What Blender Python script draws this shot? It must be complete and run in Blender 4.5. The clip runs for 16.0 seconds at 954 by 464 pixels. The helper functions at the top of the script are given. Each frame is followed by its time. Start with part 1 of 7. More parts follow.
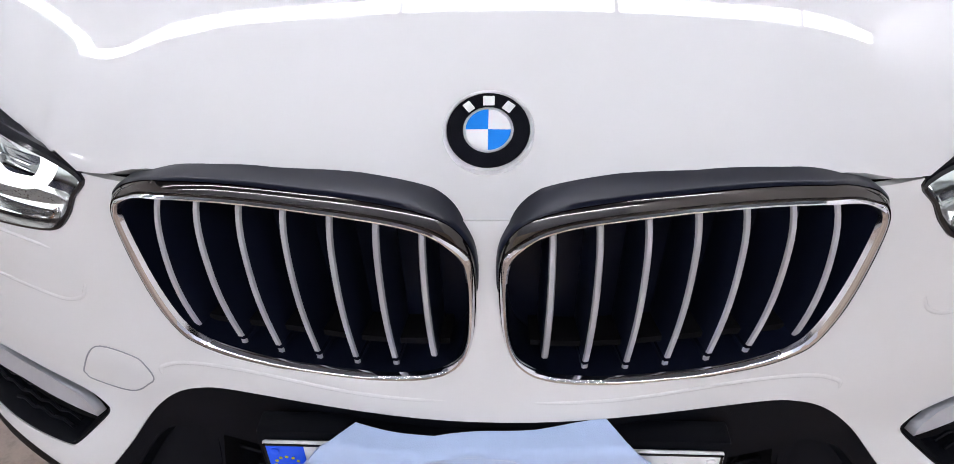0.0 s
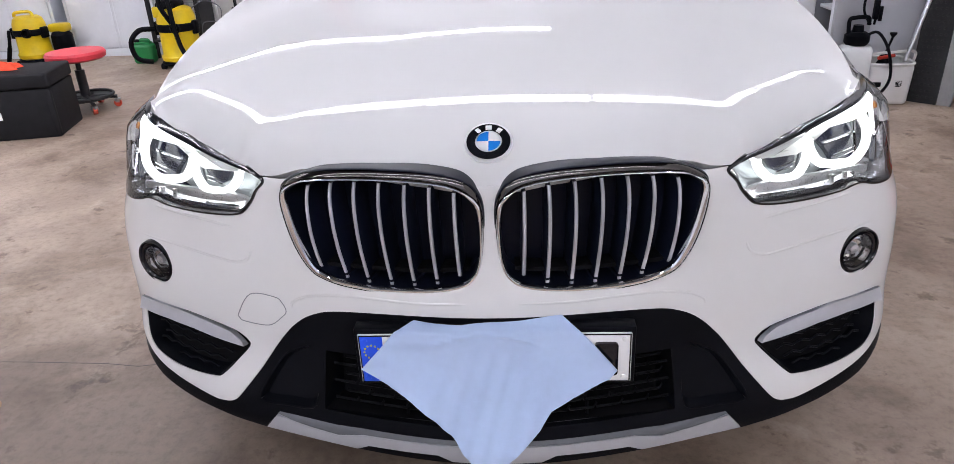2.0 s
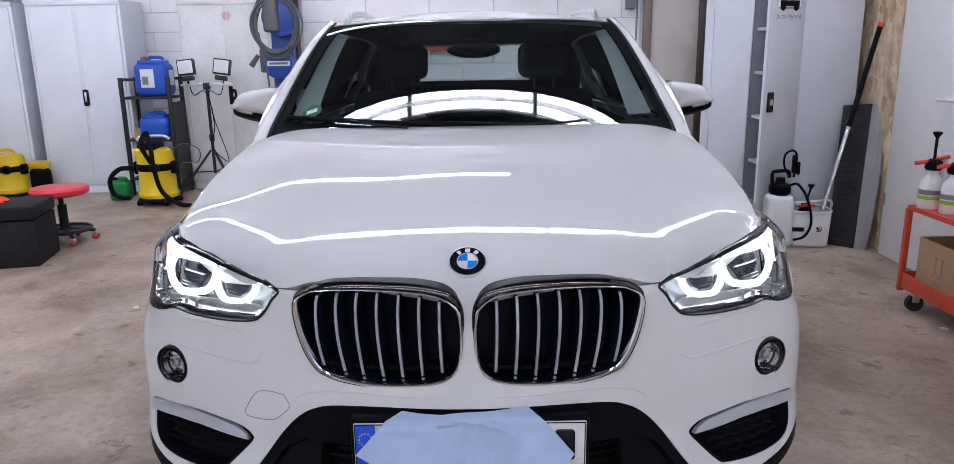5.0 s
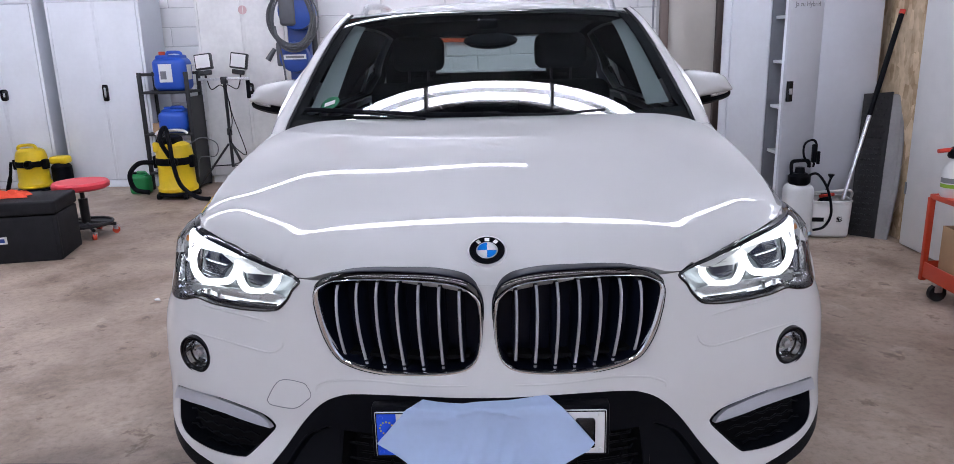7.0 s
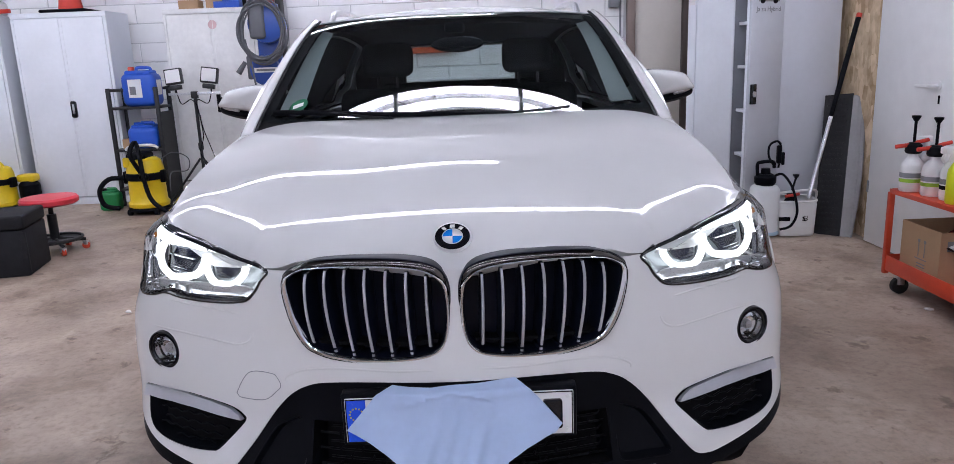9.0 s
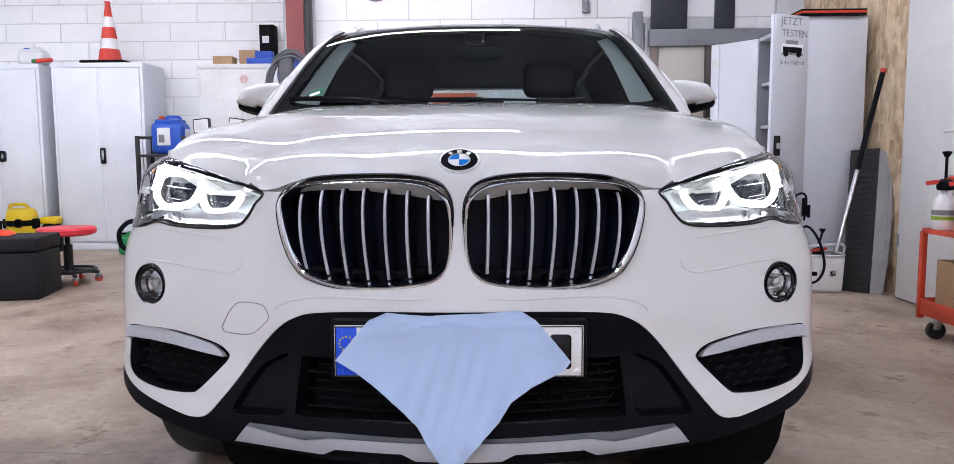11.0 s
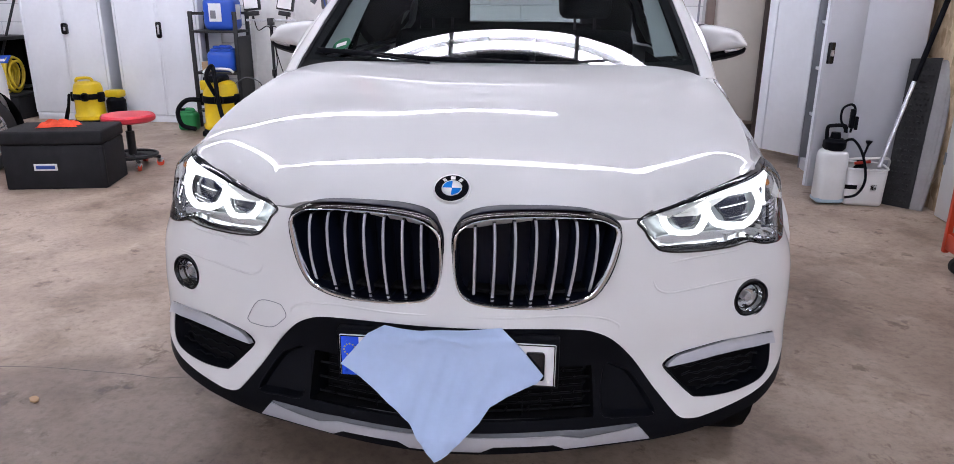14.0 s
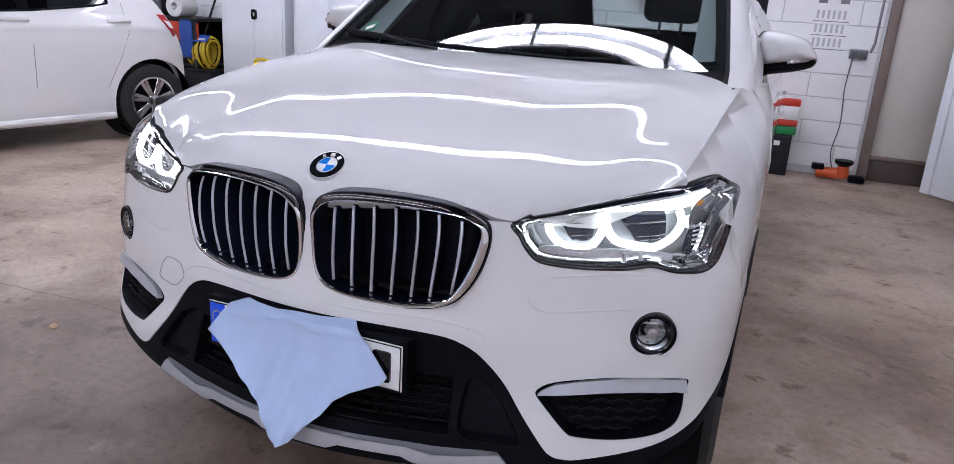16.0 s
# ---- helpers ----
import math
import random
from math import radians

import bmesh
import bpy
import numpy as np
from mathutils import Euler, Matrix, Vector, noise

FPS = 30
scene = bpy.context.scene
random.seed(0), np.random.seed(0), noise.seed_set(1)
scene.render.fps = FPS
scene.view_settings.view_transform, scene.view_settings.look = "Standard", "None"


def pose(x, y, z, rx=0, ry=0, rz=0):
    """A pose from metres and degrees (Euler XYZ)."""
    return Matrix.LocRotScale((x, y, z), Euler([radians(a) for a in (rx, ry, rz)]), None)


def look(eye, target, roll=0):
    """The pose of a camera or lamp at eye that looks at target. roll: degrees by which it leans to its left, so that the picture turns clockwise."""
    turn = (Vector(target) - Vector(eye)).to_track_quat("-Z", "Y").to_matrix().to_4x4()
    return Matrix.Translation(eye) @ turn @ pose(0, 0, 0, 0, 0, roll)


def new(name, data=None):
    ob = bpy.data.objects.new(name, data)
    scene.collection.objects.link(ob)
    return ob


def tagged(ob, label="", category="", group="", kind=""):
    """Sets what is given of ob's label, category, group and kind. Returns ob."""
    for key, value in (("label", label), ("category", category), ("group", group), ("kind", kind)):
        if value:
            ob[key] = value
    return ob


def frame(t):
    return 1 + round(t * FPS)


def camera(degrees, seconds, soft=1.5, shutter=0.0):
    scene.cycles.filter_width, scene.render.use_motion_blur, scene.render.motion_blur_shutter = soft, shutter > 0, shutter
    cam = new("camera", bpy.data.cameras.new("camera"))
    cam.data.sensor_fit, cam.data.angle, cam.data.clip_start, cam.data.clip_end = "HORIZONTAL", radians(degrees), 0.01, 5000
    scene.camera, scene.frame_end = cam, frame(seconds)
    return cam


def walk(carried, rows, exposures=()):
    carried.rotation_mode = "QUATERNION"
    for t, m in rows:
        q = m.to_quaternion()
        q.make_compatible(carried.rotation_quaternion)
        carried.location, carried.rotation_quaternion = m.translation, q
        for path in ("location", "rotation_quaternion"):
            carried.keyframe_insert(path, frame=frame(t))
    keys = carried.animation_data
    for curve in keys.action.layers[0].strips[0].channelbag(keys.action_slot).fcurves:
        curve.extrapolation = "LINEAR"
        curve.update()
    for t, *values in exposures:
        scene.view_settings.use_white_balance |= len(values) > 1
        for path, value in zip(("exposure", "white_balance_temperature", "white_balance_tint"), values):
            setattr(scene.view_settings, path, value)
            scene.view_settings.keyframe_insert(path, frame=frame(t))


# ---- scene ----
cam = camera(65.8, 16.0, soft=0.5)
PATH = [
    (0, (0.0290, -0.5240, 1.2765), (-0.0803, 1.0839, 0.0922), -1.73),
    (0.5, (0.0275, -0.6850, 1.3223), (-0.0955, 0.9856, 0.2296), -2.30),
    (1, (0.0411, -0.8144, 1.3411), (-0.0925, 0.9279, 0.3682), -1.74),
    (1.5, (0.055, -0.991, 1.338), (-0.096, 0.791, 0.442), -2.2),
    (2, (0.069, -1.182, 1.344), (-0.069, 0.632, 0.513), -2.8),
    (2.5, (0.059, -1.294, 1.366), (-0.017, 0.601, 0.731), 0.5),
    (3, (0.026, -1.433, 1.375), (-0.045, 0.499, 0.861), -1.6),
    (3.5, (0.025, -1.483, 1.388), (0.03, 0.461, 0.917), -1.5),
    (4, (0.035, -1.492, 1.397), (0.023, 0.455, 0.941), -0.5),
    (6.3, (0.02, -1.499, 1.384), (-0.001, 0.438, 0.886), -1.8),
    (6.5, (0.018, -1.503, 1.388), (-0.012, 0.435, 0.895), -1.7),
    (7, (0.024, -1.5, 1.385), (-0.031, 0.438, 0.894), -1.5),
    (7.5, (0.029, -1.498, 1.39), (-0.024, 0.441, 0.902), -1.6),
    (8, (0.033, -1.499, 1.391), (-0.005, 0.443, 0.914), -1.0),
    (8.5, (0.026, -1.529, 1.361), (0.008, 0.418, 0.903), -1.5),
    (9, (0.05, -1.545, 1.325), (0.058, 0.403, 0.874), -2.3),
    (9.2, (0.073, -1.544, 1.294), (0.079, 0.397, 0.812), -1.4),
    (11.3, (0.072, -1.505, 0.921), (0.024, 0.488, 0.762), -0.2),
    (11.5, (0.064, -1.51, 0.921), (0.013, 0.483, 0.771), -0.1),
    (12, (0.058, -1.511, 0.918), (0.004, 0.483, 0.767), -0.2),
    (12.5, (0.064, -1.49, 0.948), (0.021, 0.491, 0.677), 0.1),
    (13, (0.07, -1.495, 1.117), (-0.003, 0.444, 0.629), 0.2),
    (13.5, (0.1292, -1.5496, 1.3492), (0.0449, 0.3686, 0.7894), -0.64),
    (14, (0.2351, -1.5703, 1.3669), (0.0376, 0.3245, 0.7581), 0.40),
    (14.5, (0.38, -1.464, 1.31), (0.159, 0.426, 0.693), 1.6),
    (15, (0.546, -1.363, 1.308), (0.25, 0.539, 0.764), 3.0),
    (15.2, (0.6056, -1.3281, 1.3000), (0.2187, 0.5606, 0.7678), 1.27),
    (15.3, (0.6525, -1.3162, 1.2937), (0.1553, 0.5484, 0.7681), 0.93),
    (15.5, (0.7196, -1.3073, 1.2813), (0.1045, 0.5210, 0.7534), 1.90),
    (15.7, (0.8204, -1.2917, 1.2882), (0.1226, 0.4925, 0.7139), 3.07),
    (16, (0.9174, -1.2724, 1.3035), (0.2141, 0.5024, 0.7077), 3.44),
]
# seconds, stops, kelvin, tint
EXPOSURES = [(0, .48, 6800, 9), (1, .44, 6800, 9), (2, .32, 6750, 11), (2.6, .24, 6650, 12), (3.0, .08, 6600, 12), (3.5, -.03, 6400, 12), (6.3, -.06, 6300, 12), (9.2, -.06, 6350, 13), (11.3, .34, 6600, 11), (12.5, .40, 6650, 11), (13.5, .36, 6600, 12), (14, .20, 6550, 13), (14.5, .14, 6450, 13), (15.2, .10, 6400, 13), (16, .08, 6300, 14)]
walk(cam, [(t, look(eye, target, roll)) for t, eye, target, roll in PATH], EXPOSURES)

# ---- light ----
world = bpy.data.worlds.new("world")
scene.world = world
world.use_nodes = True
world.node_tree.nodes["Background"].inputs[0].default_value = (0.05, 0.05, 0.055, 1)
world.node_tree.nodes["Background"].inputs[1].default_value = 0.3

ROOM = dict(x0=-8.2, x1=2.86, y0=-6.4, y1=6.86, yr=5.95, h=3.9)
# rows of tube lamps under the ceiling: y, first x, last x, height, tubes
TUBE_ROWS = [(2.20, -7.0, 1.89, 3.5, 2), (2.20, 1.89, 2.80, 3.5, 2), (4.67, -7.22, 0.40, 3.5, 1), (-2.7, -7.0, 1.89, 3.5, 1), (-2.7, 1.89, 2.80, 3.5, 1), (-5.2, -7.0, 1.89, 3.5, 2), (-5.2, 1.89, 2.80, 3.5, 2)]
TUBE_POWER = 35.0

# ---- materials ----
def mat(name, col, rough=0.5, metal=0.0, var=0.10, scale=6.0, bump=0.0, bscale=80.0, coat=0.0, rvar=0.1, spec=0.5, sheen=0.0):
    """A surface with stains at two scales, uneven gloss and fine relief."""
    m = bpy.data.materials.new(name)
    m.use_nodes = True
    nt = m.node_tree
    N, L = nt.nodes, nt.links
    b = N["Principled BSDF"]
    b.inputs["Metallic"].default_value = metal
    b.inputs["Roughness"].default_value = rough
    b.inputs["Specular IOR Level"].default_value = spec
    b.inputs["Coat Weight"].default_value = coat
    b.inputs["Coat Roughness"].default_value = 0.03
    b.inputs["Sheen Weight"].default_value = sheen
    co = N.new("ShaderNodeTexCoord")
    n1 = N.new("ShaderNodeTexNoise")
    n1.inputs["Scale"].default_value, n1.inputs["Detail"].default_value = scale, 6
    n2 = N.new("ShaderNodeTexNoise")
    n2.inputs["Scale"].default_value, n2.inputs["Detail"].default_value = scale * 9, 4
    L.new(co.outputs["Object"], n1.inputs["Vector"])
    L.new(co.outputs["Object"], n2.inputs["Vector"])
    mx = N.new("ShaderNodeMath")
    mx.operation = "MULTIPLY_ADD"
    mx.inputs[1].default_value = 0.4
    L.new(n2.outputs["Fac"], mx.inputs[0])
    L.new(n1.outputs["Fac"], mx.inputs[2])
    r = N.new("ShaderNodeValToRGB")
    r.color_ramp.elements[0].position, r.color_ramp.elements[1].position = 0.45, 0.95
    r.color_ramp.elements[0].color = (*[c * (1 - var) for c in col], 1)
    r.color_ramp.elements[1].color = (*[min(1, c * (1 + var * 0.6)) for c in col], 1)
    L.new(mx.outputs[0], r.inputs["Fac"])
    L.new(r.outputs["Color"], b.inputs["Base Color"])
    if rvar:
        mr = N.new("ShaderNodeMapRange")
        mr.inputs["To Min"].default_value = max(0.0, rough * (1 - rvar))
        mr.inputs["To Max"].default_value = min(1.0, rough * (1 + rvar))
        L.new(n2.outputs["Fac"], mr.inputs["Value"])
        L.new(mr.outputs[0], b.inputs["Roughness"])
    if bump:
        n3 = N.new("ShaderNodeTexNoise")
        n3.inputs["Scale"].default_value, n3.inputs["Detail"].default_value = bscale, 5
        L.new(co.outputs["Object"], n3.inputs["Vector"])
        bp = N.new("ShaderNodeBump")
        bp.inputs["Strength"].default_value = bump
        bp.inputs["Distance"].default_value = 0.004
        L.new(n3.outputs["Fac"], bp.inputs["Height"])
        L.new(bp.outputs["Normal"], b.inputs["Normal"])
    return m


def pane(name, tint=(1, 1, 1), rough=0.0, ior=1.5, gain=1.0):
    """Thin clear glass: lets light straight through and mirrors by Fresnel."""
    m = bpy.data.materials.new(name)
    m.use_nodes = True
    nt = m.node_tree
    N, L = nt.nodes, nt.links
    N.remove(N["Principled BSDF"])
    t, g, f, mx = N.new("ShaderNodeBsdfTransparent"), N.new("ShaderNodeBsdfGlossy"), N.new("ShaderNodeFresnel"), N.new("ShaderNodeMixShader")
    t.inputs[0].default_value = (*tint, 1)
    g.inputs["Roughness"].default_value = rough
    f.inputs["IOR"].default_value = ior
    k = N.new("ShaderNodeMath")
    k.operation, k.use_clamp = "MULTIPLY", True
    k.inputs[1].default_value = gain
    L.new(f.outputs[0], k.inputs[0])
    L.new(k.outputs[0], mx.inputs[0])
    L.new(t.outputs[0], mx.inputs[1])
    L.new(g.outputs[0], mx.inputs[2])
    L.new(mx.outputs[0], N["Material Output"].inputs[0])
    return m


def glow(name, col, power):
    m = bpy.data.materials.new(name)
    m.use_nodes = True
    b = m.node_tree.nodes["Principled BSDF"]
    b.inputs["Base Color"].default_value = (*col, 1)
    b.inputs["Emission Color"].default_value = (*col, 1)
    b.inputs["Emission Strength"].default_value = power
    return m


PAINT = mat("white car paint", (0.68, 0.68, 0.668), 0.6, 0, 0.015, 3, 0, coat=1.0, rvar=0.05, spec=0.15)
PAINT2 = mat("white paint of the small car", (0.80, 0.80, 0.79), 0.6, 0, 0.02, 3, 0, coat=0.9, rvar=0.05, spec=0.15)
CHROME = mat("chrome", (0.86, 0.86, 0.87), 0.06, 1.0, 0.02, 5)
# grille chrome coloured dark to stand for what it mirrors
REFLCHROME = mat("chrome with a dark reflection", (0.085, 0.078, 0.074), 0.08, 1.0, 0.02, 5)
GRCHROME = mat("grille chrome", (0.78, 0.78, 0.80), 0.10, 1.0, 0.02, 5)
BRIGHT = mat("bright rolled metal rim", (0.84, 0.84, 0.85), 0.30, 0.55, 0.02, 30)
SATIN = mat("satin aluminium", (0.72, 0.73, 0.75), 0.28, 1.0, 0.05, 40)
SILVER = mat("silver painted plastic", (0.47, 0.485, 0.52), 0.32, 0.45, 0.04, 60, 0.05, 900)
GREYPL = mat("dark grey plastic", (0.10, 0.105, 0.115), 0.45, 0, 0.1, 20, 0.08, 700)
GREYPL2 = mat("silvered lamp housing", (0.40, 0.43, 0.44), 0.32, 0.6, 0.1, 20, 0.05, 700)
BLACKPL = mat("black grained plastic", (0.0028, 0.0034, 0.0056), 0.5, 0, 0.2, 20, 0.12, 600, spec=0.09)
GLOSSBK = mat("gloss black plastic", (0.005, 0.0055, 0.008), 0.12, 0, 0.1, 10)
MATTEBK = mat("matt black plastic", (0.004, 0.004, 0.005), 0.75, 0, 0.2, 20, spec=0.1)
FINBK = mat("satin black plastic", (0.004, 0.0055, 0.013), 0.3, 0, 0.1, 10, spec=0.14)
SLAT = mat("silver slat face", (0.52, 0.53, 0.56), 0.42, 0.55, 0.04, 40)
GRIDBK = mat("satin black grid plastic", (0.0022, 0.0024, 0.0036), 0.55, 0, 0.1, 20, spec=0.07)
RUBBER = mat("tyre rubber", (0.018, 0.018, 0.018), 0.75, 0, 0.25, 20, 0.2, 200)
RIM = mat("alloy rim", (0.55, 0.56, 0.57), 0.25, 0.9, 0.05, 20)
GLASS = pane("windscreen glass", (0.56, 0.65, 0.65), 0.0, 1.52, 1.2)
TINT = pane("tinted side glass", (0.03, 0.035, 0.04), 0.0, 1.52, 1.3)
CLEAR = pane("clear lamp lens", (0.97, 0.98, 0.98), 0.0, 1.5, 0.9)
DRL = glow("daytime running light", (0.93, 0.97, 1.0), 2.6)
AMBER = mat("amber reflector", (0.45, 0.16, 0.02), 0.2, 0, 0.1, 30)
DARKGL = mat("dark lamp glass", (0.012, 0.014, 0.028), 0.08, 0, 0.1, 12)
BLUE = mat("emblem blue enamel", (0.01, 0.22, 0.72), 0.15, 0, 0.03, 10, coat=0.5)
WHITEPL = mat("white plastic", (0.78, 0.78, 0.77), 0.35, 0, 0.04, 10)
EUBLUE = mat("plate blue", (0.008, 0.085, 0.72), 0.4, 0, 0.05, 10)
YELLOW = mat("yellow plastic", (0.78, 0.55, 0.01), 0.38, 0, 0.12, 6, 0.04, 300)
CLOTH = mat("light blue microfibre", (0.45, 0.57, 0.79), 0.95, 0, 0.06, 9, 0.18, 700, spec=0.1, sheen=0.4)
CABIN = mat("charcoal cabin trim", (0.006, 0.0065, 0.008), 0.85, 0, 0.15, 10, spec=0.2)
LINER = mat("light grey pillar lining", (0.36, 0.40, 0.40), 0.85, 0, 0.06, 10)
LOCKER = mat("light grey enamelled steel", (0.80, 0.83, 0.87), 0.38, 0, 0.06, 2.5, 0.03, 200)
# the locker enamel in three darker tones: shade painted on near faces, insides, sides
NEARSHADE = mat("light grey steel in near shade", (0.50, 0.515, 0.55), 0.42, 0, 0.06, 2.5, 0.03, 200)
INSHADE = mat("light grey steel in inner shade", (0.20, 0.21, 0.235), 0.5, 0, 0.10, 4, 0.03, 200)
LOCKSHADE = mat("light grey steel in side shade", (0.66, 0.69, 0.74), 0.42, 0, 0.06, 2.5, 0.03, 200)
OLDWHITE = mat("old off-white enamel", (0.78, 0.78, 0.76), 0.5, 0, 0.16, 2.2, 0.05, 120)
WALLWHITE = mat("white painted blockwork", (0.86, 0.86, 0.855), 0.75, 0, 0.05, 1.6, 0.35, 60)
MORTAR = mat("painted mortar joint", (0.60, 0.60, 0.61), 0.85, 0, 0.12, 3, 0.3, 80)
DOORGREY = mat("pale grey bounce door", (0.46, 0.50, 0.56), 0.6, 0, 0.15, 1.5, 0.1, 30)
CEILING = mat("dark grey steel ceiling sheeting", (0.115, 0.13, 0.148), 0.7, 0, 0.15, 1.5, 0.1, 30)
BLACKST = mat("black steel", (0.025, 0.026, 0.028), 0.45, 0.4, 0.2, 20, 0.05, 200)
BLUEPL = mat("blue polyethylene", (0.012, 0.08, 0.46), 0.42, 0, 0.1, 6, 0.06, 150)
BLUEST = mat("blue enamel", (0.02, 0.07, 0.32), 0.35, 0, 0.12, 6)
REDST = mat("red enamel", (0.58, 0.055, 0.02), 0.4, 0, 0.14, 8, 0.04, 120)
REDVINYL = mat("red vinyl", (0.68, 0.035, 0.055), 0.42, 0, 0.1, 8, 0.06, 200)
REDCLOTH = mat("orange red cloth", (0.80, 0.10, 0.05), 0.95, 0, 0.12, 12, 0.5, 250, spec=0.1)
FOAM = mat("black moulded foam", (0.012, 0.0125, 0.015), 0.75, 0, 0.3, 14, 0.35, 140, spec=0.3)
MAROON = mat("maroon painted steel", (0.20, 0.035, 0.03), 0.5, 0, 0.15, 5)
CARDBD = mat("brown cardboard", (0.42, 0.27, 0.15), 0.85, 0, 0.1, 8, 0.1, 200)
TRANSLU = mat("translucent white plastic", (0.74, 0.76, 0.76), 0.4, 0, 0.05, 8)
STICKGRN = mat("green printed sticker", (0.004, 0.13, 0.055), 0.6, 0, 0.1, 30, spec=0.15)
GREENPL = mat("green plastic", (0.01, 0.22, 0.06), 0.4, 0, 0.1, 8)
LIMEPL = mat("lime yellow liquid", (0.62, 0.68, 0.02), 0.3, 0, 0.1, 8)
BEIGE = mat("beige door leaf", (0.62, 0.58, 0.52), 0.45, 0, 0.05, 3)
BROWN = mat("brown door frame", (0.20, 0.15, 0.125), 0.5, 0, 0.12, 5)
DARKBR = mat("dark brown kick plate", (0.07, 0.05, 0.045), 0.5, 0, 0.15, 5)
GREYST = mat("grey painted steel", (0.24, 0.25, 0.27), 0.5, 0.2, 0.15, 4)
PAPER = mat("paper", (0.76, 0.76, 0.75), 0.8, 0, 0.04, 10)
INKGREY = mat("grey print", (0.20, 0.20, 0.21), 0.8, 0, 0.1, 20)
ORANGE = mat("orange red tool body", (0.62, 0.09, 0.015), 0.42, 0, 0.1, 12)
CABLE = mat("grey cable", (0.10, 0.105, 0.115), 0.5, 0, 0.15, 30)
YCABLE = mat("yellow cable", (0.62, 0.45, 0.02), 0.5, 0, 0.15, 30)
CONEWH = mat("white reflective sleeve", (0.80, 0.80, 0.80), 0.5, 0, 0.06, 12)
CONERD = mat("signal red plastic", (0.62, 0.04, 0.02), 0.5, 0, 0.12, 10)
CARPET = mat("grey felt", (0.30, 0.295, 0.295), 0.95, 0, 0.15, 6, 0.4, 200)
RUBMAT = mat("dark rubber mat", (0.013, 0.0135, 0.015), 0.75, 0, 0.25, 8, 0.3, 120)
TUBE = glow("fluorescent tube", (0.872, 0.885, 1.015), TUBE_POWER)


PATCH = (-0.95, 0.12, 0.0)


def concrete_floor():
    m = bpy.data.materials.new("worn beige concrete")
    m.use_nodes = True
    nt = m.node_tree
    N, L = nt.nodes, nt.links
    b = N["Principled BSDF"]
    co = N.new("ShaderNodeTexCoord")

    def noi(scale, detail, rough=0.6, dist=0.0):
        n = N.new("ShaderNodeTexNoise")
        n.inputs["Scale"].default_value, n.inputs["Detail"].default_value, n.inputs["Roughness"].default_value, n.inputs["Distortion"].default_value = scale, detail, rough, dist
        L.new(co.outputs["Object"], n.inputs["Vector"])
        return n.outputs["Fac"]

    def ramp(src, *stops):
        r = N.new("ShaderNodeValToRGB")
        while len(r.color_ramp.elements) < len(stops):
            r.color_ramp.elements.new(0.5)
        for e, (p, c) in zip(r.color_ramp.elements, stops):
            e.position, e.color = p, (*c, 1)
        L.new(src, r.inputs["Fac"])
        return r.outputs["Color"]

    def mixc(f, a, c, mode="MIX"):
        x = N.new("ShaderNodeMix")
        x.data_type, x.blend_type = "RGBA", mode
        for s, i in ((f, 0), (a, 6), (c, 7)):
            if isinstance(s, (float, int)):
                x.inputs[i].default_value = s
            else:
                L.new(s, x.inputs[i])
        return x.outputs[2]
    base = ramp(noi(0.8, 9, 0.62, 0.15), (0.34, (0.232, 0.168, 0.125)), (0.48, (0.362, 0.278, 0.216)), (0.60, (0.462, 0.370, 0.296)))
    fine = ramp(noi(30, 8, 0.75), (0.30, (0.68, 0.66, 0.64)), (0.50, (1.0, 1.0, 1.0)), (0.70, (1.12, 1.11, 1.10)))
    c = mixc(1.0, base, fine, "MULTIPLY")
    stain = ramp(noi(2.3, 8, 0.68, 0.3), (0.50, (1, 1, 1)), (0.58, (0.78, 0.75, 0.72)), (0.70, (0.48, 0.45, 0.43)))
    c = mixc(0.9, c, stain, "MULTIPLY")
    oil = ramp(noi(6.5, 6, 0.66, 0.2), (0.60, (1, 1, 1)), (0.64, (0.62, 0.57, 0.54)), (0.70, (0.34, 0.31, 0.29)))
    c = mixc(0.85, c, oil, "MULTIPLY")
    # a large damp patch with a ragged edge in front of the car, which also paints in shade under the bumper, and a
    # trodden, dirty stretch beside it
    for centre, reach, amount in ((PATCH, 0.42, 0.85), ((2.2, 0.8, 0), 0.36, 0.34)):
        vm = N.new("ShaderNodeVectorMath")
        vm.operation = "DISTANCE"
        L.new(co.outputs["Object"], vm.inputs[0])
        vm.inputs[1].default_value = centre
        wob = N.new("ShaderNodeMath")
        wob.operation = "MULTIPLY_ADD"
        L.new(noi(1.6, 7, 0.62, 0.6), wob.inputs[0])
        wob.inputs[1].default_value = 1.5
        L.new(vm.outputs["Value"], wob.inputs[2])
        dk = N.new("ShaderNodeMath")
        dk.operation = "MULTIPLY"
        dk.inputs[1].default_value = reach
        L.new(wob.outputs[0], dk.inputs[0])
        stain_shade = ramp(dk.outputs[0], (0.0, (0.26, 0.235, 0.22)), (0.64, (0.38, 0.35, 0.33)), (0.80, (0.74, 0.72, 0.70)), (0.97, (1, 1, 1)))
        c = mixc(amount, c, stain_shade, "MULTIPLY")
    pale = ramp(noi(3.1, 8, 0.7, 0.2), (0.60, (0, 0, 0)), (0.72, (0.55, 0.49, 0.43)))
    c = mixc(0.28, c, pale, "SCREEN")
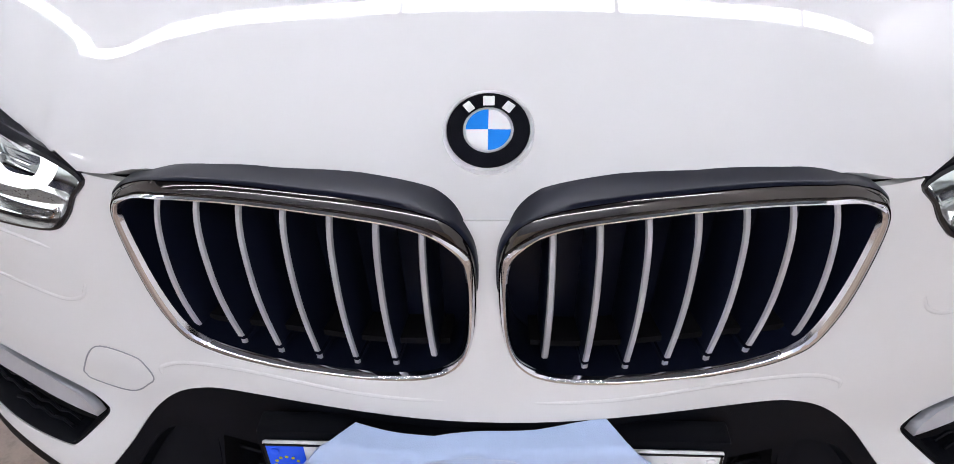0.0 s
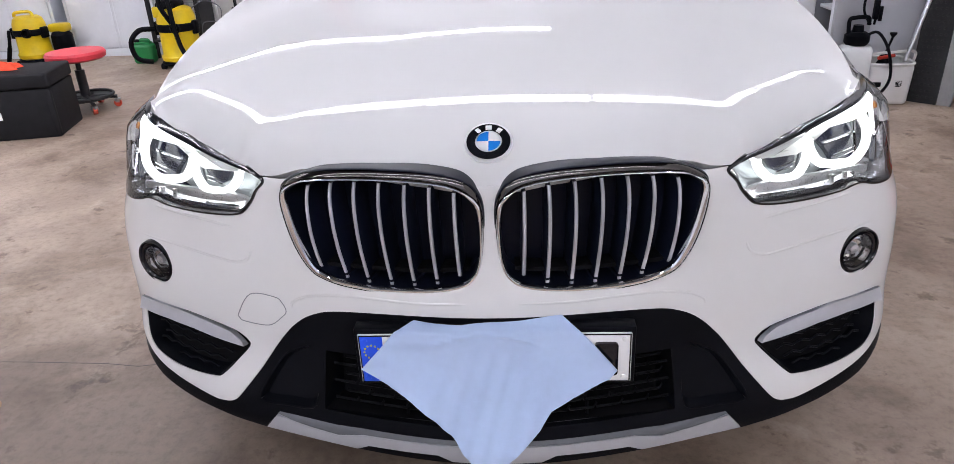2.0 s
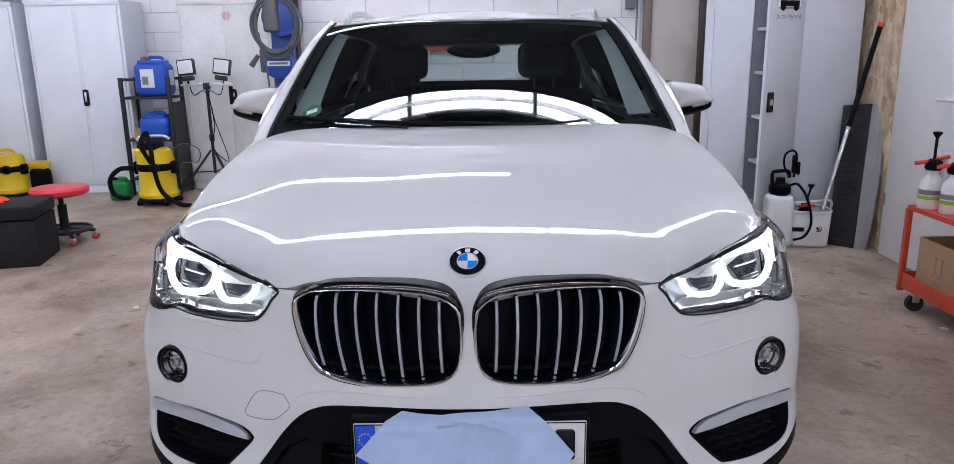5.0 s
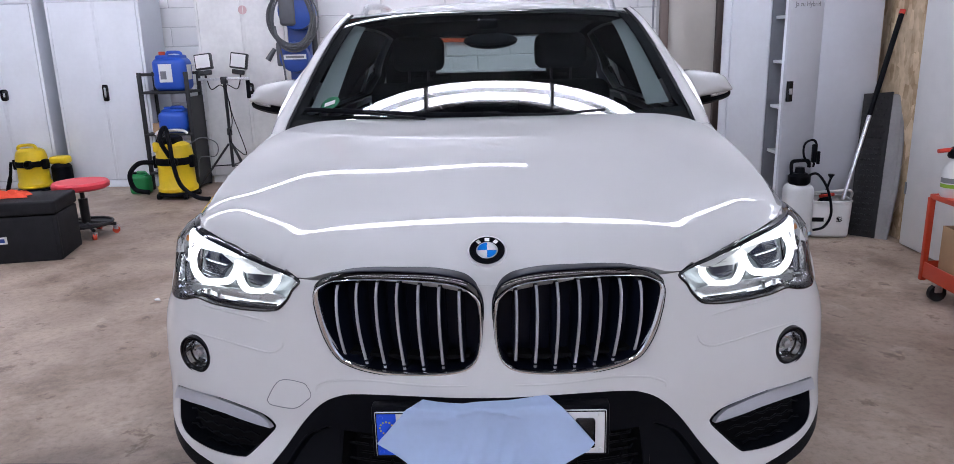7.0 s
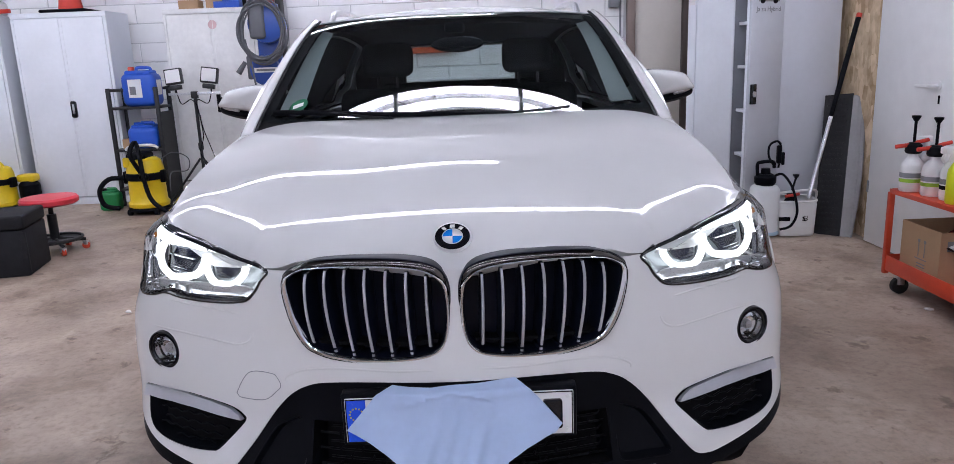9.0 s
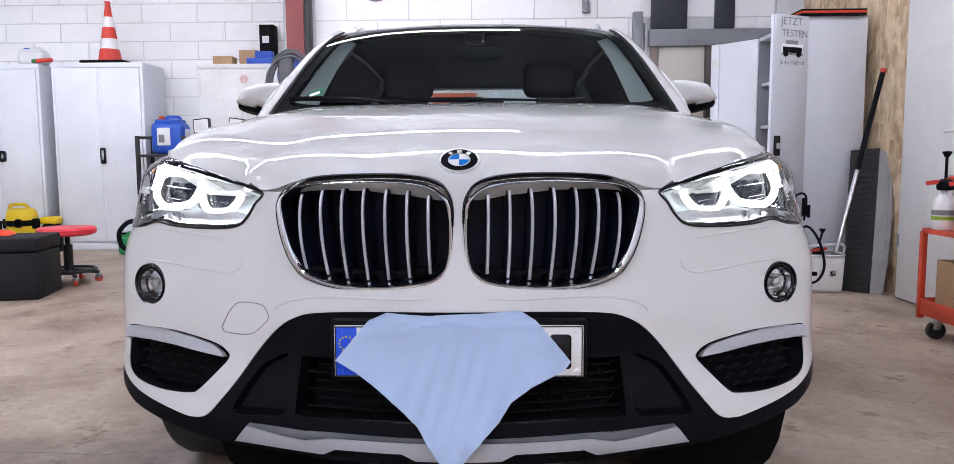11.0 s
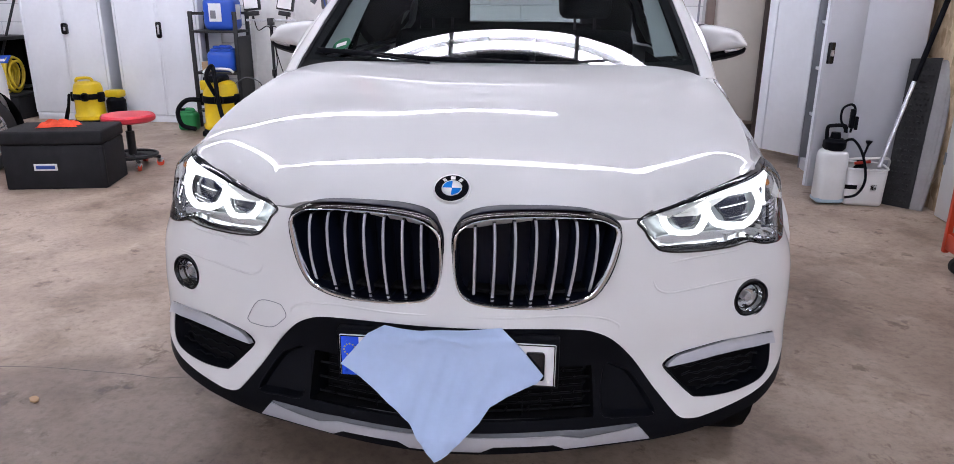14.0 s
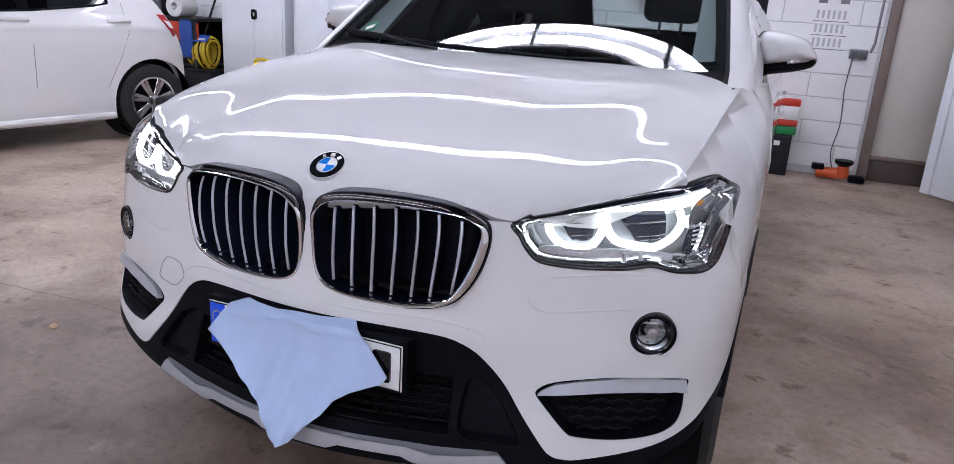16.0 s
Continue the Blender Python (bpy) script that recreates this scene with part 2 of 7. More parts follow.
    spots = ramp(noi(70, 3, 0.5), (0.70, (1, 1, 1)), (0.76, (0.55, 0.52, 0.5)))
    c = mixc(0.7, c, spots, "MULTIPLY")
    L.new(c, b.inputs["Base Color"])
    r = N.new("ShaderNodeMapRange")
    r.inputs["To Min"].default_value, r.inputs["To Max"].default_value = 0.34, 0.75
    L.new(noi(1.7, 6, 0.6), r.inputs["Value"])
    L.new(r.outputs[0], b.inputs["Roughness"])
    bp = N.new("ShaderNodeBump")
    bp.inputs["Strength"].default_value, bp.inputs["Distance"].default_value = 0.35, 0.004
    L.new(noi(45, 6, 0.7), bp.inputs["Height"])
    L.new(bp.outputs["Normal"], b.inputs["Normal"])
    return m


def osb():
    m = bpy.data.materials.new("oriented strand board")
    m.use_nodes = True
    nt = m.node_tree
    N, L = nt.nodes, nt.links
    b = N["Principled BSDF"]
    co, mp, v = N.new("ShaderNodeTexCoord"), N.new("ShaderNodeMapping"), N.new("ShaderNodeTexVoronoi")
    mp.inputs["Scale"].default_value = (6, 15, 6)
    mp.inputs["Rotation"].default_value = (0.55, 0.1, 0.1)
    v.inputs["Scale"].default_value = 1.6
    n = N.new("ShaderNodeTexNoise")
    n.inputs["Scale"].default_value, n.inputs["Detail"].default_value = 14, 5
    L.new(co.outputs["Object"], n.inputs["Vector"])
    L.new(co.outputs["Object"], mp.inputs["Vector"])
    L.new(mp.outputs[0], v.inputs["Vector"])
    r = N.new("ShaderNodeValToRGB")
    r.color_ramp.elements[0].color, r.color_ramp.elements[1].color = (0.30, 0.185, 0.085, 1), (0.80, 0.64, 0.44, 1)
    sp = N.new("ShaderNodeSeparateColor")
    L.new(v.outputs["Color"], sp.inputs[0])
    ad = N.new("ShaderNodeMath")
    ad.operation = "MULTIPLY_ADD"
    ad.inputs[1].default_value = 0.62
    L.new(sp.outputs[0], ad.inputs[0])
    L.new(n.outputs["Fac"], ad.inputs[2])
    su = N.new("ShaderNodeMath")
    su.operation = "SUBTRACT"
    su.inputs[1].default_value = 0.25
    L.new(ad.outputs[0], su.inputs[0])
    L.new(su.outputs[0], r.inputs["Fac"])
    L.new(r.outputs["Color"], b.inputs["Base Color"])
    b.inputs["Roughness"].default_value = 0.75
    bp = N.new("ShaderNodeBump")
    bp.inputs["Strength"].default_value, bp.inputs["Distance"].default_value = 0.3, 0.003
    L.new(sp.outputs[0], bp.inputs["Height"])
    L.new(bp.outputs["Normal"], b.inputs["Normal"])
    return m


FLOOR, OSB = concrete_floor(), osb()


# ---- mesh helpers ----
def part(name, src, material, parent=None, label="", smooth=True):
    """Links a bmesh (or mesh) as one object, under a thing or a part."""
    if isinstance(src, bmesh.types.BMesh):
        me = bpy.data.meshes.new(name)
        src.to_mesh(me)
        src.free()
        if smooth:
            me.shade_smooth()
            me.set_sharp_from_angle(angle=radians(35))
    else:
        me = src
    for m in (material if isinstance(material, (list, tuple)) else [material]):
        me.materials.append(m)
    ob = new(name, me)
    if parent:
        ob.parent = parent
    if label:
        ob["label"] = label
    return ob


def thing(name, label, category, group="", at=(0, 0, 0), rz=0.0, kind=""):
    """An empty at the base of a thing."""
    ob = new(name)
    ob.empty_display_size = 0.1
    ob.matrix_basis = pose(*at, 0, 0, rz)
    return tagged(ob, label, category, group, kind)


def box(bm, lo, hi, bevel=0.0, seg=2, m=None):
    c = [(a + b) / 2 for a, b in zip(lo, hi)]
    d = [abs(b - a) for a, b in zip(lo, hi)]
    t = Matrix.Translation(c) @ Matrix.Diagonal((*d, 1))
    g = bmesh.ops.create_cube(bm, size=1, matrix=(m @ t) if m else t)
    if bevel:
        es = list({e for v in g["verts"] for e in v.link_edges})
        bmesh.ops.bevel(bm, geom=es, offset=bevel, segments=seg, profile=0.5, affect="EDGES")
    return bm


def boxm(lo, hi, bevel=0.0, seg=2, m=None):
    return box(bmesh.new(), lo, hi, bevel, seg, m)


def lathe(bm, prof, n=24, m=None, close=True):
    """A turned body round z from (radius, height) pairs."""
    m = m or Matrix()
    rings = []
    for r, z in prof:
        rings.append([bm.verts.new(m @ Vector((r * math.cos(2 * math.pi * i / n), r * math.sin(2 * math.pi * i / n), z))) for i in range(n)])
    for a, b in zip(rings, rings[1:]):
        for i in range(n):
            bm.faces.new((a[i], a[(i + 1) % n], b[(i + 1) % n], b[i]))
    if close:
        if prof[0][0] > 1e-6:
            bm.faces.new(rings[0][::-1])
        if prof[-1][0] > 1e-6:
            bm.faces.new(rings[-1])
    return bm


def lathem(prof, n=24, m=None, close=True):
    return lathe(bmesh.new(), prof, n, m, close)


def cyl(bm, p, q, r, n=12, r2=None):
    p, q = Vector(p), Vector(q)
    d = q - p
    m = Matrix.Translation(p) @ d.to_track_quat("Z", "Y").to_matrix().to_4x4()
    return lathe(bm, [(r, 0), (r2 if r2 is not None else r, d.length)], n, m)


def smooth_path(pts, n=8, closed=False):
    """Catmull-Rom through the points."""
    P = [Vector(p) for p in pts]
    out = []
    m = len(P)
    for i in range(m if closed else m - 1):
        if closed:
            a, b, c, d = P[i - 1], P[i], P[(i + 1) % m], P[(i + 2) % m]
        else:
            a, b, c, d = P[max(i - 1, 0)], P[i], P[i + 1], P[min(i + 2, m - 1)]
        for k in range(n):
            t = k / n
            out.append(0.5 * ((2 * b) + (c - a) * t + (2 * a - 5 * b + 4 * c - d) * t * t + (3 * b - a - 3 * c + d) * t ** 3))
    if not closed:
        out.append(P[-1])
    return out


def tube(bm, pts, r, n=8, closed=False, flat=1.0):
    """A round bar or cable along the points."""
    P = [Vector(p) for p in pts]
    m = len(P)
    rings, up = [], None
    for i, p in enumerate(P):
        if closed:
            d = P[(i + 1) % m] - P[i - 1]
        else:
            d = P[min(i + 1, m - 1)] - P[max(i - 1, 0)]
        d = d.normalized() if d.length > 1e-9 else Vector((0, 0, 1))
        if up is None:
            up = Vector((0, 0, 1)) if abs(d.z) < 0.9 else Vector((1, 0, 0))
        s = d.cross(up).normalized()
        up = s.cross(d).normalized()
        rr = r[i] if isinstance(r, (list, tuple)) else r
        rings.append([bm.verts.new(p + rr * (math.cos(2 * math.pi * k / n) * s + flat * math.sin(2 * math.pi * k / n) * up)) for k in range(n)])
    pairs = list(zip(rings, rings[1:])) + ([(rings[-1], rings[0])] if closed else [])
    for a, b in pairs:
        for k in range(n):
            bm.faces.new((a[k], a[(k + 1) % n], b[(k + 1) % n], b[k]))
    if not closed:
        bm.faces.new(rings[0][::-1])
        bm.faces.new(rings[-1])
    return bm


def tubem(pts, r, n=8, closed=False, flat=1.0):
    return tube(bmesh.new(), pts, r, n, closed, flat)


def rounded(loop, n=6, closed=True):
    """A smooth closed outline through 2D points."""
    return [(v.x, v.y) for v in smooth_path([(a, b, 0) for a, b in loop], n, closed)]


def inside(poly, pts):
    p = np.asarray(poly, float)
    x, y = pts[:, 0], pts[:, 1]
    r = np.zeros(len(pts), bool)
    j = len(p) - 1
    for i in range(len(p)):
        c = ((p[i, 1] > y) != (p[j, 1] > y))
        with np.errstate(divide="ignore", invalid="ignore"):
            r ^= c & (x < (p[j, 0] - p[i, 0]) * (y - p[i, 1]) / (p[j, 1] - p[i, 1] + 1e-30) + p[i, 0])
        j = i
    return r


def edge_dist(loops, pts):
    d = np.full(len(pts), 9.0)
    for p in loops:
        a = np.asarray(p, float)
        b = np.roll(a, -1, 0)
        for u, v in zip(a, b):
            w = v - u
            t = np.clip(((pts - u) @ w) / (w @ w + 1e-12), 0, 1)
            d = np.minimum(d, np.hypot(*(pts - u - t[:, None] * w).T))
    return d


from mathutils.geometry import delaunay_2d_cdt


def panel(outline, fn, holes=(), step=0.02, thick=0.012, flip=False):
    """A curved sheet: the outline (less its holes) in two parameters, carried onto the skin fn, with a turned-in rim."""
    loops = [list(outline)] + [list(h) for h in holes]

    def dense(lp):
        out = []
        for (a, b) in zip(lp, lp[1:] + lp[:1]):
            k = max(1, int(math.hypot(b[0] - a[0], b[1] - a[1]) / (step * 1.2)))
            out += [(a[0] + (b[0] - a[0]) * i / k, a[1] + (b[1] - a[1]) * i / k) for i in range(k)]
        return out
    loops = [dense(lp) for lp in loops]
    o = np.array(loops[0])
    gx = np.arange(o[:, 0].min() + step * 0.37, o[:, 0].max(), step)
    gy = np.arange(o[:, 1].min() + step * 0.41, o[:, 1].max(), step)
    g = np.stack(np.meshgrid(gx, gy), -1).reshape(-1, 2)
    ok = inside(loops[0], g)
    for h in loops[1:]:
        ok &= ~inside(h, g)
    g = g[ok]
    g = g[edge_dist(loops, g) > step * 0.45]
    vs, es = [], []
    for lp in loops:
        k = len(vs)
        vs += [Vector(p) for p in lp]
        es += [(k + i, k + (i + 1) % len(lp)) for i in range(len(lp))]
    vs += [Vector(p) for p in g]
    V, _, F, _, _, _ = delaunay_2d_cdt(vs, es, [], 0, 1e-6)
    V2 = np.array([(v.x, v.y) for v in V])
    F = [f for f in F if len(f) >= 3]
    cen = np.array([V2[list(f)].mean(0) for f in F])
    keep = inside(loops[0], cen)
    for h in loops[1:]:
        keep &= ~inside(h, cen)
    F = [tuple(f) for f, k in zip(F, keep) if k]
    P = np.asarray(fn(V2[:, 0], V2[:, 1]), float)
    e = 1.5e-3
    du = np.asarray(fn(V2[:, 0] + e, V2[:, 1])) - np.asarray(fn(V2[:, 0] - e, V2[:, 1]))
    dv = np.asarray(fn(V2[:, 0], V2[:, 1] + e)) - np.asarray(fn(V2[:, 0], V2[:, 1] - e))
    nr = np.cross(du, dv)
    nr /= np.linalg.norm(nr, axis=1)[:, None] + 1e-12
    if flip:
        nr = -nr
        F = [f[::-1] for f in F]
    used = {}
    for f in F:
        for a, b in zip(f, f[1:] + f[:1]):
            used[(a, b)] = used.get((a, b), 0) + 1
    rim = [(a, b) for a, b in used if (b, a) not in used]
    verts, faces, norms = [tuple(p) for p in P], list(F), [tuple(n) for n in nr]
    if thick:
        idx = {}
        for a, b in rim:
            for q in (a, b):
                if q not in idx:
                    idx[q] = (len(verts), len(verts) + 1)
                    verts += [tuple(P[q]), tuple(P[q] - thick * nr[q])]
                    norms += [(0, 0, 0), (0, 0, 0)]
        for a, b in rim:
            a0, a1 = idx[a]
            b0, b1 = idx[b]
            faces.append((b0, a0, a1, b1))
            w = Vector(P[b] - P[a]).cross(Vector(nr[a])).normalized()
            for q in (a0, a1, b0, b1):
                norms[q] = tuple(Vector(norms[q]) + w)
    me = bpy.data.meshes.new("panel")
    me.from_pydata(verts, [], faces)
    me.shade_smooth()
    me.normals_split_custom_set_from_vertices([Vector(n).normalized() if any(n) else Vector((0, 0, 1)) for n in norms])
    return me


def strip(rows, closed=False, material=None, smooth=True):
    """A sheet lofted over rows of points of equal length."""
    bm = bmesh.new()
    R = [[bm.verts.new(p) for p in r] for r in rows]
    n = len(R[0])
    for a, b in zip(R, R[1:]):
        for i in range(n if closed else n - 1):
            j = (i + 1) % n
            bm.faces.new((a[i], a[j], b[j], b[i]))
    return bm


# ---- the skins of the large car ----
def profile(points, sigma=0.02, n=500):
    """A smooth curve through control points, as a lookup function."""
    a = np.array(points, float)
    lo, hi = a[0, 0], a[-1, 0]
    t = np.linspace(lo, hi, n)
    pad = int(4 * sigma / (hi - lo) * n) + 2
    step = t[1] - t[0]
    tt = np.concatenate([lo - step * np.arange(pad, 0, -1), t, hi + step * np.arange(1, pad + 1)])
    v = np.interp(tt, a[:, 0], a[:, 1])
    v[:pad] = a[0, 1] + (a[1, 1] - a[0, 1]) / (a[1, 0] - a[0, 0]) * (tt[:pad] - lo)
    v[-pad:] = a[-1, 1] + (a[-1, 1] - a[-2, 1]) / (a[-1, 0] - a[-2, 0]) * (tt[-pad:] - hi)
    k = np.exp(-0.5 * (step * np.arange(-pad, pad + 1) / sigma) ** 2)
    w = np.convolve(v, k / k.sum(), "same")
    return lambda q: np.interp(q, tt[pad:-pad], w[pad:-pad])


# plan of the nose: depth and half width along the way round the corner
NOSE = [(0, .008), (.1, .014), (.2, .032), (.3, .056), (.4, .085), (.6, .145), (.74, .208), (.82, .258), (.875, .33), (.902, .44), (.912, .60), (.915, .85)]
_a = np.array(NOSE)
_s = np.concatenate([[0], np.cumsum(np.hypot(np.diff(_a[:, 0]), np.diff(_a[:, 1])))])
PX = profile(list(zip(_s, _a[:, 0])), 0.045)
PY = profile([(-.3, .056), (-.2, .032), (-.1, .014)] + list(zip(_s, _a[:, 1])), 0.045)
WID = profile([(.15, .90), (.25, .955), (.33, .985), (.42, 1), (.78, 1), (.85, .99), (.90, .955), (.93, .914), (.96, .86), (1.0, .80)], 0.015)
CORNER = profile([(.60, .004), (.68, .004), (.72, -.003), (.745, -.012), (.77, -.024), (.80, -.0355), (.83, -.0375), (.857, -.034), (.885, -.018), (.915, .010), (.949, .016), (1.0, .016)], 0.010)
RAKE = profile([(.15, .10), (.22, .03), (.27, -.03), (.32, -.05), (.37, -.045), (.44, -.02), (.5, 0), (.6, .0), (.69, .013), (.79, .021), (.86, .027), (.90, .038), (.945, .065), (1.0, .13)], 0.018)


def front(s, z, out=0.0):
    """The skin of the front end at the way s round the corner and the height z."""
    sg = np.sign(s) + (s == 0)
    q = np.abs(s)
    d = 0.004
    tx, ty = PX(q + d) - PX(q - d), PY(q + d) - PY(q - d)
    n = np.hypot(tx, ty) + 1e-9
    k = np.clip((q - .77) / .19, 0, 1)
    w = WID(z) + k * k * (3 - 2 * k) * CORNER(z)
    return np.stack([sg * (PX(q) * w + out * ty / n), PY(q) + RAKE(z) - out * tx / n, z + 0 * q], -1)


# the hood: its rise along the middle, and its cross-section with a crease on each side
HOODZ = profile([(-.02, .79), (.02, .846), (.045, .872), (.075, .905), (.106, .928), (.14, .948), (.18, .968), (.223, .9848), (.281, 1.0035), (.341, 1.0195), (.42, 1.0365), (.50, 1.0525), (.59, 1.0685), (.73, 1.0895), (.884, 1.1085), (1.0, 1.120), (1.15, 1.133), (1.5, 1.157)], 0.035)
CROSS = profile([(-.2, -.002), (-.1, 0), (0, 0), (.1, 0), (.2, -.002), (.30, -.006), (.36, -.015), (.43, -.033), (.475, -.039), (.53, -.035), (.60, -.025), (.68, -.027), (.78, -.042), (.9, -.07)], 0.030)


def plan_y(x):
    x = np.abs(x)
    s = np.linspace(0, 1.1, 400)
    return np.interp(x, PX(s), PY(s))


# the pressed form of each half of the hood: a smooth net in tenths of a millimetre, by width and by depth
HOOD_NET = np.array((
    (56.6, 46.4, -3.9, 2.5, 29.4, 57.1, 62.3),
    (59.8, 48.7, -8.9, -1.8, 17.4, 44.2, 47.8),
    (63.2, 43.8, -13.2, -9.1, 1.0, 25.8, 35.3),
    (66.2, 33.2, -21.3, -21.3, -19.8, 3.0, 27.7),
    (67.7, 20.0, -34.6, -36.8, -38.6, -13.6, 24.2),
    (65.1, 11.9, -45.3, -47.8, -42.3, -13.8, 23.1),
    (54.2, 15.5, -39.3, -45.1, -30.9, -6.4, 19.7),
    (38.3, 14.9, -20.3, -16.3, -4.0, -2.9, 9.8),
    (22.1, 6.4, -9.3, 22.4, 32.9, 4.4, -1.1),
    (9.1, 1.6, -0.2, 30.8, 39.7, 7.8, -7.2),
    (0.6, 0.3, 5.7, 18.2, 19.6, 5.6, -8.0),
    (-4.0, 0.0, 5.6, 9.4, 6.3, 1.3, -6.1),
    (-6.8, -0.2, 3.4, 1.0, -3.5, -3.5, -3.6))).ravel() * 1e-4
# how the hood turns down towards the headlights: reach, depth, and change of depth outwards
HOOD_ROLL = ((.035, 0.0038, -0.0316), (.07, 0.0368, 0.0367), (.14, 0.0030, -0.0029))
# the front edge of the hood over the grille: half width, depth, height
HOOD_EDGE = np.array(((0, .042, .8705), (.03, .043, .8715), (.06, .044, .876), (.1, .048, .886), (.2, .065, .897), (.28, .084, .900), (.34, .100, .897), (.37, .108, .889), (.39, .114, .881), (.41, .120, .873), (.43, .126, .869), (.45, .132, .870)))


def cubic(t):
    t = np.abs(t)
    return np.where(t < 1, (4 - 6 * t ** 2 + 3 * t ** 3) / 6, np.where(t < 2, (2 - t) ** 3 / 6, 0))


def hood_base(x, y):
    x, y = np.asarray(x, float), np.asarray(y, float)
    a = np.abs(x)
    u = a * .41 / (.41 + .30 * (y - .15))
    w = np.log(np.maximum(y + .1, .02) / .2)
    edge = np.interp(a, [0, .2, .445, .6, .762, .9], [.036, .06, .127, .245, .385, .50])
    t = np.clip((a - .34) / .12, 0, 1)
    d = np.clip(y - edge, -.02, 2)
    z = HOODZ(y) + CROSS(u) * np.clip(1.1 - .4 * y, .6, 1)
    for reach, deep, more in HOOD_ROLL:
        z = z - t * t * (3 - 2 * t) * np.exp(-d / reach) * (deep + more * (a - .6) / .1)
    bu = [cubic(u / .06 - i) + (cubic(u / .06 + i) if i else 0) for i in range(13)]
    bw = [cubic((w + .12) / .31 - j) for j in range(7)]
    k = 0
    for p in bu:
        for q in bw:
            z = z + HOOD_NET[k] * p * q
            k += 1
    return z


# half width of the body along the top of the wings and the belt, and the height of the hood's side seam
HX = profile([(.24, .694), (.30, .722), (.38, .749), (.505, .762), (.69, .774), (.91, .782), (1.07, .788), (1.2, .792), (1.45, .845), (1.6, .862), (3.6, .855), (4.2, .80), (4.5, .70)], .03)
SEAM = profile([(.20, .890), (.30, .938), (.375, .966), (.43, .983), (.505, 1.002), (.69, 1.035), (.91, 1.062), (1.07, 1.077), (1.2, 1.088), (1.4, 1.10)], .03)


def hood_z(x, y):
    """The hood, drawn to its front edge over the grilles and to its seams with the wings."""
    a = np.abs(np.asarray(x, float))
    ye = np.interp(a, HOOD_EDGE[:, 0], HOOD_EDGE[:, 1])
    miss = (np.interp(a, HOOD_EDGE[:, 0], HOOD_EDGE[:, 2]) - hood_base(a, ye)) * np.clip((.50 - a) / .05, 0, 1)
    side = np.clip(1 - (HX(y) - .003 - a) / .25, 0, 1.05) ** 2 * (SEAM(y) - hood_base(HX(y) - .003, y)) * np.clip((y - .25) / .08, 0, 1)
    return hood_base(x, y) + miss * np.exp(-(np.clip(y - ye, 0, 2) / .05) ** 2) + side


# ---- the hall ----
def hall():
    R = ROOM
    x0, x1, y0, y1, yr, h = R["x0"], R["x1"], R["y0"], R["y1"], R["yr"], R["h"]
    fl = part("floor", boxm((x0 - 0.3, y0 - 0.3, -0.2), (x1 + 0.3, y1 + 0.3, 0)), FLOOR, smooth=False)
    tagged(fl, "worn beige concrete floor with dark stains and a crack", "floor", kind="structure")
    ce = part("ceiling", boxm((x0 - 0.3, y0 - 0.3, h), (x1 + 0.3, y1 + 0.3, h + 0.2)), CEILING, smooth=False)
    tagged(ce, "dark grey sheeted hall ceiling", "ceiling", kind="structure")
    # a back wall in two depths; blocks are laid proud of the joints
    for nm, lo, hi in (("wall_north", (x0, y1, 0), (-1.92, y1 + 0.25, h)), ("wall_north_step", (-2.0, yr, 0), (x1, yr + 0.25, h)), ("wall_return", (-1.92, yr + 0.25, 0), (-1.7, y1 + 0.25, h)), ("wall_west", (x0 - 0.25, y0, 0), (x0, y1, h)), ("wall_south", (x0, y0 - 0.25, 0), (x1, y0, h)), ("wall_east", (x1, y0, 0), (x1 + 0.25, yr, h))):
        w = part(nm, boxm(lo, hi), MORTAR if nm in ("wall_north", "wall_north_step") else WALLWHITE, smooth=False)
        tagged(w, "white painted blockwork wall with shallow joints", "wall", kind="structure")
    # an unseen closed roller door, added across the hall's front to bounce light onto the bumper
    rd = thing("roller_door", "unseen pale grey door added to throw light on the car front", "door", at=(0, y0 + 0.05, 0), kind="structure")
    for i in range(14):
        part("slat", boxm((x0 + 0.05, -0.03, 0.25 * i + 0.004), (x1 - 0.05, 0.03, 0.25 * i + 0.246), 0.01), DOORGREY, rd)
    return fl


hall()


def crack():
    bm = bmesh.new()
    random.seed(4)
    pts = [(-4.2 + i * 0.12, 0.675 + 0.018 * math.sin(i * 0.7) + random.uniform(-0.012, 0.012) + 0.004 * i, 0.0005) for i in range(31)]
    for (a, b) in zip(pts, pts[1:]):
        w = 0.0022
        bm.faces.new([bm.verts.new((a[0], a[1] - w, 0.001)), bm.verts.new((b[0], b[1] - w, 0.001)), bm.verts.new((b[0], b[1] + w, 0.001)), bm.verts.new((a[0], a[1] + w, 0.001))])
    tagged(part("floor_crack", bm, DARKBR, smooth=False), "dark straight crack in the concrete floor", "floor", kind="structure")


crack()


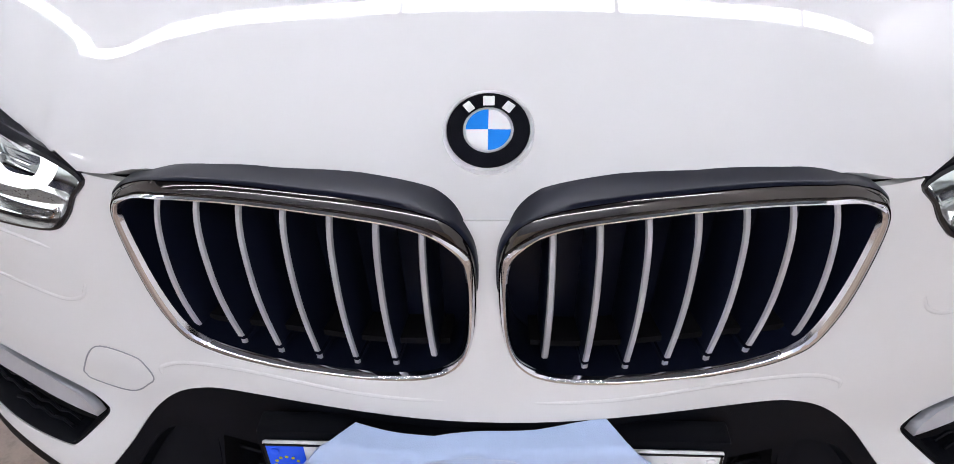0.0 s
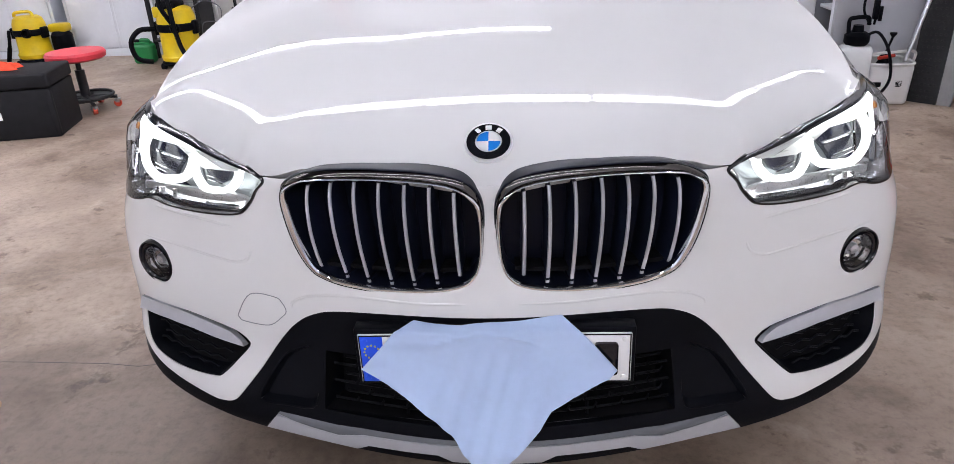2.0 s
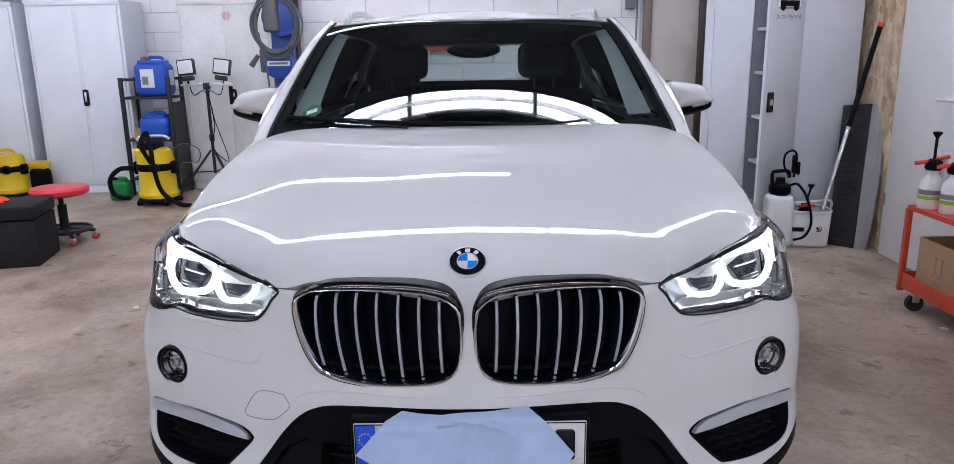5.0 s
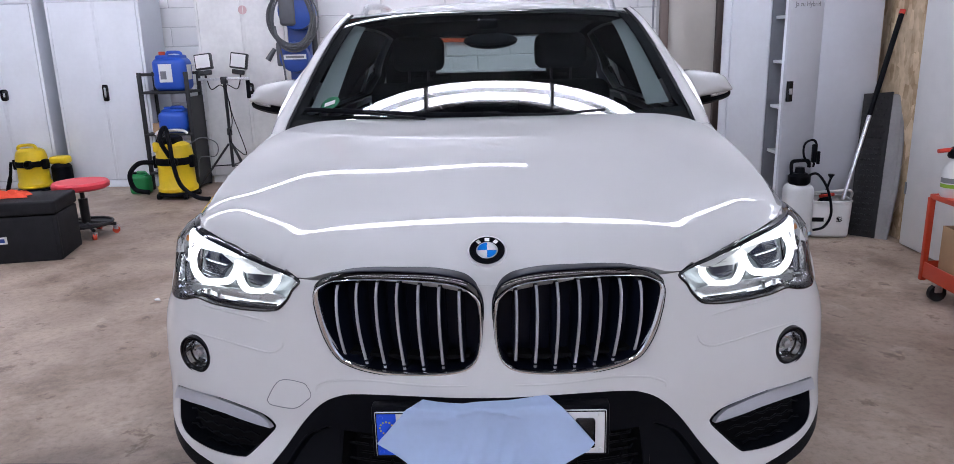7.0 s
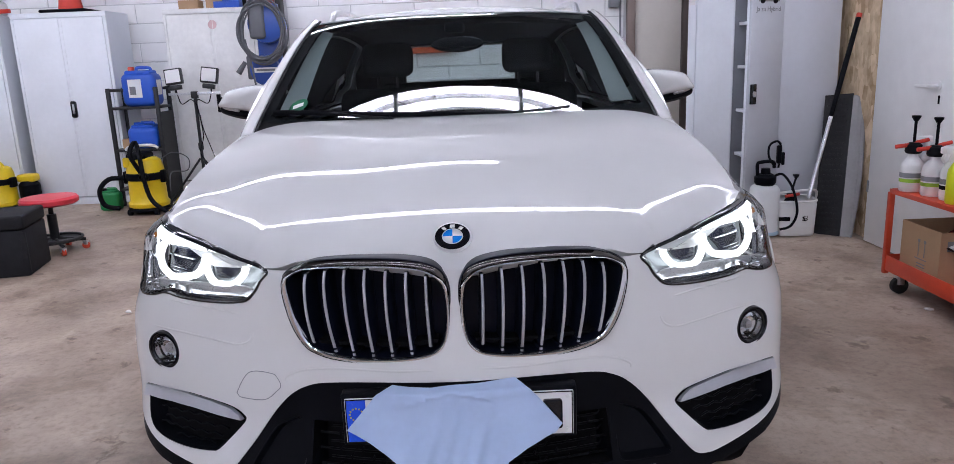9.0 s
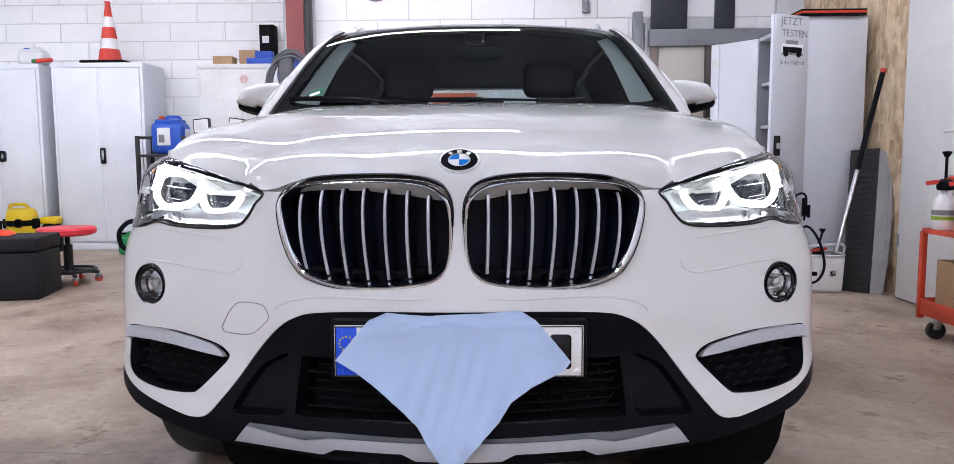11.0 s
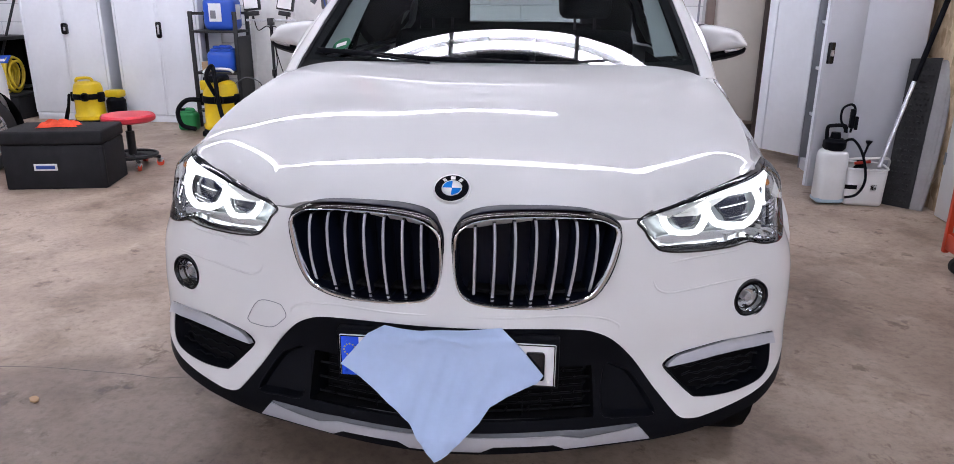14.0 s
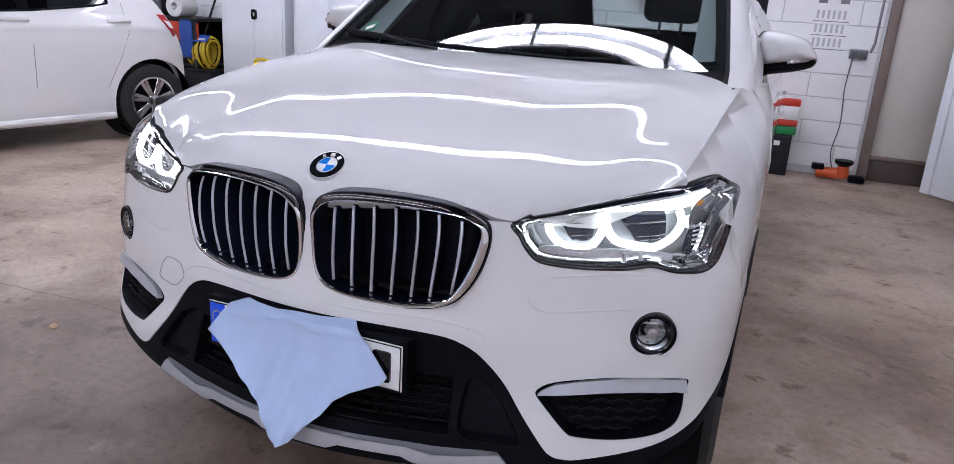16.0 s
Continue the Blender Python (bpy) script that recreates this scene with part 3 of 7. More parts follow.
def tube_lamp(x, y, z, length, tubes):
    t = thing("tube_lamp", ("twin" if tubes > 1 else "single") + " fluorescent tube lamp on a white tray under the ceiling", "ceiling lamp", "ceiling tubes", (x, y, z))
    part("tray", boxm((-length / 2, -0.10, 0.04), (length / 2, 0.10, 0.085), 0.006), WHITEPL, t)
    for y0, y1 in ((-0.085, -0.025), (0.025, 0.085)) if tubes > 1 else ((-0.03, 0.03),):
        part("diffuser", boxm((-length / 2 + 0.020, y0, 0.0), (length / 2 - 0.020, y1, 0.039), 0.010, 2), TUBE, t)
    for s in (-1, 1):
        part("end_cap", boxm((s * (length / 2 - 0.005) - 0.005, -0.095, -0.004), (s * (length / 2 - 0.005) + 0.005, 0.095, 0.0395), 0.002), WHITEPL, t)
    for s in (-1, 1):
        part("hanger", boxm((s * length * 0.4 - 0.004, -0.004, 0.085), (s * length * 0.4 + 0.004, 0.004, ROOM["h"] - z)), GREYST, t, smooth=False)
    return t


for y, xa, xb, z, tubes in TUBE_ROWS:
    n = max(1, round((xb - xa) / 1.27))
    for i in range(n):
        tube_lamp(xa + (i + 0.5) * (xb - xa) / n, y, z, (xb - xa) / n - 0.012, tubes)


# ---- the large car ----
car = thing("car", "glossy white compact crossover with a twin grille and lit headlights", "car")


def sgn(loop, s):
    return [(s * a, b) for a, b in loop] if s > 0 else [(s * a, b) for a, b in loop][::-1]


def skin(out):
    return lambda s, z: front(s, z, out)


KPLAN = profile([(-.1, 0), (.20, 0), (.27, .005), (.32, .013), (.355, .018), (.385, .013), (.42, 0), (.6, 0)], .012)
RAKEK = profile([(.50, 0), (.62, .012), (.66, .020), (.69, .024), (.79, .024), (.86, .016), (.90, .011), (.93, .009), (1.0, .01)], .015)


def kidney(s, z, out=0.0):
    """The skin of the grilles, which lean forward over the bumper at their tops."""
    p = front(s, z, out)
    w = np.clip((.46 - np.abs(s)) / .12, 0, 1)
    p[..., 1] += (RAKEK(z) - RAKE(z)) * w - KPLAN(np.abs(s)) * np.interp(z, [.66, .86, .90], [1.35, .7, .5])
    return p


GR_OUT = [(.415, .848), (.408, .866), (.382, .884), (.344, .898), (.283, .904), (.207, .906), (.133, .905), (.075, .898), (.040, .885), (.022, .866), (.012, .838), (.011, .782), (.016, .724), (.032, .688), (.064, .669), (.128, .659), (.215, .656), (.281, .663), (.332, .679), (.361, .699), (.390, .742), (.411, .805)]
GR_IN = [(.397, .849), (.388, .862), (.368, .875), (.335, .882), (.275, .886), (.205, .888), (.140, .887), (.092, .883), (.058, .874), (.038, .859), (.023, .834), (.020, .782), (.024, .727), (.038, .696), (.068, .680), (.130, .671), (.213, .668), (.277, .675), (.325, .692), (.349, .713), (.373, .762), (.392, .820)]
GR_OUT, GR_IN = rounded(GR_OUT, 7), rounded(GR_IN, 7)
HEAD = rounded([(.462, .868), (.473, .836), (.490, .808), (.520, .786), (.600, .780), (.700, .783), (.755, .791), (.800, .781), (.845, .776), (.900, .774), (.950, .782), (1.002, .805), (1.041, .831), (1.077, .857), (1.110, .885), (1.163, .914), (1.120, .932), (1.073, .949), (1.000, .952), (.950, .951), (.908, .948), (.860, .944), (.720, .925), (.575, .897)], 5)
FOG = [(.780 + .052 * math.cos(a), .643 + .046 * math.sin(a)) for a in np.linspace(0, 2 * math.pi, 40, endpoint=False)]
TRIM = [(.871, .536), (.800, .542), (.725, .542), (.640, .533), (.580, .522), (.553, .508), (.545, .497), (.615, .504), (.680, .511), (.760, .515), (.844, .513), (.873, .507)]
INTAKE = rounded([(.872, .536), (.725, .543), (.629, .533), (.573, .521), (.546, .505), (.541, .491), (.565, .465), (.618, .418), (.648, .408), (.730, .405), (.814, .414), (.858, .430), (.876, .457), (.876, .505)], 5)
WHITE_LOW = [(.172, .615), (.310, .607), (.367, .594), (.412, .568), (.460, .519), (.520, .443), (.575, .385), (.600, .365), (.630, .358), (.676, .361), (.820, .392), (.907, .428), (.960, .462), (1.020, .500), (1.075, .560), (1.125, .640), (1.180, .700)]
low = rounded([(0, .617)] + WHITE_LOW, 6, False)
i0 = min(range(len(HEAD)), key=lambda i: abs(HEAD[i][0] - .462) + abs(HEAD[i][1] - .868))
i1 = min(range(len(HEAD)), key=lambda i: abs(HEAD[i][0] - 1.163) + abs(HEAD[i][1] - .914))
hl_edge = [HEAD[(i0 + k) % len(HEAD)] for k in range((i1 - i0) % len(HEAD) + 1)]


def grow(loop, d):
    """An outline moved outwards by d."""
    a = np.array(loop)
    t = np.roll(a, -1, 0) - np.roll(a, 1, 0)
    n = np.stack([t[:, 1], -t[:, 0]], 1) / (np.linalg.norm(t, axis=1)[:, None] + 1e-9)
    area = np.sum(a[:, 0] * np.roll(a[:, 1], -1) - np.roll(a[:, 0], -1) * a[:, 1])
    return [tuple(p) for p in a + (d if area > 0 else -d) * n]


def bumper():
    r = low + [(1.200, .74), (1.205, .895)] + hl_edge[::-1]
    seam = [(.425, .867), (.30, .872), (.15, .8725), (.05, .873)]
    half = r + seam
    full = [(-a, b) for a, b in low[::-1]][:-1] + half + [(-a, b) for a, b in (hl_edge[::-1] + seam)[::-1]] + [(-1.205, .895), (-1.200, .74)]
    holes = []
    for s in (1, -1):
        holes += [sgn(grow(GR_IN, .006), s), sgn(FOG, s), sgn(INTAKE, s)]
    part("front_bumper", panel(full, skin(0), holes, 0.016, 0.014), PAINT, car)


bumper()


def loft_loop(loop_outs, s, fn=front):
    rows = []
    for loop, out in loop_outs:
        a = np.array(loop)
        P = fn(s * a[:, 0], a[:, 1], out)
        rows.append([tuple(p) for p in P])
    bm = strip(rows, True)
    bmesh.ops.recalc_face_normals(bm, faces=bm.faces)
    return bm


SLAT_TOP = [(.360, .863), (.311, .872), (.262, .875), (.212, .876), (.161, .874), (.112, .871), (.065, .861)]
SLAT_END = [(.338, .701), (.288, .689), (.244, .681), (.197, .679), (.151, .680), (.105, .686), (.060, .694)]


def grille(s):
    back = part("grille", panel(sgn(grow(GR_IN, .004), s), lambda a, z: kidney(a, z, -.060), (), 0.02, 0), FINBK, car, "gloss black kidney grille with a chrome surround and silver slats")
    def lerp(f_top, f_side):
        """An outline between the inner and the outer rim, by a share at the top and one at the sides."""
        out = []
        for (a, b), (c, d) in zip(GR_IN, GR_OUT):
            k = min(1, max(0, (d - .835) / .045))
            k = k * k * (3 - 2 * k)
            f = f_side + (f_top - f_side) * k
            out.append((a + (c - a) * f, b + (d - b) * f))
        return out
    gask = grow(GR_OUT, .0025)
    part("gasket", loft_loop([(gask, -.040), (gask, -.004), (grow(GR_OUT, .0015), .0005), (GR_OUT, .002), (lerp(.96, .98), -.002)], s, kidney), FINBK, back, "satin black lip over the chrome")
    # same chrome as the surround; its dark reflection is painted as base colour
    part("upper_band", loft_loop([(lerp(.97, .985), -.004), (lerp(.94, .975), .002), (lerp(.70, .96), .0058), (lerp(.42, .945), .0078), (lerp(.28, .93), .0060)], s, kidney), REFLCHROME, back, "chrome band along the top of the surround, dark reflection in its colour")
    part("surround", loft_loop([(lerp(.32, .97), -.002), (lerp(.29, .94), .0045), (lerp(.25, .78), .0092), (lerp(.18, .52), .0120), (lerp(.10, .26), .0124), (lerp(.05, .08), .0105), (GR_IN, .005)], s, kidney), GRCHROME, back, "chrome surround")
    part("inner_wall", loft_loop([(GR_IN, .005), (grow(GR_IN, .001), -.062)], s, kidney), FINBK, back)
    for i_slat, ((a, za), (b, ze)) in enumerate(zip(SLAT_TOP, SLAT_END)):
        zb = za - (za - ze) / .925
        bm = bmesh.new()
        n = 14
        for seg, (v0, v1) in enumerate(((0, .925), (.950, .980))):
            if seg and i_slat in (0, 6):
                continue
            rows = []
            for i in range(n + 1):
                v = v0 + (v1 - v0) * i / n
                sx, z = a + (b - a) * v ** 1.15, za + (zb - za) * v
                bow = -.014 + .010 * v + .014 * math.sin(math.pi * min(1, v * 1.02 + .02)) ** 0.8
                w = .0038
                f = kidney(np.array([s * (sx - w), s * (sx - w * .6), s * (sx + w * .6), s * (sx + w)]), np.full(4, z), bow)
                f[0] = kidney(np.array([s * (sx - w)]), np.array([z]), bow - .0025)[0]
                f[3] = kidney(np.array([s * (sx + w)]), np.array([z]), bow - .0025)[0]
                k = kidney(np.array([s * (sx + w * 1.1), s * (sx - w * 1.1)]), np.full(2, z), -.059)
                rows.append([bm.verts.new(p) for p in (*f, *k)])
            for r, q in zip(rows, rows[1:]):
                for j in range(6):
                    fc = bm.faces.new((r[j], r[(j + 1) % 6], q[(j + 1) % 6], q[j]))
                    fc.material_index = 0 if j < 3 else 1
            for r in (rows[0], rows[-1]):
                bm.faces.new(r).material_index = 1
        bmesh.ops.recalc_face_normals(bm, faces=bm.faces)
        part("slat", bm, [SLAT, FINBK], back, "satin silver slat on a black fin")
    # cross bar low in the opening
    rows = []
    for i in range(21):
        q = .045 + (.355 - .045) * i / 20
        z = .692 + .010 * ((q - .2) / .16) ** 2
        rows.append([tuple(kidney(np.array([s * q]), np.array([z + dz]), o)[0]) for dz, o in ((-.004, -.02), (.004, -.02), (.004, -.059), (-.004, -.059))])
    part("cross_bar", strip(rows, True), MATTEBK, back)


for s in (1, -1):
    grille(s)


# headlights
DRL_OUT = [(.672, .884), (.668, .874), (.667, .862), (.677, .842), (.700, .832), (.753, .826), (.778, .829), (.824, .849), (.858, .870), (.864, .885), (.860, .899)]
DRL_IN = [(.540, .868), (.538, .850), (.551, .831), (.568, .820), (.585, .818), (.614, .818), (.628, .823), (.648, .845), (.664, .874)]
BROW = [(.585, .884), (.66, .893), (.745, .901), (.835, .903), (.905, .909), (.985, .920), (.998, .928), (.935, .937), (.880, .934), (.80, .922), (.735, .912), (.640, .898)]


def headlight(s):
    hull = part("headlight", panel(sgn(grow(HEAD, -.004), s), skin(-.066), (), 0.02, 0), GREYPL2, car, "lit headlight with two running light rings behind a clear lens")
    part("rim", loft_loop([(HEAD, -.003), (grow(HEAD, -.001), .003), (grow(HEAD, -.005), .004), (grow(HEAD, -.0065), -.006), (grow(HEAD, -.005), -.066)], s), GLOSSBK, hull)
    part("chrome_bed", loft_loop([(grow(HEAD, -.010), -.008), (grow(HEAD, -.020), -.022), (grow(HEAD, -.030), -.062)], s), CHROME, hull, "chrome reflector rim")
    for loop, cx, cz, r in ((DRL_OUT, .766, .862, .046), (DRL_IN, .605, .856, .034)):
        pts = rounded(loop, 6, False)
        a = np.array(pts)
        P = front(s * a[:, 0], a[:, 1], -.030)
        part("light_ring", tubem([tuple(p) for p in P], .0088, 10), DRL, hull, "glowing white running light ring")
        w, h = r * 1.12, r * .80
        face = [(cx - w, cz + h * .75), (cx - w * .8, cz - h * .4), (cx - w * .45, cz - h), (cx + w * .5, cz - h), (cx + w * .9, cz - h * .2), (cx + w * 1.05, cz + h)]
        part("projector", panel(sgn(rounded(face, 3), s), skin(-.048), (), 0.012, 0.012), DARKGL, hull, "dark faceted projector cover")
        for dz, w0, w1 in ((.010, -1.15, 1.0), (-.016, -.75, .75), (-.024, -.6, .6)):
            k = front(s * np.linspace(cx + w0 * r, cx + w1 * r, 5), np.full(5, cz + dz) + np.linspace(-.003, .004, 5), -.040)
            part("blade", tubem([tuple(p) for p in k], .0045 if dz > 0 else .002, 6, flat=.5), CHROME, hull)
    part("light_brow", panel(sgn(rounded(BROW, 4), s), skin(-.022), (), 0.012, 0.006), DRL, hull, "glowing white light bar")
    part("reflector", panel(sgn(rounded([(.515, .806), (.60, .797), (.74, .802), (.80, .797), (.815, .806), (.80, .816), (.72, .820), (.55, .820)], 4), s), skin(-.022), (), 0.012, 0.01), SATIN, hull)
    part("side_reflector", panel(sgn(rounded([(.872, .866), (.905, .868), (.965, .893), (1.04, .912), (1.06, .928), (.94, .922), (.885, .900)], 4), s), skin(-.014), (), 0.012, 0.01), CHROME, hull)
    part("eyelid", panel(sgn(rounded([(.480, .874), (.575, .889), (.720, .914), (.860, .930), (.950, .937), (1.020, .937), (1.030, .941), (.950, .942), (.860, .936), (.720, .920), (.575, .894)], 3), s), skin(-.006), (), 0.012, 0.02), DARKGL, hull)
    part("side_marker", panel(sgn(rounded([(.912, .910), (.922, .911), (.932, .917), (.925, .920), (.915, .915)], 3), s), skin(-.010), (), 0.01, 0.004), AMBER, hull, "small amber reflector")
    part("outer_pocket", panel(sgn(rounded([(.855, .812), (.885, .815), (.915, .840), (.930, .862), (.895, .862), (.868, .838)], 4), s), skin(-.020), (), 0.012, 0.01), DARKGL, hull, "dark outer pocket")
    part("valley", panel(sgn(rounded([(.640, .826), (.672, .826), (.668, .848), (.655, .862), (.645, .846)], 4), s), skin(-.044), (), 0.012, 0.006), GREYPL, hull)
    for i in range(5):
        z = .818 + .009 * i
        k = front(s * np.linspace(.872 + .004 * i, .905 + .008 * i, 4), np.full(4, z + .016), -.010)
        part("rib", tubem([tuple(p) for p in k], .0022, 5), SATIN, hull)
    for u in (.70, .735):
        k = front(s * np.array([u, u, u]), np.array([.797, .806, .815]), -.016)
        part("clip", tubem([tuple(p) for p in k], .005, 6), SATIN, hull)
    ln = part("lens", panel(sgn(grow(HEAD, -.006), s), skin(.0045), (), 0.02, 0), CLEAR, hull, "clear lens")
    ln.visible_shadow = False


for s in (1, -1):
    headlight(s)


def fog_lamp(s):
    c = Vector(front(np.array([s * .780]), np.array([.643]), 0.0)[0])
    d = Vector((s * .42, -1, 0.0)).normalized()
    m = Matrix.Translation(c - d * .02) @ d.to_track_quat("Z", "Y").to_matrix().to_4x4()
    b = part("fog_lamp", lathem([(.031, .000), (.0365, .008), (.0375, .020), (.0405, .0225), (.0425, .018), (.0445, .018), (.0475, .023), (.050, .022), (.0515, .013), (.052, -.03)], 36, m, False), GLOSSBK, car, "round fog lamp in a black bezel")
    part("reflector", lathem([(.037, .016), (.034, .004), (.026, -.010), (.012, -.017), (0, -.018)], 28, m, False), CHROME, b)
    part("bulb_shield", lathem([(.013, -.016), (.013, .004), (.010, .010), (0, .012)], 16, m), SATIN, b)
    for k, dy in enumerate((-.016, .016)):
        part("rib", boxm((-.030, dy - .001, -.012), (.030, dy + .001, -.004), 0, 1, m), SATIN, b)
    part("lens", lathem([(.0375, .018), (.030, .023), (.016, .026), (0, .027)], 32, m, False), CLEAR, b).visible_shadow = False


for s in (1, -1):
    fog_lamp(s)


def side_intake(s):
    b = part("side_intake", panel(sgn(grow(INTAKE, .003), s), skin(-.045), (), 0.03, 0), MATTEBK, car, "black honeycomb side air intake")
    part("intake_wall", loft_loop([(INTAKE, -.002), (grow(INTAKE, -.003), -.002), (grow(INTAKE, -.006), -.046)], s), BLACKPL, b)
    bm = bmesh.new()
    z, row = .418, 0
    while z < .505:
        u = .56 + (row % 2) * .022
        while u < .87:
            q = [(u, z), (u + .022, z + .006), (u + .044, z)]
            if inside(grow(INTAKE, -.008), np.array(q)).all():
                P = [tuple(p) for p in front(s * np.array([a for a, _ in q]), np.array([b2 for _, b2 in q]), -.020)]
                tube(bm, P, .0028, 5)
            u += .044
        z += .019
        row += 1
    part("mesh", bm, BLACKPL, b)
    part("silver_trim", panel(sgn(TRIM, s), lambda a, zz: front(a, zz, .005 + .012 * np.clip((.54 - zz) / .04, 0, 1)), (), 0.012, 0.016), SILVER, b, "silver trim blade")


for s in (1, -1):
    side_intake(s)

LOWGR = [(-.368, .386), (0, .388), (.368, .386), (.356, .508), (0, .512), (-.356, .508)]
POCKET = rounded([(.385, .392), (.470, .376), (.520, .374), (.530, .388), (.505, .425), (.462, .480), (.430, .500), (.385, .507)], 5)


def lower_bumper():
    bot = [(1.055, .478), (1.0, .442), (.93, .394), (.84, .358), (.72, .330), (.62, .314), (.53, .304), (.30, .298)]
    k = min(range(len(low)), key=lambda i: abs(low[i][0] - 1.020))
    half = low[:k + 1] + bot
    full = [(-a, b) for a, b in low[:k + 1][::-1]][:-1] + half + [(-a, b) for a, b in bot[::-1]]
    full = [(a, b) for a, b in full]
    b = part("lower_bumper", panel([(a, b - .001) for a, b in full], skin(-.003), [LOWGR, POCKET, sgn(POCKET, -1)], 0.02, 0.02), BLACKPL, car, "black grained lower bumper")
    part("duct_wall", loft_loop([(LOWGR, -.004), (LOWGR, -.078)], 1), MATTEBK, b)
    part("air_duct", panel([(a * 1.01, z) for a, z in LOWGR], skin(-.075), (), 0.04, 0), MATTEBK, b)
    for s in (1, -1):
        part("pocket", loft_loop([(POCKET, -.004), (grow(POCKET, -.003), -.004), (grow(POCKET, -.012), -.022)], s), BLACKPL, b)
        part("pocket_floor", panel(sgn(grow(POCKET, -.008), s), skin(-.021), (), 0.03, 0), BLACKPL, b)
    bm = bmesh.new()
    z, row = .402, 0
    while z < .505:
        u = -.352 + (row % 2) * .028
        while u < .34:
            q = [(u, z), (u + .050, z)]
            P = [tuple(p) for p in front(np.array([a for a, _ in q]), np.array([b2 for _, b2 in q]), -.026)]
            tube(bm, P, .0032, 5)
            e = [(u + .050, z), (u + .056, z + .0085)]
            P = [tuple(p) for p in front(np.array([a for a, _ in e]), np.array([b2 for _, b2 in e]), -.026)]
            tube(bm, P, .0026, 5)
            u += .056
        z += .017
        row += 1
    for u in (-.19, .19):
        P = [tuple(p) for p in front(np.array([u, u * .98]), np.array([.388, .508]), -.03)]
        tube(bm, P, .004, 6)
    part("lower_grille", bm, GRIDBK, b, "black honeycomb lower grille")
    for s in (1, -1):
        part("grille_edge", strip([[tuple(p) for p in front(np.full(2, s * u), np.array([.388, .508]), o)] for u, o in ((.366, -.004), (.360, -.074))]), BLACKPL, b)
    sk = [(-.523, .318), (-.489, .354), (-.40, .343), (-.34, .338), (-.28, .349), (0, .352), (.28, .349), (.34, .338), (.40, .343), (.489, .354), (.523, .318)]
    up = [(-.489, .356), (-.450, .383), (-.363, .381), (0, .385), (.363, .381), (.450, .383), (.489, .356), (.40, .345), (.34, .340), (.28, .351), (0, .354), (-.28, .351), (-.34, .340), (-.40, .345)]
    low_edge = [(.30, .312), (.27, .326), (.12, .328), (.09, .314), (-.09, .314), (-.12, .328), (-.27, .326), (-.30, .312)]
    part("skid_plate", panel((sk + low_edge)[::-1], lambda a, z: front(a, z, .004 + .10 * np.clip(.35 - z, 0, .05)), (), 0.016, 0.02), SILVER, b, "silver skid plate lip")
    part("skid_shelf", panel(up[::-1], lambda a, z: front(a, z, -.030 + 1.0 * np.clip(.386 - z, 0, .036)), (), 0.016, 0.01), GREYPL, b, "grey upper face of the skid plate")


lower_bumper()


def creases(s):
    """Soft moulded ridges in the bumper skin."""
    for pts, r in (([(.500, .716), (.513, .693), (.545, .682), (.60, .687), (.70, .697), (.82, .702)], .004), ([(.535, .757), (.60, .766), (.68, .772), (.745, .777)], .004), ([(.045, .644), (.15, .641), (.28, .642), (.37, .632), (.415, .614), (.42, .600)], .004)):
        a = np.array(rounded(pts, 8, False))
        n = len(a)
        sink = -.68 * r - .34 * r * np.abs(np.linspace(-1, 1, n)) ** 6
        P = np.array([front(np.array([s * u]), np.array([z]), o)[0] for (u, z), o in zip(a, sink)])
        part("moulded_crease", tubem([tuple(p) for p in P], r, 16), PAINT, car)


for s in (1, -1):
    creases(s)


def tow_cover():
    lp = rounded([(.519, .616), (.459, .618), (.442, .606), (.436, .589), (.447, .575), (.484, .549), (.545, .549), (.556, .556), (.556, .567)], 6)
    P = front(-np.array([a for a, _ in lp]), np.array([b for _, b in lp]), .0002)
    part("tow_cover", tubem([tuple(p) for p in P], .0011, 5, True), GREYST, car, "thin seam of the tow eye cover")


tow_cover()


def number_plate():
    h = part("plate_holder", boxm((-.268, .004, .474), (.268, .036, .602), .004), BLACKPL, car)
    pl = part("number_plate", boxm((-.260, -.004, .483), (.260, .002, .593), .003), WHITEPL, car, "white number plate with a blue band")
    part("band", boxm((-.2565, -.0048, .487), (-.212, -.0035, .589), .0006), EUBLUE, pl)
    bm = bmesh.new()
    for (x0, z0, x1, z1) in ((-.258, .4845, .258, .4868), (-.258, .5892, .258, .5915), (-.258, .4845, -.2555, .5915), (.2555, .4845, .258, .5915)):
        box(bm, (x0, -.0052, z0), (x1, -.0038, z1))
    part("border", bm, GLOSSBK, pl)
    bm = bmesh.new()
    for k in range(12):
        a = k * math.pi / 6
        lathe(bm, [(.0022, 0), (.0022, .0008)], 6, Matrix.Translation((-.234 + .0145 * math.cos(a), -.0046, .555 + .0145 * math.sin(a))) @ Matrix.Rotation(math.pi / 2, 4, "X"))
    part("stars", bm, YELLOW, pl)
    part("bar", boxm((.190, -.0054, .502), (.234, -.0038, .574), .006), GLOSSBK, pl)
    for x in (-.246, .246):
        for z in (.496, .580):
            part("screw_cap", lathem([(.0055, 0), (.005, .0025), (0, .003)], 12, Matrix.Translation((x, -.004, z)) @ Matrix.Rotation(math.pi / 2, 4, "X")), EUBLUE if x < 0 else WHITEPL, pl)


number_plate()


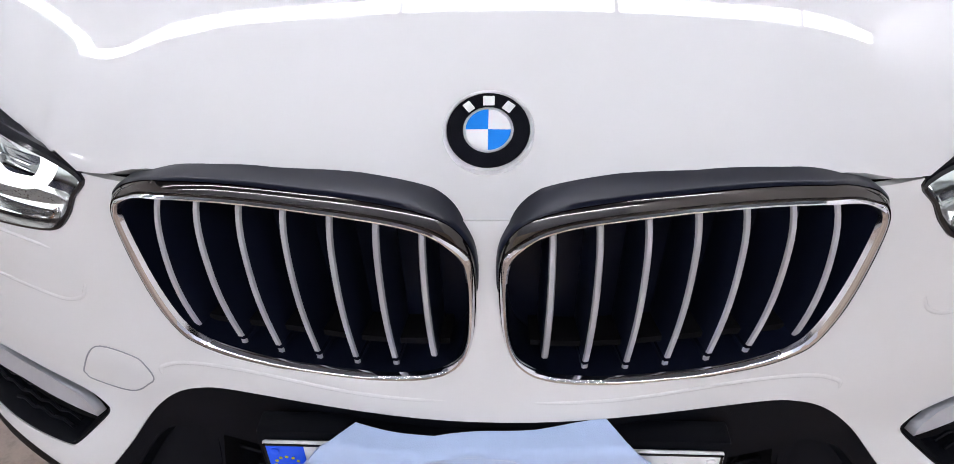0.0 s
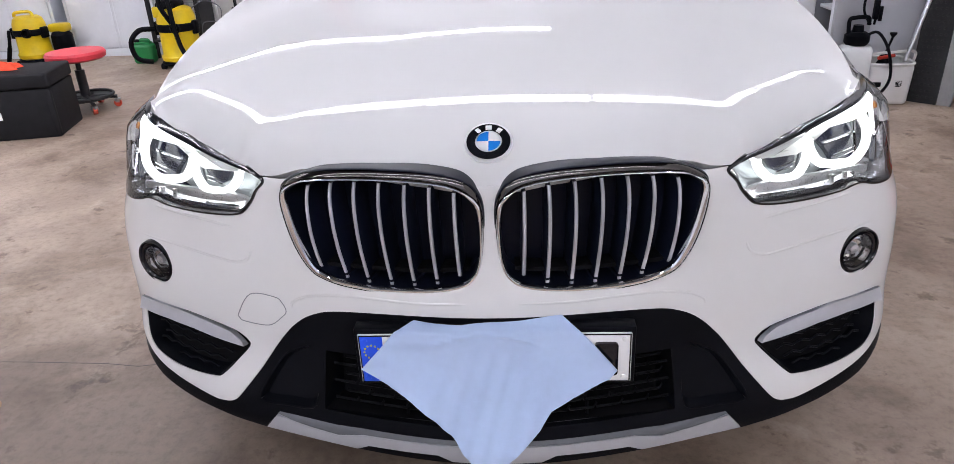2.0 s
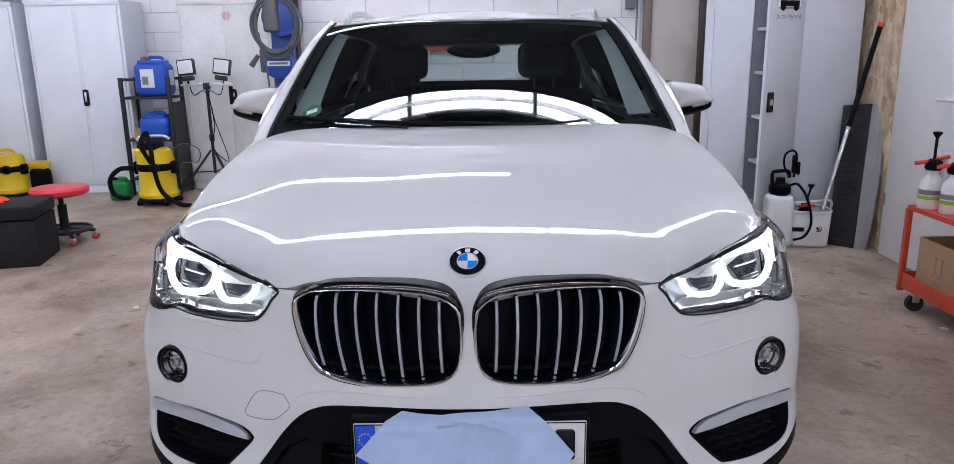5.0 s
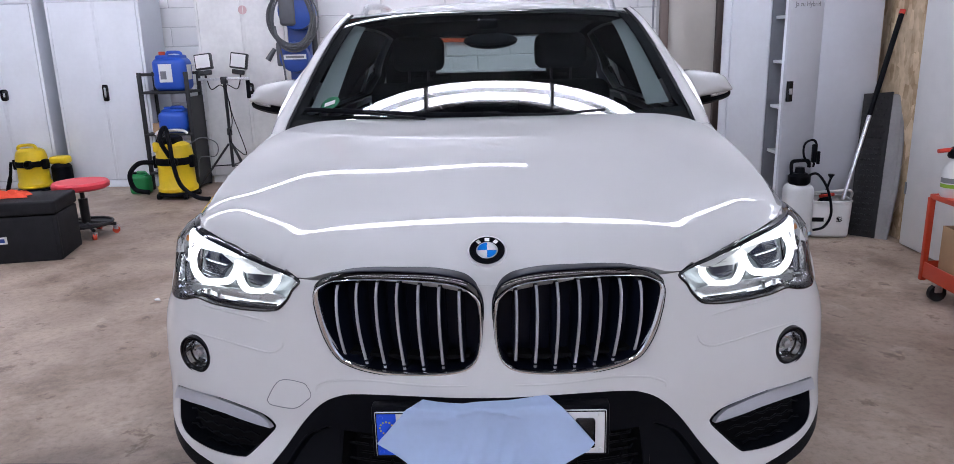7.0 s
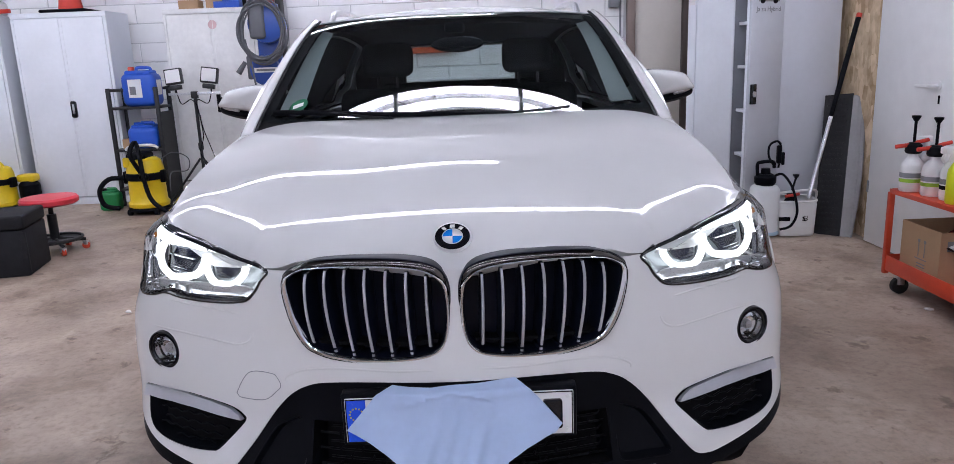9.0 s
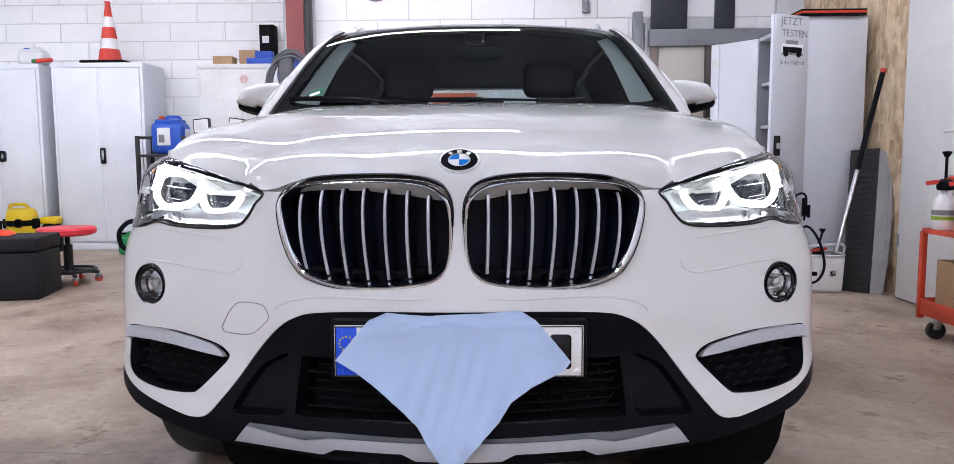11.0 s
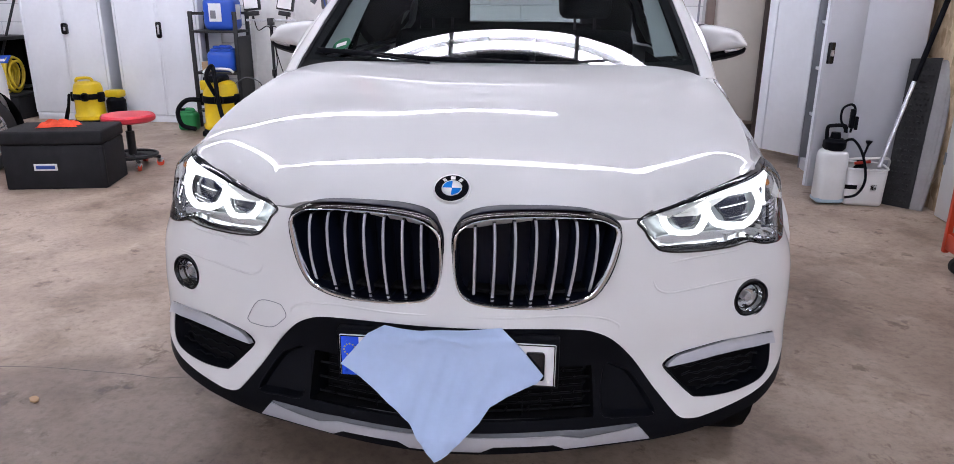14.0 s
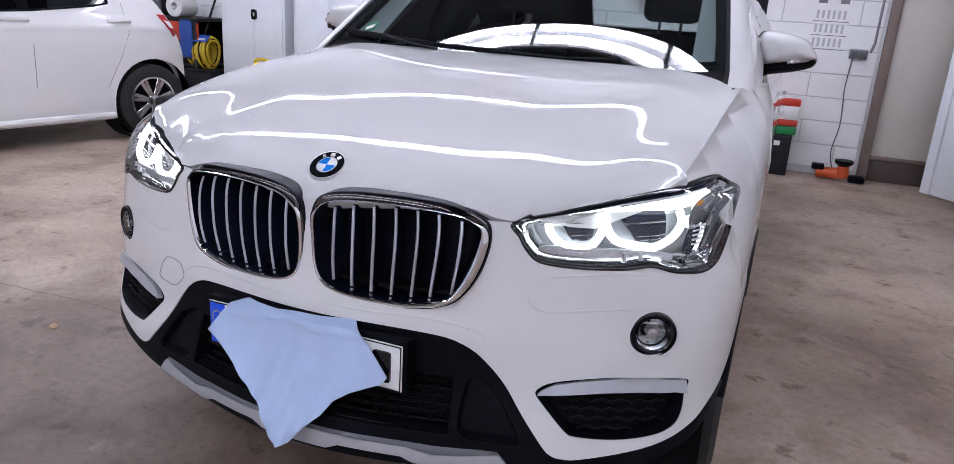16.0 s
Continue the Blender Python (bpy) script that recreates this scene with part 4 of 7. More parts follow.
def hood_p(x, y):
    return np.stack([x, y, hood_z(x, y)], -1)


def hood():
    xs = np.linspace(0, .445, 24)
    # front edge: over the grilles and down to the seam between them
    def fy(x):
        lift = np.interp(x, [0, .018, .05, .10, .25, .36, .41, .43, .46], [0, 0, -.002, -.004, -.004, -.002, 0, .001, 0])
        return plan_y(x) + RAKE(.872) + .001 + lift
    edge = [(float(x), float(fy(x))) for x in xs]
    hl = front(np.array([.50, .575, .65, .72, .80, .86, .89, .908]), np.array([.879, .899, .913, .925, .935, .942, .946, .948]), 0)
    edge += [(float(p[0]), float(p[1]) + .003) for p in hl]
    back = [*((float(HX(y)) - .003, y) for y in (.40, .50, .60, .70, .90, 1.05)), (.772, 1.16), (.735, 1.215), (.66, 1.222), (.45, 1.185), (.20, 1.160), (0, 1.155)]
    back = rounded([edge[-1]] + back, 5, False)[1:]
    half = edge + back
    full = half + [(-x, y) for x, y in half[::-1]][1:-1]
    part("hood", panel(full, hood_p, (), 0.022, 0.034), PAINT, car)


hood()


def emblem():
    e = 1e-3
    y0 = .108
    n = Vector((0, -(hood_z(np.array([0.]), np.array([y0 + .02]))[0] - hood_z(np.array([0.]), np.array([y0 - .02]))[0]) / .04, 1)).normalized()
    c = Vector((0, y0, float(hood_z(np.array([0.]), np.array([y0]))[0])))
    up = Vector((0, n.z, -n.y))
    m = Matrix((( 1, 0, n.x, c.x), (0, up.y, n.y, c.y), (0, up.z, n.z, c.z), (0, 0, 0, 1)))
    b = part("emblem", lathem([(.0445, -.002), (.0445, .003), (.0435, .0055), (.0410, .006), (.0402, .0045), (.024, .0050), (.0235, .0058), (.0225, .0058), (.022, .0050), (0, .0054)], 48, m), BRIGHT, car, "round badge with a black ring and blue and white quarters")
    bm = bmesh.new()
    lathe(bm, [(.0245, .0056), (.0402, .0052)], 48, m, False)
    part("ring", bm, GLOSSBK, b)
    for k in range(4):
        bm = bmesh.new()
        cv = bm.verts.new(m @ Vector((0, 0, .0064)))
        arc = [bm.verts.new(m @ Vector((.0218 * math.cos(math.pi / 2 * (k + i / 10)), .0218 * math.sin(math.pi / 2 * (k + i / 10)), .0060))) for i in range(11)]
        for p, q in zip(arc, arc[1:]):
            bm.faces.new((cv, p, q))
        part("quarter", bm, BLUE if k in (1, 3) else WHITEPL, b)
    for a, w in ((128, .006), (90, .0085), (52, .007)):
        r = radians(a)
        mm = m @ Matrix.Translation((.0315 * math.cos(r), .0315 * math.sin(r), .0056)) @ Matrix.Rotation(r - math.pi / 2, 4, "Z")
        part("bar", boxm((-w / 1.5, -.0052, -.0006), (w / 1.5, .0052, .0006), .0004, 1, mm), WHITEPL, b)


emblem()


# ---- flanks, cabin and rear ----
WHEELS = ((0.845, .345), (3.515, .345))
_hy = np.linspace(.30, 1.14, 60)
HZ = profile([(float(y), float(hood_z(np.array([HX(y) - .004]), np.array([y]))[0]) - .002) for y in _hy] + [(1.25, 1.096), (1.38, 1.090), (1.6, 1.080), (2.4, 1.072), (3.6, 1.075), (4.5, 1.05)], .04)
SW = profile([(.30, .895), (.5, .906), (.9, .915), (1.8, .905), (3.0, .908), (3.7, .912), (4.1, .88), (4.3, .82), (4.45, .70)], .06)


def flank(s):
    def f(y, z):
        w, hx, hz = SW(y), HX(y), HZ(y)
        v = np.clip((hz - z) / np.interp(y, [.9, 1.4], [.36, .24]), 0, 1)
        x = hx + (w - hx) * (1 - (1 - v) ** np.interp(y, [.9, 1.4], [2.6, 3]))
        x = x - .05 * np.clip((.45 - z) / .25, 0, 1) ** 2 + .006 * np.exp(-((z - .86) / .03) ** 2) * (y > 1.2)
        return np.stack([s * x, y, z], -1)
    return f


def arch(yc, zc, r, a0, a1, n=18):
    return [(yc + r * math.cos(radians(a0 + (a1 - a0) * i / n)), zc + r * math.sin(radians(a0 + (a1 - a0) * i / n))) for i in range(n + 1)]


def flanks(s):
    f, fl = flank(s), s < 0
    (ya, za), (yb, zb) = WHEELS
    r = .385
    tops = [(float(y), float(HZ(y)) + .0015) for y in np.linspace(1.285, .325, 28)]
    brow = [(float(front(np.array([u]), np.array([z]))[0, 1]), z + .003) for u, z in ((.95, .951), (1.0, .952), (1.04, .951), (1.075, .948), (1.12, .932), (1.166, .914))]
    fender = [(.46, .70)] + arch(ya, za, r, 112, 14) + [(1.30, .40), (1.31, .60), (1.30, .90)] + tops + brow + [(.455, .88), (.45, .80)]
    part("front_wing", panel(fender[::-1], f, (), 0.03, 0.02, fl), PAINT, car)
    d1 = [(1.312, .40), (2.36, .40), (2.37, .8), (2.36, 1.066), (1.60, 1.076), (1.40, 1.086), (1.298, 1.102), (1.31, .90), (1.32, .6)]
    d2 = [(2.372, .40), (3.14, .40), (3.20, .60), (3.38, .78), (3.40, 1.068), (2.372, 1.066), (2.382, .8)]
    for nm, d in (("front_door", d1), ("rear_door", d2)):
        b = part(nm, panel(d, f, (), 0.04, 0.02, fl), PAINT, car)
        hy = d[1][0] - .16
        p = f(np.array([hy - .11, hy, hy + .11]), np.full(3, .93)) + np.array([s * .018, 0, 0])
        part("handle", tubem([tuple(q) for q in p], .012, 8), PAINT, b)
    q = [(3.150, .40), (3.20, .42)] + arch(yb, zb, r, 168, 12)[0:] + [(3.95, .40), (4.30, .42), (4.36, .70), (4.36, 1.045), (3.412, 1.068), (3.392, .78), (3.21, .60)]
    part("rear_wing", panel(q, f, (), 0.04, 0.02, fl), PAINT, car)
    sill = [(1.24, .25), (3.12, .25), (3.12, .395), (1.24, .395)]
    part("sill", panel(sill, f, (), 0.05, 0.02, fl), BLACKPL, car)
    for yc, zc in WHEELS:
        lip = arch(yc, zc, r, 10, 170)
        P = f(np.array([a for a, _ in lip]), np.array([b for _, b in lip])) - np.array([s * .010, 0, 0])
        part("arch_trim", tubem([tuple(p) for p in P], .014, 8), BLACKPL, car)
        bm = bmesh.new()
        m = Matrix.Translation((s * .60, yc, zc)) @ Matrix.Rotation(math.pi / 2, 4, "Y")
        lathe(bm, [(.39, .27), (.40, 0), (.40, -.1)], 24, m, False)
        part("wheel_well", bm, MATTEBK, car)


for s in (1, -1):
    flanks(s)


def wheel(s, yc, zc, r=.345):
    m = Matrix.Translation((s * .79, yc, zc)) @ Matrix.Rotation(s * math.pi / 2, 4, "Y")
    b = part("wheel", lathem([(.225, -.10), (.30, -.112), (r - .012, -.10), (r, -.075), (r, .075), (r - .012, .10), (.30, .112), (.225, .10)], 40, m, False), RUBBER, car, "alloy wheel with a black tyre")
    bm = bmesh.new()
    lathe(bm, [(.228, -.09), (.236, .095), (.222, .102), (.205, .08), (.20, .03)], 40, m, False)
    lathe(bm, [(.06, .05), (.055, .075), (0, .08)], 20, m)
    for k in range(5):
        for d in (-.13, .13):
            a = k * 2 * math.pi / 5 + d
            box(bm, (.03, -.017, .045), (.222, .017, .078), .006, 1, m @ Matrix.Rotation(a, 4, "Z"))
    part("rim", bm, RIM, b)
    part("brake_disc", lathem([(.16, .0), (.16, .02), (0, .02)], 28, m), GREYST, b)


for s in (1, -1):
    for yc, zc in WHEELS:
        wheel(s, yc, zc)


def ws(u, v):
    """The windscreen: u across from -1 to 1, v up from 0 to 1."""
    x = u * (.745 + (.625 - .745) * v)
    b = 1.246 * u ** 2 - .246 * u ** 4
    y = 1.085 + .805 * v + b * (.19 - .085 * v)
    z = 1.100 + .44 * v - .12 * v * (1 - v) ** 2 + .188 * v * (1 - v) + u * u * (.032 - .047 * v) + .028 * u * u * (1 - u * u)
    return np.stack([x, y, z], -1)


def roof_p(x, y):
    c = profile([(1.80, 1.512), (1.86, 1.536), (1.95, 1.556), (2.1, 1.578), (2.4, 1.598), (2.8, 1.602), (3.2, 1.585), (3.8, 1.525), (4.0, 1.49)], .03)(y)
    return np.stack([x, y, c - .05 * (np.abs(x) / .6) ** 2.4 + 0 * y], -1)


def cabin():
    wsq = [(-1, 0), (1, 0), (1, .968), (-1, .968)]
    g = part("windscreen", panel(wsq, ws, (), 0.06, 0), GLASS, car, "clear raked windscreen")
    g.visible_shadow = False
    # black printed border inside the glass
    def inner(u, v):
        p = ws(u, v)
        p[..., 1] += .004
        p[..., 2] -= .004
        return p
    bd = rounded([(-.93, .03), (-.5, .055), (0, .06), (.5, .055), (.93, .03), (.945, .10), (.93, .5), (.915, .87), (.88, .925), (.5, .925), (0, .925), (-.5, .925), (-.88, .925), (-.915, .87), (-.93, .5), (-.945, .10)], 3)
    part("black_border", panel([(-.995, .0), (.995, .0), (.995, .964), (-.995, .964)], inner, [bd], 0.05, 0), MATTEBK, g)
    # pillars
    for s in (1, -1):
        rows, seal = [], []
        for i in range(19):
            v = -0.12 + 1.13 * i / 18
            a = Vector(ws(np.array([s * 1.0]), np.array([max(v, -.02)]))[0])
            if v < -.02:
                a.z += (v + .02) * .44
                a.y += (v + .02) * .8
            k = min(1, max(0, v))
            w = .085 - .030 * k
            prof = [(0, -.006, -.010), (.004, -.006, .006), (.3 * w, .012, .014), (.62 * w, .040, .010), (.86 * w, .072, -.004), (w, .105, -.030)]
            rows.append([(a.x + s * dx, a.y + dy, a.z + dz) for dx, dy, dz in prof])
            seal.append((a.x - s * .004, a.y - .002, a.z + .003))
        bm = strip(rows)
        bmesh.ops.recalc_face_normals(bm, faces=bm.faces)
        part("pillar", bm, PAINT, car)
        part("seal", tubem(seal, .007, 8, flat=.5), BLACKPL, car)
        # inner pillar lining
        rows = []
        for i in range(13):
            v = .10 + .80 * i / 12
            a = Vector(ws(np.array([s * .94]), np.array([v]))[0])
            rows.append([(a.x, a.y + .03, a.z - .02), (a.x - s * (.035 + .05 * (1 - v)), a.y + .07, a.z - .03), (a.x + s * .02, a.y + .22, a.z - .07)])
        part("pillar_lining", strip(rows), LINER, car)
    rf = [(-.60, 2.0), (-.52, 1.955), (-.40, 1.912), (-.2, 1.873), (0, 1.858), (.2, 1.873), (.40, 1.912), (.52, 1.955), (.60, 2.0), (.615, 2.8), (.585, 3.7), (.50, 3.84), (0, 3.90), (-.50, 3.84), (-.585, 3.7), (-.615, 2.8)]
    part("roof", panel(rf, roof_p, (), 0.05, 0.02), PAINT, car)
    part("headliner", panel(rf, lambda x, y: roof_p(x, y) - np.array([0, 0, .045]), (), 0.1, 0, True), CABIN, car)
    for s in (1, -1):
        # side of the roof, window and pillars
        def gh(y, t, s=s):
            """The greenhouse side from the belt (t=0) to the roof edge (t=1)."""
            zb, xb = HZ(y) - .004, HX(y) + .004
            e = roof_p(np.full_like(y, .60), np.clip(y, 2.0, 3.75))
            zt = e[..., 2] - .006
            x = xb + (.615 - xb) * t + .035 * np.sin(np.pi * t)
            return np.stack([s * x, y, zb + (zt - zb) * t], -1)
        win = [(1.46, .03), (3.62, .03), (3.78, .32), (3.52, .86), (2.12, .88), (1.98, .80)]
        part("side_window", panel(win, gh, (), 0.06, 0, s < 0), TINT, car)
        frame_o = [(1.28, 0.0), (3.95, 0.0), (3.98, .55), (3.78, 1.0), (1.96, 1.0), (1.80, .80)]
        part("window_frame", panel(frame_o, gh, [win], 0.05, 0.02, s < 0), PAINT, car)
        part("window_lining", panel(frame_o, lambda y, t, g=gh, s=s: g(y, t) - np.array([s * .028, 0, 0]), [win], 0.08, 0, s > 0), CABIN, car)
        mid = gh(np.array([2.32, 2.40, 2.40, 2.32]), np.array([.03, .03, .87, .87]))
        bm = bmesh.new()
        a = gh(np.full(8, 2.33), np.linspace(.03, .87, 8))
        b = gh(np.full(8, 2.42), np.linspace(.03, .87, 8))
        off = np.array([-s * .012, 0, 0])
        part("door_post", strip([[tuple(p) for p in a + off], [tuple(p) for p in b + off]]), GLOSSBK, car)
        e = [Vector(roof_p(np.array([s * .575]), np.array([y]))[0]) for y in (2.04, 2.10, 2.2, 2.6, 3.0, 3.4, 3.6, 3.68)]
        up = [-.006, .022, .036, .040, .040, .036, .022, -.004]
        part("roof_rail", tubem(smooth_path([(p.x, p.y, p.z + h) for p, h in zip(e, up)], 5), .016, 8), SATIN, car, "satin aluminium roof rail")
        part("tail_wing", panel([(3.93, 0), (4.34, 0), (4.20, .5), (3.96, .62)], gh, (), 0.06, 0.01, s < 0), PAINT, car)
    # rear
    def tail(x, t):
        y = np.interp(t, [0, .25, .5, .62, 1.0], [4.40, 4.43, 4.40, 4.36, 3.88]) - .10 * np.abs(x / .8) ** 3
        z = np.interp(t, [0, .25, .5, .62, 1.0], [.30, .60, .95, 1.05, 1.50])
        return np.stack([x, y, z], -1)
    for s in (1, -1):
        part("rear_pillar_lining", boxm((min(s * .385, s * .74), 3.78, .95), (max(s * .385, s * .74), 3.83, 1.47), .02, 2), CABIN, car)
    rw = [(-.43, .745), (.43, .745), (.40, .965), (-.40, .965)]
    part("tailgate", panel([(-.80, 0), (.80, 0), (.82, .5), (.76, .62), (.56, 1), (-.56, 1), (-.76, .62), (-.82, .5)], tail, [rw], 0.05, 0.03, True), PAINT, car)
    part("tailgate_lining", panel([(-.74, .40), (.74, .40), (.72, .62), (.54, .99), (-.54, .99), (-.72, .62)], lambda x, t: tail(x, t) - np.array([0, .035, .01]), [rw], 0.08, 0, False), CABIN, car)
    part("rear_window", panel(rw, tail, (), 0.1, 0, False), pane("rear glass", (.72, .76, .76)), car)
    for s in (1, -1):
        part("tail_lamp", panel(sgn([(.55, .50), (.81, .50), (.78, .585), (.55, .575)], s), lambda x, t: tail(x, t) + np.array([0, .006, 0]), (), 0.05, 0.01, True), mat("tail lamp red", (.35, .01, .012), .15), car)
    # floor pan and firewall close the body
    part("floor_pan", boxm((-.80, .45, .26), (.80, 4.30, .32), .02), MATTEBK, car)
    part("engine_bay", boxm((-.74, .24, .34), (.74, 1.14, .80), .03), MATTEBK, car)


cabin()


def interior():
    # dashboard
    rows = []
    for i in range(13):
        u = -1 + 2 * i / 12
        x = u * .70
        y = 1.20 + .20 * u * u
        rows.append([(x, y + .02, 1.090), (x, y + .14, 1.105 + .02 * math.exp(-((x + .36) / .16) ** 2)), (x, y + .34, 1.10 + .035 * math.exp(-((x + .36) / .16) ** 2)), (x, y + .46, 1.05), (x, y + .50, .80)])
    part("dashboard", strip(rows), CABIN, car)
    part("display", boxm((-.10, 1.56, 1.10), (.12, 1.575, 1.185), .006), GLOSSBK, car)
    ring = [(-.36 + .185 * math.cos(a), 1.86 + .075 * math.sin(a), 1.02 + .17 * math.sin(a)) for a in np.linspace(0, 2 * math.pi, 32, endpoint=False)]
    part("steering_wheel", tubem(ring, .016, 8, True), CABIN, car)
    for x in (-.37, .37):
        m = Matrix.Translation((x, 2.28, .62)) @ Matrix.Rotation(radians(-14), 4, "X")
        part("seat_back", boxm((-.25, -.07, 0), (.25, .07, .60), .06, 3, m), CABIN, car)
        part("headrest", boxm((-.135, -.05, .66), (.135, .05, .84), .045, 3, m), CABIN, car)
        bm = bmesh.new()
        for d in (-.05, .05):
            cyl(bm, m @ Vector((d, 0, .58)), m @ Vector((d, 0, .68)), .007, 8)
        part("headrest_post", bm, BLACKST, car)
        part("seat_cushion", boxm((x - .26, 1.85, .50), (x + .26, 2.32, .66), .05, 3), CABIN, car)
    m = Matrix.Translation((0, 3.20, .62)) @ Matrix.Rotation(radians(-18), 4, "X")
    part("rear_bench", boxm((-.66, -.08, 0), (.66, .08, .56), .06, 3, m), CABIN, car)
    for x in (-.38, .38):
        part("headrest", boxm((x - .13, -.045, .53), (x + .13, .045, .61), .035, 3, m), CABIN, car)
    for s in (1, -1):
        rows = [[(s * .80, 1.42, 1.04), (s * .80, 3.4, 1.04)], [(s * .80, 1.42, .5), (s * .80, 3.4, .5)]]
        part("door_lining", strip(rows), CABIN, car)
    # mirror and sensor at the top of the screen
    c = ws(np.array([0.]), np.array([.80]))[0]
    bm = bmesh.new()
    bmesh.ops.create_uvsphere(bm, u_segments=20, v_segments=12, radius=1, matrix=Matrix.Translation((c[0] + .01, c[1] + .10, c[2] - .075)) @ Matrix.Diagonal((.118, .022, .036, 1)))
    part("cabin_mirror", bm, GLOSSBK, car)
    c = ws(np.array([0.]), np.array([.90]))[0]
    part("sensor_box", boxm((c[0] - .045, c[1] + .0, c[2] - .06), (c[0] + .045, c[1] + .10, c[2] - .015), .014, 3), BLACKPL, car)
    # disc sticker low on the glass
    c = Vector(ws(np.array([-.815]), np.array([.112]))[0])
    n = Vector((-.32, -.52, .79)).normalized()
    m = Matrix.Translation(c + n * .004) @ n.to_track_quat("Z", "Y").to_matrix().to_4x4()
    part("windscreen_sticker", lathem([(.040, 0), (.040, .001), (0, .001)], 28, m), STICKGRN, car, "round green sticker")
    part("sticker_patch", boxm((-.022, -.010, .0012), (.022, .012, .0018), 0, 1, m @ Matrix.Rotation(.5, 4, "Z")), PAPER, car)
    part("parcel_bar", boxm((-.55, 3.62, 1.06), (.55, 3.9, 1.12), .01), CABIN, car)


interior()


def wipers():
    for pts, blade in ((((.56, 0.035), (.30, .040), (.02, .060), (-.02, .062)), ((.05, .070), (-.78, .055))), (((-.30, .030), (-.45, .035), (-.62, .05)), ((-.32, .060), (-.93, .050)))):
        P = [Vector(ws(np.array([u]), np.array([v]))[0]) + Vector((0, -.012, .018)) for u, v in pts]
        a = part("wiper", tubem(smooth_path(P, 5), .008, 6, flat=.6), BLACKPL, car)
        Q = [Vector(ws(np.array([blade[0][0] + (blade[1][0] - blade[0][0]) * t]), np.array([blade[0][1] + (blade[1][1] - blade[0][1]) * t]))[0]) + Vector((0, -.006, .012)) for t in np.linspace(0, 1, 12)]
        part("blade", tubem(Q, .007, 6, flat=1.4), BLACKPL, a)
    # plenum cover under the hood's rear edge
    rows = []
    for i in range(21):
        u = -1 + i / 10
        p = ws(np.array([u]), np.array([.0]))[0]
        rows.append([(p[0], p[1] - .13, p[2] - .045), (p[0], p[1] - .03, p[2] - .022), (p[0], p[1] + .04, p[2] + .016)])
    part("plenum_cover", strip(rows), MATTEBK, car)


wipers()


CAP = rounded([(.812, 1.236), (.818, 1.256), (.836, 1.263), (.870, 1.262), (.925, 1.253), (.966, 1.240), (.990, 1.211), (1.008, 1.181), (.972, 1.172), (.923, 1.163), (.873, 1.154), (.831, 1.148), (.820, 1.177)], 4)


def door_mirror(s):
    cx, cz = .908, 1.208
    def ring(k, y, dx=0.0):
        return [(s * (cx + dx + (x - cx) * k), y + .10 * max(0, x - .93) * k, cz + (z - cz) * k) for x, z in CAP]
    bm = bmesh.new()
    loops = [[bm.verts.new(p) for p in ring(k, y)] for k, y in ((.97, 1.700), (1.0, 1.690), (1.0, 1.645), (.985, 1.622), (.95, 1.602), (.86, 1.582), (.70, 1.567), (.45, 1.557), (.2, 1.553))]
    for a, b in zip(loops, loops[1:]):
        for i in range(len(a)):
            bm.faces.new((a[i - 1], a[i], b[i], b[i - 1]))
    bm.faces.new(loops[-1])
    bm.faces.new(loops[0])
    bmesh.ops.recalc_face_normals(bm, faces=bm.faces)
    cap = part("door_mirror", bm, PAINT, car, "white mirror cap with a black foot")
    bm = bmesh.new()
    loops = [[bm.verts.new(p) for p in ring(k, y, -.010)] for k, y in ((.98, 1.660), (1.0, 1.672), (1.0, 1.712), (.96, 1.722))]
    for a, b in zip(loops, loops[1:]):
        for i in range(len(a)):
            bm.faces.new((a[i - 1], a[i], b[i], b[i - 1]))
    bmesh.ops.recalc_face_normals(bm, faces=bm.faces)
    part("mirror_frame", bm, BLACKPL, cap, "black frame round the mirror glass")
    part("mirror_foot", tubem(smooth_path([(s * .77, 1.65, 1.100), (s * .830, 1.640, 1.128), (s * .92, 1.635, 1.149), (s * 1.004, 1.655, 1.170)], 4), [.030, .030, .030, .032] + [.040] * 4 + [.042, .042, .040, .034] + [.012], 12, flat=.55), BLACKPL, cap)
    part("indicator", tubem(smooth_path([(s * .912, 1.590, 1.162), (s * .962, 1.602, 1.171), (s * 1.006, 1.645, 1.181)], 5), .006, 8), SATIN, cap, "indicator strip")


for s in (1, -1):
    door_mirror(s)


